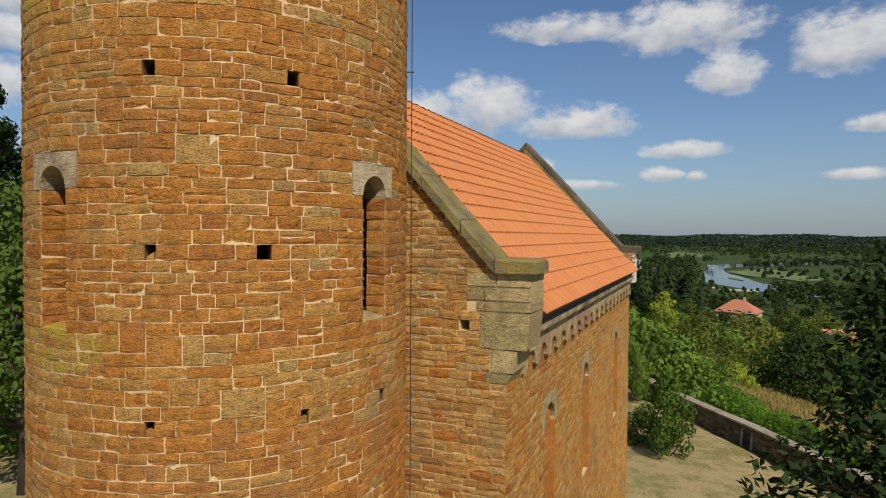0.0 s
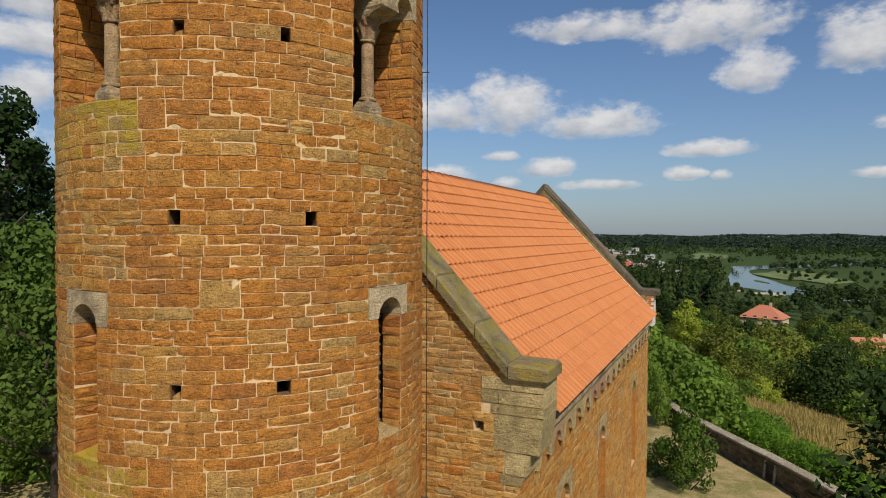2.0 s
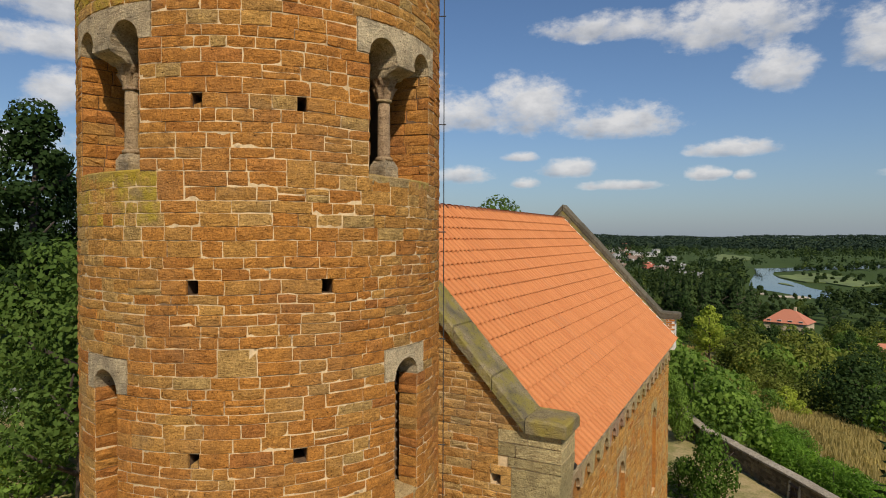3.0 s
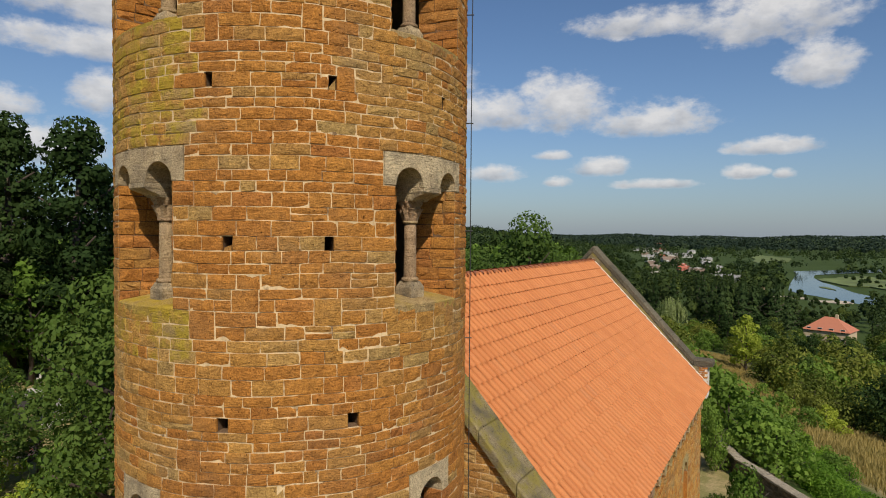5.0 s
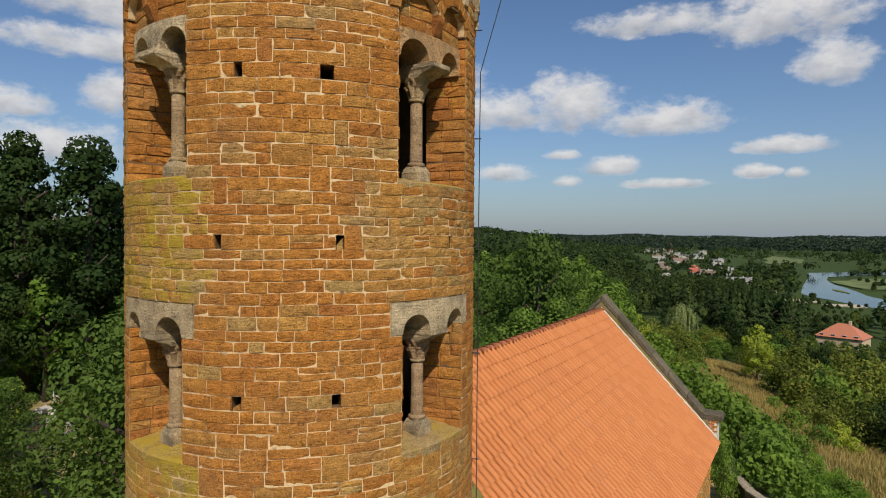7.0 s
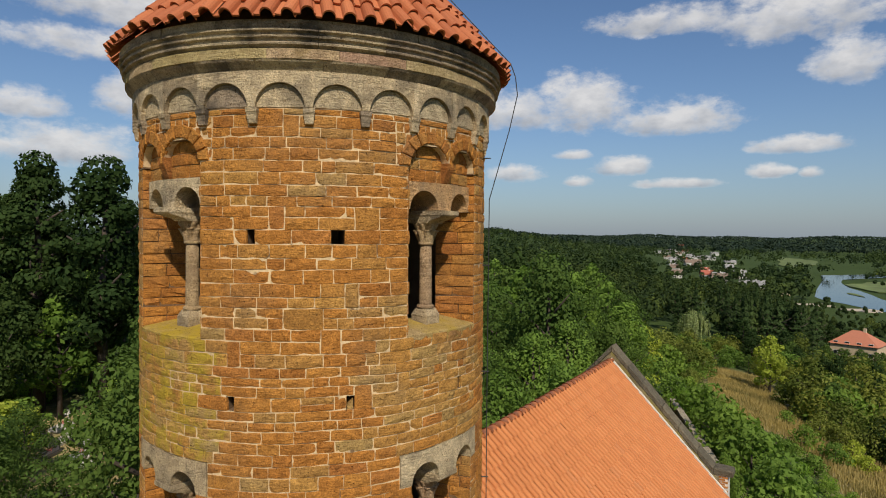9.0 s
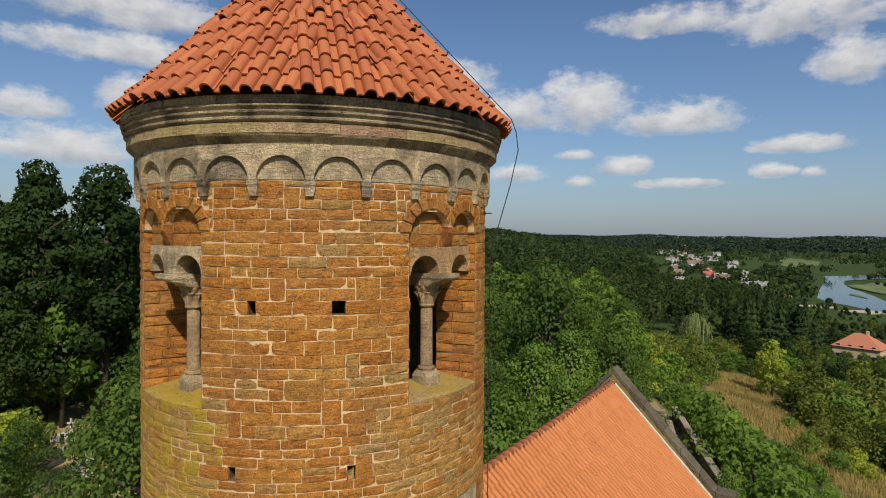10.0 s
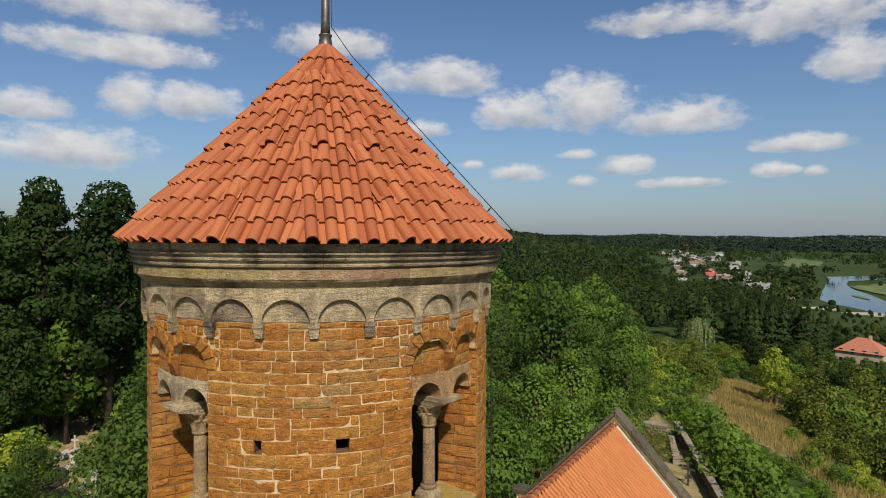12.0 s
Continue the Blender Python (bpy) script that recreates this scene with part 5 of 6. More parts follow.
def quad_mesh(name, quads, mats, slots=None):
    n = len(quads)
    me = bpy.data.meshes.new(name)
    me.vertices.add(4 * n)
    me.vertices.foreach_set("co", quads.reshape(-1).astype(np.float32))
    me.loops.add(4 * n)
    me.loops.foreach_set("vertex_index", np.arange(4 * n, dtype=np.int32))
    me.polygons.add(n)
    me.polygons.foreach_set("loop_start", np.arange(0, 4 * n, 4, dtype=np.int32))
    for m in mats if isinstance(mats, (list, tuple)) else [mats]:
        me.materials.append(m)
    if slots is not None:
        me.polygons.foreach_set("material_index", slots.astype(np.int32))
    me.update(calc_edges=True)
    return me


def lobe_points(lobes, n, hollow=0.72):
    """Points in the outer part of a heap of ellipsoid lobes, with their outward way."""
    vol = np.array([l[3] * l[4] * l[5] for l in lobes]) ** 0.7
    pick = nrng.choice(len(lobes), n, p=vol / vol.sum())
    L = np.array(lobes)[pick]
    d = nrng.normal(0, 1, (n, 3))
    d /= np.linalg.norm(d, axis=1)[:, None]
    rad = nrng.uniform(hollow ** 3, 1.05, n) ** (1 / 3)
    return L[:, :3] + d * L[:, 3:] * rad[:, None], d


def lump_crown(rad, low, high, count, seed, taper=0.75):
    r = random.Random(seed)
    lobes = [(0, 0, (low + high) / 2, rad * 0.62, rad * 0.62, (high - low) * 0.42)]
    for k in range(count):
        q = (k + 0.5) / count
        z = low + (high - low) * (0.12 + 0.8 * q)
        env = rad * math.sin(math.pi * min(1, 0.22 + 0.74 * q)) ** taper
        a = 2.4 * k + r.uniform(-0.4, 0.4)
        s = rad * r.uniform(0.26, 0.46)
        reach = max(0, env - s * 0.75)
        lobes.append((reach * math.cos(a), reach * math.sin(a), z, s, s, s * r.uniform(0.6, 0.95)))
    return lobes


def limb_mesh(height, low, rad, girth, seed, limbs=7):
    """A tapered, slightly bent trunk with limbs, as verts and faces."""
    r = random.Random(seed)
    soup = Soup()

    def tube(p, q, r0, r1, bend):
        p, q = Vector(p), Vector(q)
        mid = (p + q) / 2 + Vector((r.uniform(-bend, bend), r.uniform(-bend, bend), 0))
        rings = []
        for k, (c, rr) in enumerate(((p, r0), (mid, (r0 + r1) / 2), (q, r1))):
            way = (q - p).normalized()
            x = way.orthogonal().normalized()
            y = way.cross(x)
            rings.append([tuple(c + (x * math.cos(a) + y * math.sin(a)) * rr) for a in [math.pi * 2 * i / 6 for i in range(6)]])
        soup.add(*loft(rings), 0)

    top = (r.uniform(-0.3, 0.3), r.uniform(-0.3, 0.3), height * 0.86)
    tube((0, 0, -0.4), top, girth, girth * 0.25, girth)
    for k in range(limbs):
        a = 2.4 * k
        z = low + (height - low) * (0.05 + 0.6 * k / limbs)
        tube((0, 0, z - 0.3), (rad * 0.7 * math.cos(a), rad * 0.7 * math.sin(a), z + rad * 0.45), girth * 0.4, girth * 0.1, girth)
    return soup.v, soup.f


def make_tree(name, label, height, rad, low, leaf, n, size, seed, lobes=11, category="tree", kind="lump"):
    """A tree of trunk and crown, standing at the origin."""
    root = thing(name, label, category)
    if kind == "cone":
        q = nrng.uniform(0, 1, n) ** 1.4
        a = nrng.uniform(0, 2 * np.pi, n)
        tier = 0.72 + 0.28 * np.sin(q * 2 * np.pi * 9) + 0.12 * np.sin(a * 5 + q * 40)
        rr = rad * (1 - q) ** 0.85 * tier * nrng.uniform(0.55, 1.05, n)
        pts = np.stack([rr * np.cos(a), rr * np.sin(a), low + (height - low) * q - rr * 0.25], 1)
        nor = np.stack([np.cos(a), np.sin(a), np.full(n, 0.5)], 1)
    elif kind == "weep":
        strands = n // 14
        a = nrng.uniform(0, 2 * np.pi, strands)
        r0 = rad * nrng.uniform(0.2, 1.0, strands) ** 0.6
        top = height * (1 - 0.45 * (r0 / rad) ** 2) * nrng.uniform(0.85, 1.0, strands)
        drop = np.repeat(top * nrng.uniform(0.35, 0.8, strands), 14) * np.tile(np.linspace(0, 1, 14), strands)
        rr = np.repeat(r0, 14) + nrng.normal(0, 0.12, strands * 14)
        aa = np.repeat(a, 14)
        pts = np.stack([rr * np.cos(aa), rr * np.sin(aa), np.repeat(top, 14) - drop], 1)
        nor = np.stack([np.cos(aa), np.sin(aa), np.zeros_like(aa)], 1)
    else:
        pts, nor = lobe_points(lump_crown(rad, low, height, lobes, seed), n)
        pts[:, 2] = np.maximum(pts[:, 2], 0.05)
    crown = new("crown", quad_mesh("crown", leaf_quads(pts, nor, size), leaf))
    crown.parent = root
    v, f = limb_mesh(height, low, rad, 0.022 * height + 0.03, seed, 7 if height > 5 else 4)
    piece("trunk", v, f, bark, root, smooth=True)
    return root


def plant(proto, x, y, s=1.0, turn=None, sz=None, sink=0.1, **tags):
    ob = copy_thing(proto, Matrix.Identity(4))
    ob.location = (x, y, ground_z(x, y) - sink)
    ob.rotation_euler = (0, 0, random.uniform(0, 6.28) if turn is None else turn)
    ob.scale = (s, s, s if sz is None else sz)
    return tagged(ob, **tags)


PROTO = {
    "oak": make_tree("oak_tree", "tall dark green broadleaf tree", 24, 4.6, 5, leaf_dark, 7000, 0.5, 1, 16),
    "oak2": make_tree("oak_tree", "tall dark green broadleaf tree with a notched crown", 25, 4.2, 7, leaf_dark, 6500, 0.5, 2, 14),
    "ash": make_tree("ash_tree", "mid-green broadleaf tree with feathery foliage", 13, 3.9, 2.5, leaf_ash, 7500, 0.27, 3, 15),
    "ash2": make_tree("ash_tree", "mid-green broadleaf tree in full leaf", 12, 4.4, 2.0, leaf_ash, 6800, 0.3, 4, 13),
    "lime": make_tree("lime_tree", "dark green rounded broadleaf tree", 15, 4.4, 3.0, leaf_dark, 4500, 0.42, 5, 12),
    "maple": make_tree("maple_tree", "fresh green broadleaf tree", 14, 4.2, 2.5, leaf_maple, 6500, 0.34, 6, 12),
    "ash_far": make_tree("ash_tree", "mid-green broadleaf tree in the woods", 13, 3.9, 2.5, leaf_ash, 1500, 0.62, 3, 15),
    "lime_far": make_tree("lime_tree", "dark green broadleaf tree in the woods", 15, 4.4, 3.0, leaf_dark, 1500, 0.75, 5, 12),
    "maple_far": make_tree("maple_tree", "fresh green broadleaf tree in the woods", 14, 4.2, 2.5, leaf_maple, 1400, 0.75, 6, 12),
    "larch": make_tree("larch_tree", "slender dark green conical larch", 17, 3.3, 1.0, leaf_fir, 2400, 0.55, 7, kind="cone"),
    "willow": make_tree("willow_tree", "pale green weeping willow", 10.5, 4.6, 2.0, leaf_pale, 2800, 0.55, 8, kind="weep"),
    "yellow": make_tree("box_elder_tree", "yellow-green upright young tree", 10, 3.0, 0.8, leaf_yellow, 2600, 0.42, 9, 12),
    "dark": make_tree("crack_willow_tree", "broad dark green willow tree", 8.4, 5.8, 0.7, leaf_dark, 5200, 0.42, 10, 18),
    "shrub": make_tree("shrub", "leafy bright green shrub", 2.3, 1.7, 0.15, leaf_bright, 1500, 0.17, 11, 11, "shrub"),
    "shrub2": make_tree("shrub", "dense mid-green hillside shrub", 3.4, 2.4, 0.2, leaf_mid, 850, 0.38, 12, 11, "shrub"),
    "olive": make_tree("hawthorn_shrub", "olive green hawthorn with rusty berries", 4.6, 3.2, 0.3, leaf_olive, 1500, 0.36, 13, 13, "shrub"),
    "golden": make_tree("shrub", "yellowish shrub with small leaves", 3.0, 1.5, 0.2, leaf_yellow, 1300, 0.22, 14, 9, "shrub"),
    "lilac": make_tree("lilac_bush", "dark green many-stemmed bush on the lawn", 3.1, 1.65, 0.1, leaf_mid, 3200, 0.17, 15, 14, "bush"),
}
# tall dark trees beyond the graveyard
for k, x, y, s in (("oak", -54, 26.5, 1.09), ("oak2", -59.5, 23.0, 1.06), ("oak", -65, 19, 1.08), ("oak2", -70, 27, 1.02), ("oak", -62, 33, 0.95), ("oak2", -72, 14, 1.0), ("oak", -78, 20, 1.0),
                   ("lime", -49, 31, 1.05), ("lime", -55, 17.5, 0.95), ("oak", -84, 30, 1.0), ("lime", -66, 11, 1.1), ("oak2", -49, 40, 0.85), ("oak", -80, 8, 1.0)):
    plant(PROTO[k], x, y, s)
# lighter trees beside the tower
for k, x, y, s in (("ash", -18.5, 8.6, 1.0), ("ash2", -23.5, 13.5, 0.98), ("ash", -29, 17.5, 0.95), ("ash2", -15.5, 14.5, 0.95), ("ash", -37.5, 22, 1.0), ("ash2", -43, 27, 1.05), ("ash2", -34, 27, 0.95),
                   ("ash", -47, 12, 0.5), ("ash2", -40, 13.2, 0.5), ("ash", -35.5, 10.2, 0.42), ("ash2", -31.5, 11.8, 0.4), ("ash2", -52, 9, 0.9), ("ash", -27.5, 6.2, 0.72), ("ash2", -21.5, 20.5, 1.0), ("ash", -14, 22.5, 1.0), ("ash2", -57, 12.5, 1.0)):
    plant(PROTO[k], x, y, s)
for x, y, s in ((-31, 9.3, 1.0), (-33.5, 8.0, 1.15), (-46.5, 15.0, 1.7), (-44.0, 13.2, 1.4), (-25.5, 8.4, 0.8), (-30, 14.3, 0.8)):
    plant(PROTO["golden"], x, y, s)
for x, y, s in ((-27, 11.2, 1.0), (-36.5, 18.8, 1.0), (-24, 9.6, 0.9), (-20.5, 12, 1.0), (-45, 21, 1.0)):
    plant(PROTO["shrub2"], x, y, s)
# row of trees behind the nave
for k, x, y, s in (("ash2", -21, 47, 1.05), ("maple", -27, 43, 0.9), ("maple", -10, 53, 0.85), ("ash", -18, 55, 1.05), ("maple", -26, 54, 0.95), ("maple", -33, 50, 1.0),
                   ("ash", -13, 64, 0.9), ("maple", -20, 66, 1.0), ("ash2", -30, 63, 1.0), ("maple", -39, 60, 1.0), ("maple", -40, 46, 0.95), ("ash", -24, 36, 0.85), ("ash2", -31, 34, 0.9), ("maple", -46, 52, 1.0),
                   ("maple", -17, 36, 0.75), ("ash2", -38, 37, 0.95)):
    plant(PROTO[k], x, y, s)
for k, x, y, q in (("maple", -9, 24, 0.74), ("maple", -7.5, 30.5, 0.72), ("ash", -13, 29.5, 0.8), ("maple", -12, 36, 0.78), ("maple", -7, 38.5, 0.65), ("maple", -11.5, 42, 0.8), ("maple", -19, 28.5, 0.7), ("ash", -20, 23, 0.9), ("ash2", -9.5, 47.5, 0.85), ("maple", -15.5, 50, 0.85)):
    plant(PROTO[k], x, y, q)
plant(PROTO["ash2"], -14.6, 44.8, 1.25, sz=1.34)
plant(PROTO["yellow"], -12.5, 72, 0.75)
plant(PROTO["yellow"], -1.6, 121, 1.15)
for x, y, q in ((4, 199, 0.45), (25, 203, 0.4), (32, 158, 0.42), (36, 159, 0.4), (41, 160, 0.45)):
    plant(PROTO["ash_far"], x, y, q)
for x, y, q in ((8.5, 195, 0.3), (12.5, 193, 0.34), (17, 196, 0.3), (20.5, 194, 0.36), (7.5, 182, 0.46), (11, 184, 0.42), (15, 181, 0.48), (18.5, 184, 0.44)):
    plant(PROTO["ash_far"], x, y, q)
plant(PROTO["willow"], -26, 188, 1.0)
plant(PROTO["dark"], 18.2, 84, 1.08)
plant(PROTO["dark"], 27.0, 92, 0.85)
plant(PROTO["golden"], 9.8, 74.5, 1.15)
plant(PROTO["golden"], 11.0, 74.0, 0.8)
plant(PROTO["golden"], -12.6, 62, 2.6, sz=1.5)
plant(PROTO["lilac"], 4.6, 23.2, 0.86, sz=1.22)
plant(PROTO["lilac"], 3.3, 24.4, 0.6)
plant(PROTO["lilac"], 2.3, 33.2, 0.66, sz=1.15)
plant(PROTO["lilac"], 1.3, 36.3, 0.6, sz=1.2)
for x, y, s in ((4.4, 36.5, 1.0), (4.2, 39.2, 1.1), (5.6, 34.2, 0.9), (2.2, 43.5, 1.2), (-0.6, 49.5, 1.3), (0.6, 46.5, 1.2), (-3.2, 56.5, 1.3)):
    plant(PROTO["shrub2"], x, y, s)

for k, x, y, q in (("olive", 6.5, 87, 0.75), ("olive", 9.2, 85, 0.8), ("shrub2", 5.0, 75.5, 0.8), ("shrub2", 8.0, 72.5, 0.75), ("olive", 11.5, 86, 0.8), ("shrub2", 2.5, 91.5, 0.6)):
    plant(PROTO[k], x, y, q)

# shrubs on the slope below the wall
prng = random.Random(21)


WALL_LINE = [(20.0, 9.5), (16.0, 15.5), (11.1, 22.5), (8.1, 26.95), (6.4, 29.2), (5.3, 30.8), (3.75, 32.8), (2.55, 35.4), (0.1, 41.5), (-6.4, 58.5)]
for _ in range(620):
    along = prng.uniform(0, 1)
    x0, y0 = 14 - 24 * along, 20 + 46 * along
    s_off = prng.uniform(1.5, 3.6) if along < 0.5 else prng.uniform(1.6, 13)
    x, y = x0 + 0.893 * s_off, y0 + 0.449 * s_off
    if near_line(x, y, WALL_LINE) < 1.7 or wall_side(x, y) < 0.8 or near_line(x, y, DRY_LINE) < 6 or near_line(x, y, DRY_LINE2) < 6:
        continue
    if prng.random() < 0.27:
        plant(PROTO["shrub" if s_off < 8 or prng.random() < 0.5 else "shrub2"], x, y, prng.uniform(0.65, 1.15) * (0.75 if along < 0.5 else 0.5 if near_line(x, y, DRY_LINE) < 13 else 1))
for x, y, k, s in ((9, 92, "olive", 1.2), (14, 96, "olive", 1.1), (6, 101, "olive", 1.1), (19, 103, "olive", 1.2), (11, 108, "shrub2", 1.4), (3, 110, "olive", 1.15), (13, 84, "olive", 1.0), (20, 80, "shrub2", 1.3),
                   (24, 70, "olive", 1.0), (28, 62, "shrub2", 1.2), (8, 118, "shrub2", 1.5), (16, 118, "olive", 1.2), (24, 112, "shrub2", 1.5), (30, 100, "olive", 1.2),
                   (-11, 96, "olive", 0.6), (-13, 106, "shrub2", 0.8), (-13, 118, "olive", 1.0), (-14, 92, "shrub2", 1.5), (-7, 84, "shrub2", 0.6), (-9, 82, "shrub2", 0.7), (-13, 82, "shrub2", 1.0), (-16, 128, "shrub2", 1.4),
                   (-7, 74, "shrub2", 0.6), (-4, 70, "shrub2", 0.6), (-8, 66, "shrub2", 0.9), (2, 128, "olive", 1.3), (9, 130, "shrub2", 1.5), (18, 133, "olive", 1.3), (27, 128, "shrub2", 1.4), (36, 118, "olive", 1.3), (34, 80, "shrub2", 1.3), (40, 95, "olive", 1.3)):
    if near_line(x, y, DRY_LINE) > 5.5:
        plant(PROTO[k], x, y, s)

# thicket between the dry grass and the river
for _ in range(330):
    x, y = prng.uniform(-2, 75), prng.uniform(96, 205)
    if min(near_line(x, y, DRY_LINE), near_line(x, y, DRY_LINE2)) < 8.5 or x < 5 and y < 132 or math.hypot(x - 15.8, y - 213) < 10 or math.hypot(x - 34, y - 160) < 10 or x > y * 0.45 or prng.random() < 0.45:
        continue
    k = prng.choice(("shrub2", "shrub2", "olive", "ash_far", "lime_far") if not 0.03 < x / y < 0.12 or y < 140 else ("shrub2", "olive"))
    plant(PROTO[k], x, y, (prng.uniform(1.2, 1.9) if not (0.03 < x / y < 0.13 and y > 165) else 0.6) if k in ("shrub2", "olive") else prng.uniform(0.4, 0.58))

# woods: single trees where they are near, joined foliage farther off
HOUSES = [(15.8, 213), (34, 160)]
placed = []


def wood_ok(x, y):
    az_ = math.degrees(math.atan2(x, y))
    r = math.hypot(x, y)
    if near_line(x, y, DRY_LINE) < 8 or math.hypot(x + 25, y - 168) < 13:
        return False
    if any(math.hypot(x - a, y - b) < 8 for a, b in HOUSES):
        return False
    if wall_side(x, y) < 2 and r < 75 and -60 < az_ < 60:
        return False
    if -13.2 < az_ < -6.0 and 62 < r < 200:
        return False
    if -8 < az_ < 1 and r < 152:
        return False
    return not (x > -2 and r < 150)


tries = 0
while tries < 6000 and len(placed) < 150:
    tries += 1
    r = math.sqrt(prng.uniform(58 ** 2, 175 ** 2))
    a = radians(prng.uniform(-76, 2))
    x, y = r * math.sin(a), r * math.cos(a)
    if not wood_ok(x, y) or any((x - p) ** 2 + (y - q) ** 2 < 5.6 ** 2 for p, q in placed):
        continue
    placed.append((x, y))
    az_ = math.degrees(a)
    k = prng.choice(["lime_far", "maple_far", "ash_far", "maple_far", "ash_far", "lime_far"] if az_ < -14 else ["lime_far", "ash_far", "larch", "lime_far"])
    s = prng.uniform(0.8, 1.15) if az_ < -14 else prng.uniform(0.6, 0.85)
    plant(PROTO[k], x, y, s)
for x, y, s in ((-16, 205, 0.95), (-11, 198, 0.9), (-5, 208, 1.0), (0, 200, 0.9), (-20, 214, 1.0), (-8, 219, 1.0), (3, 214, 0.85), (-2, 226, 0.95), (-13, 232, 1.05), (7, 228, 0.75), (-24, 228, 1.0), (-30, 215, 1.0), (-34, 205, 0.95), (5, 190, 0.65), (-1, 186, 0.7)):
    plant(PROTO["larch"], x, y, s)


for _ in range(30):
    q = prng.uniform(0, 1)
    plant(PROTO["larch"], -11 + 13 * q + prng.uniform(-4, 4), 176 + 22 * q + prng.uniform(-9, 9), prng.uniform(1.1, 1.4), sz=prng.uniform(0.8, 1.05))
for k, x, y, q in (("ash_far", 4.5, 204, 0.5), ("ash_far", 30, 157, 0.5), ("lime_far", 34, 155, 0.42), ("ash_far", 40, 156, 0.5), ("dark", 27, 150, 0.7), ("ash_far", 24, 163, 0.55), ("lime_far", 9, 214, 0.6), ("larch", 27, 216, 0.6), ("ash_far", 46, 165, 0.6)):
    plant(PROTO[k], x, y, q)


for _ in range(40):
    r, a = prng.uniform(104, 176), radians(prng.uniform(-13, -6.5))
    plant(PROTO[prng.choice(["shrub2", "olive", "shrub2", "golden"])], r * math.sin(a), r * math.cos(a), prng.uniform(0.7, 1.3))
for _ in range(110):
    x, y = prng.uniform(-30, -1), prng.uniform(98, 190)
    if min(near_line(x, y, DRY_LINE), near_line(x, y, DRY_LINE2)) > 5 and math.hypot(x + 26, y - 188) > 9 and math.hypot(x + 25, y - 168) > 7:
        k = prng.choice(["shrub2", "olive", "shrub2", "olive", "ash_far"])
        plant(PROTO[k], x, y, prng.uniform(0.7, 1.4) if k != "ash_far" else prng.uniform(0.3, 0.5))
for _ in range(46):
    x, y = prng.uniform(-66, -38), prng.uniform(20, 40)
    if prng.random() < 0.5:
        x, y = prng.uniform(-70, -50), prng.uniform(4, 22)
    plant(PROTO[prng.choice(["shrub2", "shrub2", "shrub"])], x, y, prng.uniform(0.9, 1.5))


def joined_wood(name, spots, quads_each, size, mat, label):
    """Many far trees as one mesh; spots: rows of x, y, ground, height, radius."""
    spots = np.array(spots)
    n = len(spots)
    k = np.repeat(np.arange(n), quads_each)
    d = nrng.normal(0, 1, (n * quads_each, 3))
    d[:, 2] = np.abs(d[:, 2]) * 1.1 - 0.35
    d /= np.linalg.norm(d, axis=1)[:, None]
    lump = 0.78 + 0.34 * np.sin(np.arctan2(d[:, 1], d[:, 0]) * 3 + k) * np.cos(d[:, 2] * 4 + k * 1.7)
    # every third tree is a pointed conifer
    point = (k % 3 == 0) * np.clip(d[:, 2], 0, 1)
    d[:, :2] *= (1 - 0.75 * point)[:, None]
    h, rad = spots[k, 3] * (1 + 0.12 * (k % 3 == 0)), spots[k, 4]
    pts = np.stack([spots[k, 0] + d[:, 0] * rad * lump, spots[k, 1] + d[:, 1] * rad * lump, spots[k, 2] + h * 0.55 + d[:, 2] * h * 0.45 * lump], 1)
    q = leaf_quads(pts, d, size, 0.8, 0.22)
    ob = new(name, quad_mesh(name, q, mat))
    tone = ob.data.attributes.new("tone", "FLOAT", "POINT")
    tone.data.foreach_set("value", np.repeat(nrng.uniform(0.05, 1.0, n)[k], 4).astype(np.float32))
    return tagged(ob, label, "woodland", kind="stuff")


RIVER_LEFT = [(170, 930), (56, 772), (5, 712), (6.5, 640), (5, 580), (3, 510), (2.5, 448), (8, 424), (17, 411), (27, 388), (42, 362), (110, 325), (190, 290)]
RIVER_RIGHT = [(180, 860), (50, 698), (22, 650), (20, 612), (20.5, 590), (24, 545), (30, 515), (35, 480), (38, 452), (50, 412), (75, 388), (140, 355), (210, 318)]
RIVER_MID = [((a[0] + b[0]) / 2, (a[1] + b[1]) / 2) for a, b in zip(RIVER_LEFT, RIVER_RIGHT)]


def valley_open(x, y):
    """Meadows, river and village stay free of woods."""
    if near_line(x, y, RIVER_LEFT) < 3.5 or near_line(x, y, RIVER_MID) < 17 or near_line(x, y, RIVER_RIGHT) < 7:
        return True
    az_ = math.degrees(math.atan2(x, y))
    r = math.hypot(x, y)
    if az_ > 0.0 and 385 < r < 800 and noise.noise((x * 0.012, y * 0.012, 3.1)) < -0.15:
        return True
    if -13.5 < az_ < -2.2 and 440 < r < 1750:
        return noise.noise((x * 0.02, y * 0.02, 5.0)) < -0.05
    if -3.5 < az_ < 3 and 820 < r < 1500:
        return noise.noise((x * 0.006, y * 0.004, 8.0)) < 0.0
    return False


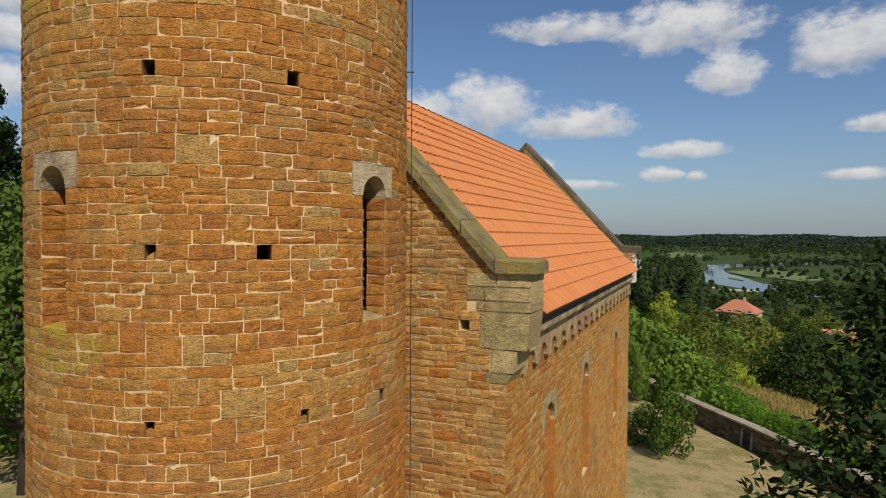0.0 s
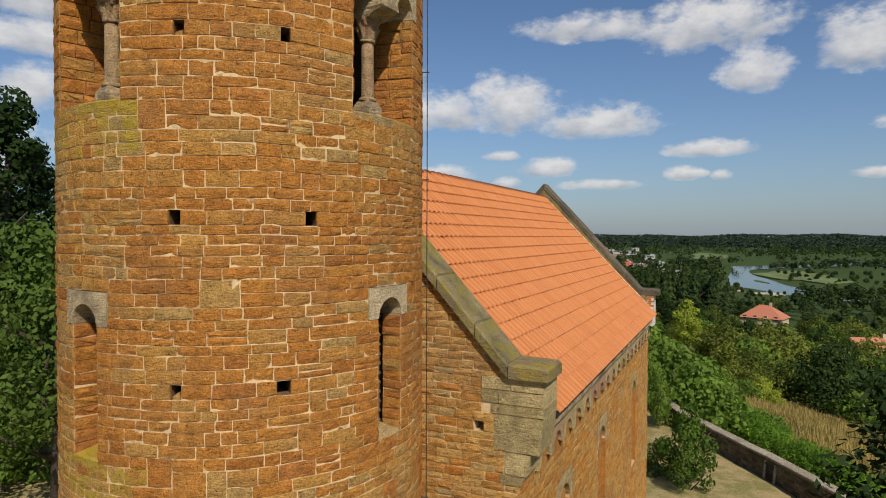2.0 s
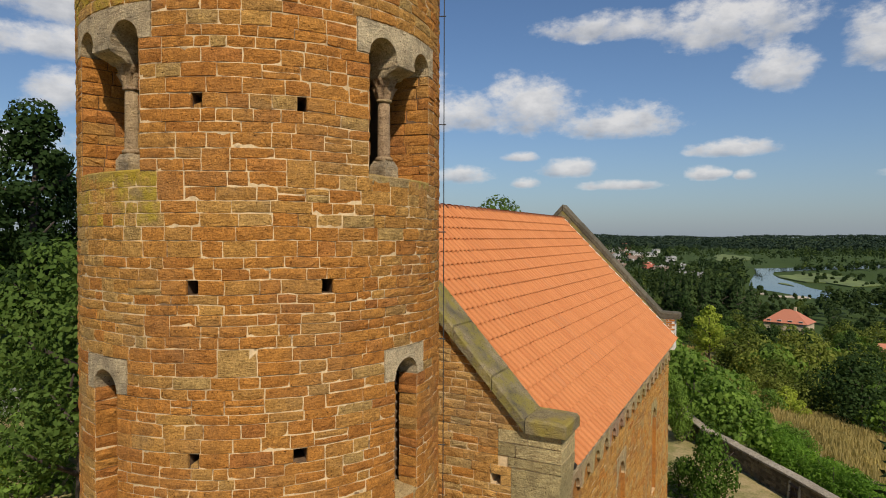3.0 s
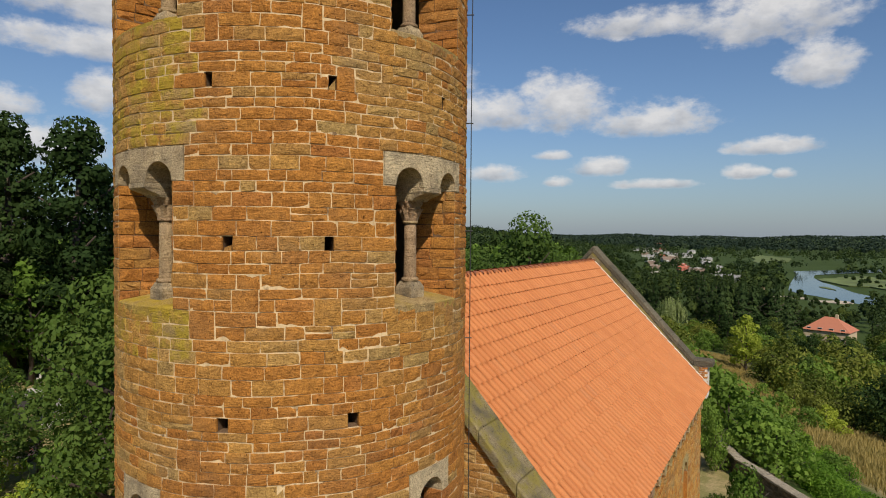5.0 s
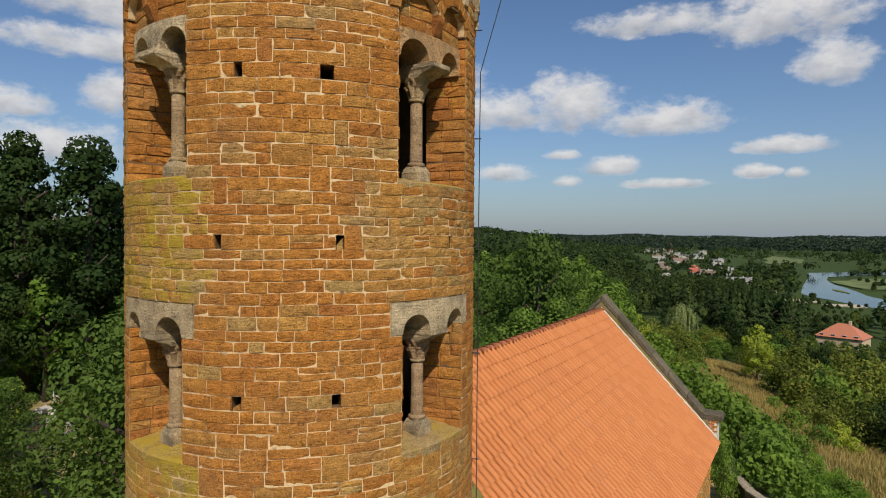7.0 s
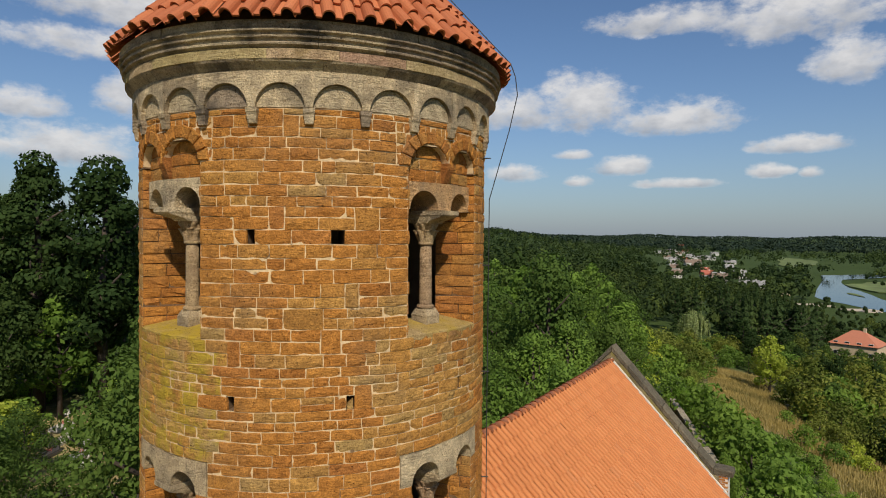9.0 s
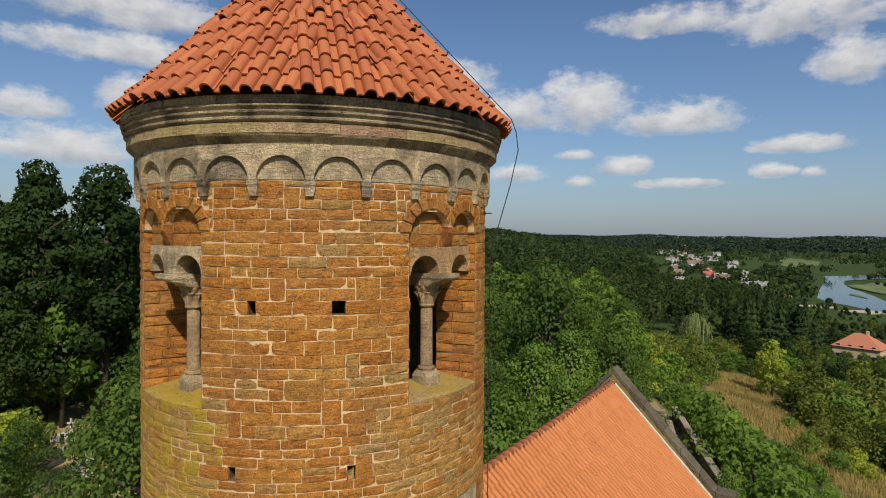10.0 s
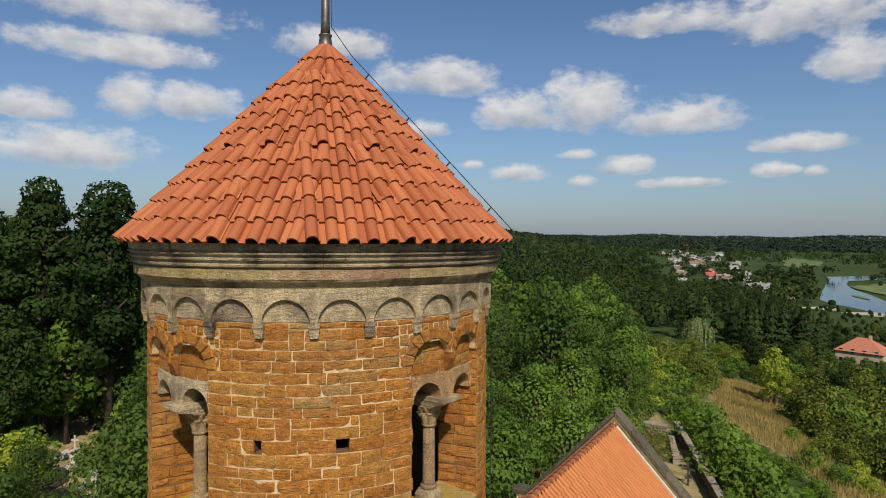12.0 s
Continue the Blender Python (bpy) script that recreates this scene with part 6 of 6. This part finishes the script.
spots = []
while len(spots) < 1500:
    r = math.sqrt(prng.uniform(150 ** 2, 400 ** 2))
    az_ = prng.uniform(-80, 22)
    a = radians(az_)
    x, y = r * math.sin(a), r * math.cos(a)
    if not wood_ok(x, y) or valley_open(x, y) or (x > -2 and r < 185) or (0.02 < x / y < 0.13 and 165 < y < 212):
        continue
    h = prng.uniform(12, 18) if az_ < -14 else prng.uniform(9, 14)
    if az_ > -1.5:
        h = prng.uniform(3.5, 6.5) if r < 290 else prng.uniform(1.4, 2.6)
        if az_ > 5.8 and r > 250:
            h = prng.uniform(8, 12)
    spots.append((x, y, ground_z(x, y), h, h * prng.uniform(0.26, 0.36)))
joined_wood("woodland", spots, 150, 1.05, leaf_far, "dense dark green mixed woodland on the slope")
spots = []
while len(spots) < 3600:
    r = 400 * (1500 / 400) ** prng.random()
    az_ = prng.uniform(-80, 24)
    x, y = r * math.sin(radians(az_)), r * math.cos(radians(az_))
    if valley_open(x, y):
        continue
    h = prng.uniform(12, 19) if az_ < -14 or r > 900 else prng.uniform(2, 4) if az_ > 0.5 and r < 640 else prng.uniform(7, 13)
    spots.append((x, y, ground_z(x, y), h, h * prng.uniform(0.32, 0.5)))
joined_wood("far_woodland", spots, 44, 2.3, leaf_far, "far dark woodland in the valley")
spots = []
while len(spots) < 9000:
    r = 1400 * (4500 / 1400) ** prng.random()
    az_ = prng.uniform(-85, 28)
    x, y = r * math.sin(radians(az_)), r * math.cos(radians(az_))
    if r < 1800 and valley_open(x, y):
        continue
    h = prng.uniform(15, 19)
    spots.append((x, y, ground_z(x, y), h, h * prng.uniform(0.8, 1.3)))
joined_wood("horizon_woodland", spots, 14, 6.5, leaf_hazy, "forest along the horizon, coloured with blue distance haze")

# tall dry grass on the slope
pts = []
while len(pts) < 34000:
    x, y = prng.uniform(-18, 42), prng.uniform(28, 140)
    d = min(near_line(x, y, DRY_LINE), near_line(x, y, DRY_LINE2))
    if d < 6 and prng.random() < 1.2 - d / 8 and wall_side(x, y) > 0.6:
        pts.append((x, y, ground_z(x, y)))
P = np.array(pts)
hgt = nrng.uniform(0.45, 1.0, len(P))
lean = nrng.normal(0, 0.16, (len(P), 2))
ang = nrng.uniform(0, 6.28, len(P))
wid = 0.035
side = np.stack([np.cos(ang), np.sin(ang), np.zeros_like(ang)], 1) * wid
top = P + np.stack([lean[:, 0], lean[:, 1], hgt], 1)
low = P - np.array([0, 0, 0.08])
blades = np.stack([low - side, low + side, top + side * 0.7, top - side * 0.7], 1)
tagged(new("dry_grass", quad_mesh("dry_grass", blades, grass_dry)), "tall dry golden grass on the slope", "grass", kind="stuff")

# walnut tree close by the south wall
def walnut():
    root = thing("walnut_tree", "walnut tree in shade-darkened colour with large leaves and green fruit", "tree")
    lobes = [(10.4, 2.6, 6.3, 2.4, 2.3, 2.4), (9.25, 2.9, 8.9, 0.95, 0.9, 0.9), (9.05, 2.3, 7.9, 1.25, 1.1, 1.2), (8.45, 1.6, 6.5, 1.35, 1.1, 1.3), (9.1, 1.2, 4.9, 1.7, 1.4, 1.6), (10.3, 3.1, 8.3, 1.6, 1.5, 1.5), (11.6, 2.8, 7.2, 1.6, 1.6, 1.6)]
    lobes = [(l[0] - 0.5, l[1] - 0.16) + l[2:] for l in lobes] + [(8.05, 1.2, 5.7, 0.8, 0.7, 0.7)]
    p, d = lobe_points(lobes, 15000, 0.55)
    crown = new("crown", quad_mesh("crown", leaf_quads(p, d * 0.4 + np.array([0, 0, 0.6]), 0.17, 0.45, 0.6), leaf_walnut))
    crown.parent = root
    soup = Soup()
    for a, b, r0, r1 in (((10.6, 2.7, ground_z(10.6, 2.7) - 0.3), (10.5, 2.7, 5.0), 0.2, 0.12), ((10.5, 2.7, 4.0), (9.2, 2.3, 7.2), 0.1, 0.03), ((10.5, 2.7, 4.6), (10.6, 3.2, 8.4), 0.1, 0.03), ((10.5, 2.7, 3.2), (8.3, 1.9, 5.4), 0.09, 0.03), ((10.5, 2.7, 4.4), (12.0, 3.0, 7.4), 0.09, 0.03)):
        A, B = Vector(a) - Vector((0.6, 0.2, 0)), Vector(b) - Vector((0.6, 0.2, 0))
        way = (B - A).normalized()
        x = way.orthogonal().normalized()
        y = way.cross(x)
        soup.add(*loft([[tuple(c + (x * math.cos(t) + y * math.sin(t)) * r) for t in [math.pi * 2 * i / 8 for i in range(8)]] for c, r in ((A, r0), ((A + B) / 2 + x * 0.12, (r0 + r1) / 2), (B, r1))]), 0)
    piece("trunk", soup.v, soup.f, bark, root, smooth=True)
    for k in range(0, 15000, 640):
        c = p[k] + np.array([0, 0, -0.06])
        rings = [circle(c[0], c[1], c[2] + 0.026 * math.sin(f), 0.026 * math.cos(f), 8) for f in (-1.5, -0.9, -0.3, 0.3, 0.9, 1.5)]
        piece("fruit", *loft(rings), fruit_mat, root, smooth=True)


walnut()
for o in list(PROTO.values()):
    for c in list(o.children):
        bpy.data.objects.remove(c)
    bpy.data.objects.remove(o)

# ---- water, wall, graves, houses ----
m, nt, bsdf = node_mat("river_water")
bsdf.inputs["Base Color"].default_value = (0.02, 0.028, 0.03, 1)
bsdf.inputs["Roughness"].default_value = 0.06
bump_of(nt, bsdf, noise_of(nt, 0.35, 4, 0.6), 0.08, 0.4)
water_mat = m
verts, faces = [], []
for i, ((ax, ay), (bx, by)) in enumerate(zip(RIVER_LEFT, RIVER_RIGHT)):
    verts += [(ax, ay, -20.6), (bx, by, -20.6)]
    if i:
        faces.append((2 * i - 2, 2 * i - 1, 2 * i + 1, 2 * i))
tagged(piece("river", verts, faces, water_mat), "calm grey-blue river between green banks", "river", kind="structure")
sand = plain_mat("pale_river_sand", (0.5, 0.42, 0.31), 0.95, 0, 0.2, 0.2)


def flat_patch(name, cx, cy, rx, ry, z, mat, label, category, turn=0.0):
    ring = []
    for k in range(28):
        a = 2 * math.pi * k / 28
        q = 1 + 0.18 * math.sin(3 * a + cx) + 0.1 * math.sin(7 * a)
        x, y = rx * q * math.cos(a), ry * q * math.sin(a)
        ring.append((cx + x * math.cos(turn) - y * math.sin(turn), cy + x * math.sin(turn) + y * math.cos(turn), z))
    return tagged(piece(name, *prism([(a, b, c - 0.6) for a, b, c in ring], ring), mat), label, category, kind="structure")


meadow_mat = plain_mat("river_meadow", (0.13, 0.17, 0.045), 0.95, 0, 0.3, 0.05)
flat_patch("sand_bank", 4, 391, 9, 7, -20.3, sand, "pale sand bank by the river", "sand")
flat_patch("sand_bank", 24, 376, 9, 7, -20.3, sand, "pale sand bank by the river", "sand", 0.3)
flat_patch("river_island", 25, 480, 2.2, 14, -20.35, meadow_mat, "green reedy islet in the river", "islet", 0.25)
flat_patch("meadow", 55, 560, 26, 75, -20.2, meadow_mat, "green riverside meadow", "meadow", 0.1)
flat_patch("meadow", -30, 1080, 26, 190, -20.1, meadow_mat, "light green field beyond the river", "meadow", 0.06)

wall_mat = stone_mat("rubble_wall_stone", [(0.0, (0.1, 0.08, 0.055)), (0.5, (0.18, 0.145, 0.1)), (1.0, (0.26, 0.21, 0.14))], stain=(0.07, 0.07, 0.04), stain_amount=0.6)
cap_mat = stone_mat("boundary_coping", [(0.0, (0.3, 0.26, 0.2)), (1.0, (0.38, 0.33, 0.26))], stain=(0.17, 0.15, 0.11), stain_amount=0.6)
bwall = thing("boundary_wall", "low rubble stone wall with pale coping slabs", "stone wall")
rubble = Soup()
for i, ((ax, ay), (bx, by)) in enumerate(zip(WALL_LINE[:-1], WALL_LINE[1:])):
    L = math.hypot(bx - ax, by - ay)
    ux, uy = (bx - ax) / L, (by - ay) / L
    nx, ny = uy, -ux
    top_z = 0.34
    core = [(ax + nx * 0.2, ay + ny * 0.2), (bx + nx * 0.2, by + ny * 0.2), (bx - nx * 0.2, by - ny * 0.2), (ax - nx * 0.2, ay - ny * 0.2)]
    piece("wall_core", *prism([(x, y, -2.6) for x, y in core], [(x, y, top_z) for x, y in core]), wall_mat, bwall)
    for s in (1, -1):
        zs_ = courses(prng, [-1.6, top_z], 0.14, 0.22)
        for za, zb in zip(zs_[:-1], zs_[1:]):
            for u0, u1 in split_run(prng, 0, L, 0.2, 0.5):
                rubble.add(*stone(lambda u, v, d: (ax + ux * u + s * nx * (0.215 + d), ay + uy * u + s * ny * (0.215 + d), v), u0, u1, za, zb, prng, step=0.6, rough=2.5), 0)
    for u0, u1 in split_run(prng, 0, L, 0.7, 1.3):
        z0 = top_z + prng.uniform(0.0, 0.02)
        q = [(ax + ux * u + nx * w, ay + uy * u + ny * w) for u, w in ((u0 + 0.01, 0.29), (u1 - 0.01, 0.29), (u1 - 0.01, -0.29), (u0 + 0.01, -0.29))]
        q2 = [(ax + ux * u + nx * w, ay + uy * u + ny * w) for u, w in ((u0 + 0.02, 0.26), (u1 - 0.02, 0.26), (u1 - 0.02, -0.26), (u0 + 0.02, -0.26))]
        piece("coping_slab", *loft([[(x, y, z0) for x, y in q], [(x, y, z0 + 0.09) for x, y in q], [(x, y, z0 + 0.115) for x, y in q2]]), cap_mat, bwall)
rubble.make("rubble_stones", [wall_mat], bwall, "joined rubble stones")

# remains of a rubble wall overgrown with ivy in the corner of the churchyard
ruin = thing("ruined_wall", "low overgrown remains of a rubble stone wall", "ruin")
for (ax, ay), (bx, by), top_z in (((-9.6, 56.4), (-6.6, 56.6), 0.5), ((-6.3, 55.2), (-4.5, 49.0), 0.1), ((-9.5, 56.0), (-8.6, 48.5), -0.1)):
    L = math.hypot(bx - ax, by - ay)
    ux, uy = (bx - ax) / L, (by - ay) / L
    heap = Soup()
    zs_ = courses(prng, [-1.4, top_z], 0.16, 0.26)
    for za, zb in zip(zs_[:-1], zs_[1:]):
        for u0, u1 in split_run(prng, 0, L, 0.22, 0.55):
            if zb < top_z - 0.4 or prng.random() < 0.7:
                rings = []
                for z, w in ((za + 0.01, 0.26), ((za + zb) / 2, 0.31), (zb - 0.01, 0.25)):
                    rings.append([(ax + ux * u - uy * q, ay + uy * u + ux * q, z + prng.uniform(-0.02, 0.02)) for u, q in ((u0 + 0.02, -w), (u1 - 0.02, -w), (u1 - 0.02, w), (u0 + 0.02, w))])
                heap.add(*loft(rings), 0)
    heap.make("rubble_stones", [cap_mat], ruin, "pale weathered rubble stones")
ivy_p, ivy_d = lobe_points([(-6.6, 52.5, -0.2, 1.3, 1.9, 0.8), (-7.6, 54.8, 0.0, 1.3, 1.0, 0.7), (-5.6, 50.3, -0.4, 0.9, 1.4, 0.6), (-8.6, 52.0, -0.5, 0.9, 2.0, 0.5)], 3200, 0.6)
ivy = new("ivy", quad_mesh("ivy", leaf_quads(ivy_p, ivy_d, 0.16), leaf_olive))
ivy.parent = ruin
tagged(ivy, "dense olive green ivy")

# iron grille leaning on a stone post by the wall
grille = thing("grille_panel", "rusty iron grille in a pale frame leaning on the wall", "grille")
rust = plain_mat("rusty_iron", (0.14, 0.1, 0.08), 0.8, 0.4)
pale_wood = plain_mat("bleached_wood", (0.4, 0.35, 0.28), 0.85)
gx, gy = 8.02, 26.45
ux, uy = -0.55, 0.83
for u0, u1, z0, z1, mat, nm in [(-0.42, -0.3, -0.7, 0.2, pale_wood, "frame_post"), (0.3, 0.42, -0.7, 0.2, pale_wood, "frame_post")] + [(-0.3 + 0.12 * k, -0.28 + 0.12 * k, -0.66, 0.14, rust, "bar") for k in range(1, 5)] + [(-0.3, 0.3, z, z + 0.03, rust, "cross_bar") for z in (-0.62, -0.3, 0.08)]:
    q = [(gx + ux * u - 0.83 * w, gy + uy * u - 0.55 * w) for u, w in ((u0, 0), (u1, 0), (u1, 0.06), (u0, 0.06))]
    piece(nm, *prism([(x + 0.06, y + 0.04, z0) for x, y in q], [(x + 0.14, y + 0.1, z1) for x, y in q]), mat, grille)

granite = plain_mat("polished_grave_stone", (0.3, 0.29, 0.28), 0.35, 0, 0.2, 12)
pale_stone = plain_mat("pale_grave_stone", (0.55, 0.52, 0.47), 0.7, 0, 0.2, 12)
dark_granite = plain_mat("dark_grave_granite", (0.07, 0.065, 0.065), 0.2, 0, 0.3, 20)
flowers = plain_mat("grave_flowers", (0.5, 0.12, 0.1), 0.8, 0, 0.5, 16)


def grave(x, y, turn, mat, cross, lab):
    g = thing("grave", lab, "grave", (x, y, ground_z(x, y)), "graves in the churchyard")
    g.rotation_euler = (0, 0, turn)
    piece("kerb", *loft([square(0, 0, -0.1, 0.55, 0, 1.05), square(0, 0, 0.22, 0.55, 0, 1.05), square(0, 0, 0.24, 0.52, 0, 1.02)]), mat, g)
    piece("slab", *loft([square(0, 0, 0.242, 0.47, 0, 0.95), square(0, 0, 0.32, 0.47, 0, 0.95), square(0, 0, 0.34, 0.44, 0, 0.92)]), mat, g)
    if cross:
        piece("cross", *prism([(a, 0.9, b) for a, b in ((-0.07, 0.25), (0.07, 0.25), (0.07, 0.95), (0.36, 0.95), (0.36, 1.08), (0.07, 1.08), (0.07, 1.45), (-0.07, 1.45), (-0.07, 1.08), (-0.36, 1.08), (-0.36, 0.95), (-0.07, 0.95))],
                                [(a, 1.02, b) for a, b in ((-0.07, 0.25), (0.07, 0.25), (0.07, 0.95), (0.36, 0.95), (0.36, 1.08), (0.07, 1.08), (0.07, 1.45), (-0.07, 1.45), (-0.07, 1.08), (-0.36, 1.08), (-0.36, 0.95), (-0.07, 0.95))]), mat, g, "stone cross")
    else:
        piece("headstone", *prism([(a, 0.86, b) for a, b in ((-0.42, 0.25), (0.42, 0.25), (0.42, 0.95), (0.2, 1.12), (-0.2, 1.12), (-0.42, 0.95))], [(a, 1.02, b) for a, b in ((-0.42, 0.25), (0.42, 0.25), (0.42, 0.95), (0.2, 1.12), (-0.2, 1.12), (-0.42, 0.95))]), mat, g)
    v, d = lobe_points([(0.0, 0.35, 0.45, 0.25, 0.2, 0.14)], 60)
    f = new("flower_bunch", quad_mesh("flower_bunch", leaf_quads(v, d, 0.09), flowers))
    f.parent = g


for x, y, t, mat, cr, lab in ((-41, 17.5, 0.5, pale_stone, True, "pale stone grave with a cross"), (-43.2, 18.5, 0.5, granite, False, "grey granite grave with a headstone"), (-45.5, 17.2, 0.5, dark_granite, False, "dark granite grave with a headstone"),
                           (-39, 20.5, 0.5, granite, True, "grey granite grave with a cross"), (-48, 19.5, 0.5, pale_stone, False, "pale stone grave with a headstone"), (-50, 18.0, 0.5, granite, False, "grey granite grave with flowers"),
                           (-28.5, 13.0, 0.6, granite, False, "grey granite grave under trees"), (-31.5, 15.5, 0.6, pale_stone, True, "pale stone grave with a cross"), (-35, 12.8, 0.55, dark_granite, False, "dark granite grave on bare ground"), (-52, 21.5, 0.5, pale_stone, True, "pale stone grave with a cross")):
    grave(x, y, t, mat, cr, lab)
timber = plain_mat("dark_timber", (0.06, 0.045, 0.035), 0.85)
wc = thing("wooden_cross", "small dark wooden cross on sandy ground", "cross", (-2.8, 45.0, ground_z(-2.8, 45.0)))
piece("post", *box(-0.07, 0.07, -0.06, 0.06, -0.2, 1.9), timber, wc)
piece("arm", *box(-0.5, 0.5, -0.065, 0.055, 1.25, 1.38), timber, wc)

roof_red = tile_mat("house_roof_tile", [(0.0, (0.42, 0.15, 0.085)), (1.0, (0.5, 0.2, 0.12))], (0.36, 0.15, 0.1))
roof_far_grey = plain_mat("grey_roof_sheet", (0.28, 0.27, 0.26), 0.7, 0, 0.2, 0.4)
roof_far_red = plain_mat("red_roof_sheet", (0.36, 0.1, 0.06), 0.8, 0, 0.2, 0.4)
roof_far_brown = plain_mat("brown_roof_sheet", (0.2, 0.14, 0.1), 0.8, 0, 0.2, 0.4)
plaster = plain_mat("cream_plaster", (0.52, 0.4, 0.26), 0.9, 0, 0.1, 1.2)
plaster_white = plain_mat("white_plaster", (0.6, 0.57, 0.52), 0.9, 0, 0.1, 1.2)
m, nt, bsdf = node_mat("dark_window_glass")
bsdf.inputs["Base Color"].default_value, bsdf.inputs["Roughness"].default_value = (0.02, 0.022, 0.026, 1), 0.08
pane_mat = m


def house(x, y, turn, w, d, h, rise, roof, wall, lab, hip=True, wins=4, z=None):
    g = thing("house", lab, "house", (x, y, (ground_z(x, y) if z is None else z) - 0.2))
    g.rotation_euler = (0, 0, turn)
    piece("wall", *box(-w / 2, w / 2, -d / 2, d / 2, -1.5, h), wall, g)
    e, k = 0.5, (d / 2 if hip else 0)
    rv = [(-w / 2 - e, -d / 2 - e, h - 0.25), (w / 2 + e, -d / 2 - e, h - 0.25), (w / 2 + e, d / 2 + e, h - 0.25), (-w / 2 - e, d / 2 + e, h - 0.25), (-w / 2 - (0 if hip else e) + k, 0, h + rise), (w / 2 + (0 if hip else e) - k, 0, h + rise)]
    rf = [(0, 1, 5, 4), (2, 3, 4, 5), (1, 2, 5), (3, 0, 4), (3, 2, 1, 0)]
    r = piece("roof", rv, rf, roof, g)
    piece("chimney", *box(w * 0.12, w * 0.12 + 0.7, -0.4, 0.4, h + rise * 0.5, h + rise + 0.8), wall, r)
    for i in range(wins):
        xc = -w / 2 + w * (i + 0.5) / wins
        for zz in ([0.9] if h < 4.2 else [0.9, 3.7]):
            for s in (-1, 1):
                wn = piece("window", *box(xc - 0.6, xc + 0.6, s * d / 2 - 0.06, s * d / 2 + 0.06, zz, zz + 1.3), plaster_white, g)
                piece("pane", *box(xc - 0.5, xc + 0.5, s * d / 2 - 0.08, s * d / 2 + 0.08, zz + 0.1, zz + 1.2), pane_mat, wn)
    return g


house(15.8, 213, -0.3, 12, 9, 4.4, 3.6, roof_red, plaster, "cream two-storey house with a hipped orange roof", True, 4)
house(36, 160, 0.35, 11, 8, 3.0, 3.6, roof_red, plaster, "long low house with a red tiled roof", False, 5)
vill = [(-104.5, 571, 0.3, 9, 8, 4.5, 4.5, 2, 1), (-278, 1290, 0.2, 26, 10, 4, 3, 0, 1), (-289, 1450, 0.5, 30, 12, 5, 3, 0, 1), (-316, 1728, 0.1, 22, 14, 9, 5, 1, 0), (-140, 883, 0.4, 12, 9, 4, 4, 2, 1), (-151, 1061, 0.1, 24, 10, 4, 2.5, 0, 1), (-96, 665, 0.6, 9, 8, 3.6, 4, 1, 1), (-70.6, 572, 0.2, 11, 8, 4, 4.2, 0, 1), (-103, 922, 0.4, 16, 9, 4, 3, 0, 1),
        (-59, 626, 0.9, 9, 8, 4, 4, 2, 1), (-37.4, 496, 0.15, 19, 10, 4, 3.2, 0, 1), (-16, 448, 0.2, 9.5, 8, 3, 4.0, 1, 0), (-43.8, 451, 0.3, 7, 5, 3, 1.5, 0, 1), (-23.7, 432, 0.1, 7, 6, 3, 2.4, 2, 0), (-120, 760, 0.4, 10, 8, 4, 4, 2, 1), (-170, 960, 0.5, 11, 9, 4, 4, 1, 1), (-190, 1120, 0.3, 12, 9, 4, 4, 0, 1), (-205, 1010, 0.2, 11, 8, 4, 4, 2, 1),
        (-160, 820, 0.7, 10, 8, 4, 4, 0, 1), (-230, 1230, 0.2, 13, 9, 4, 4, 2, 1), (-250, 1400, 0.4, 14, 10, 5, 4, 1, 1), (-130, 690, 0.1, 10, 8, 4, 4.2, 2, 1), (-85, 760, 0.5, 10, 8, 4, 4, 0, 0), (-180, 1330, 0.5, 16, 10, 5, 3, 0, 1),
        (-83, 593, 0.5, 12, 9, 4, 4.5, 1, 1), (-66, 545, 0.1, 13, 9, 4, 4.8, 2, 1), (-58, 612, 0.3, 11, 9, 4.5, 4.5, 0, 1), (-184, 966, 0.3, 18, 10, 4, 3, 0, 1), (-161, 1080, 0.1, 34, 12, 5, 2.5, 0, 1), (-141, 839, 0.5, 14, 10, 4.5, 4.5, 2, 1), (-273, 1330, 0.3, 26, 12, 5, 4, 0, 1)]
for x, y, t, w, d, h, rise, rk, wk in vill:
    w, d, h, rise = w * 0.9, d * 0.9, h * 0.9, rise * 0.9
    house(x, y, t, w, d, h, rise, (roof_far_grey, roof_far_red, roof_far_brown)[rk], (plaster, plaster_white)[wk], ("village house with a grey roof", "village house with a red roof", "village house with a brown gabled roof")[rk], False, 2)

# ---- pieces of the walls, last ----
for (v, f), slot in near_stones:
    piece("stone_block", v, f, STONE_MATS[slot], tower_wall)
tower_stones.make("wall_masonry", STONE_MATS, tower_wall, "joined sandstone blocks")
jambs.make("jamb_masonry", STONE_MATS, tower_wall, "reddish blocks lining the windows")
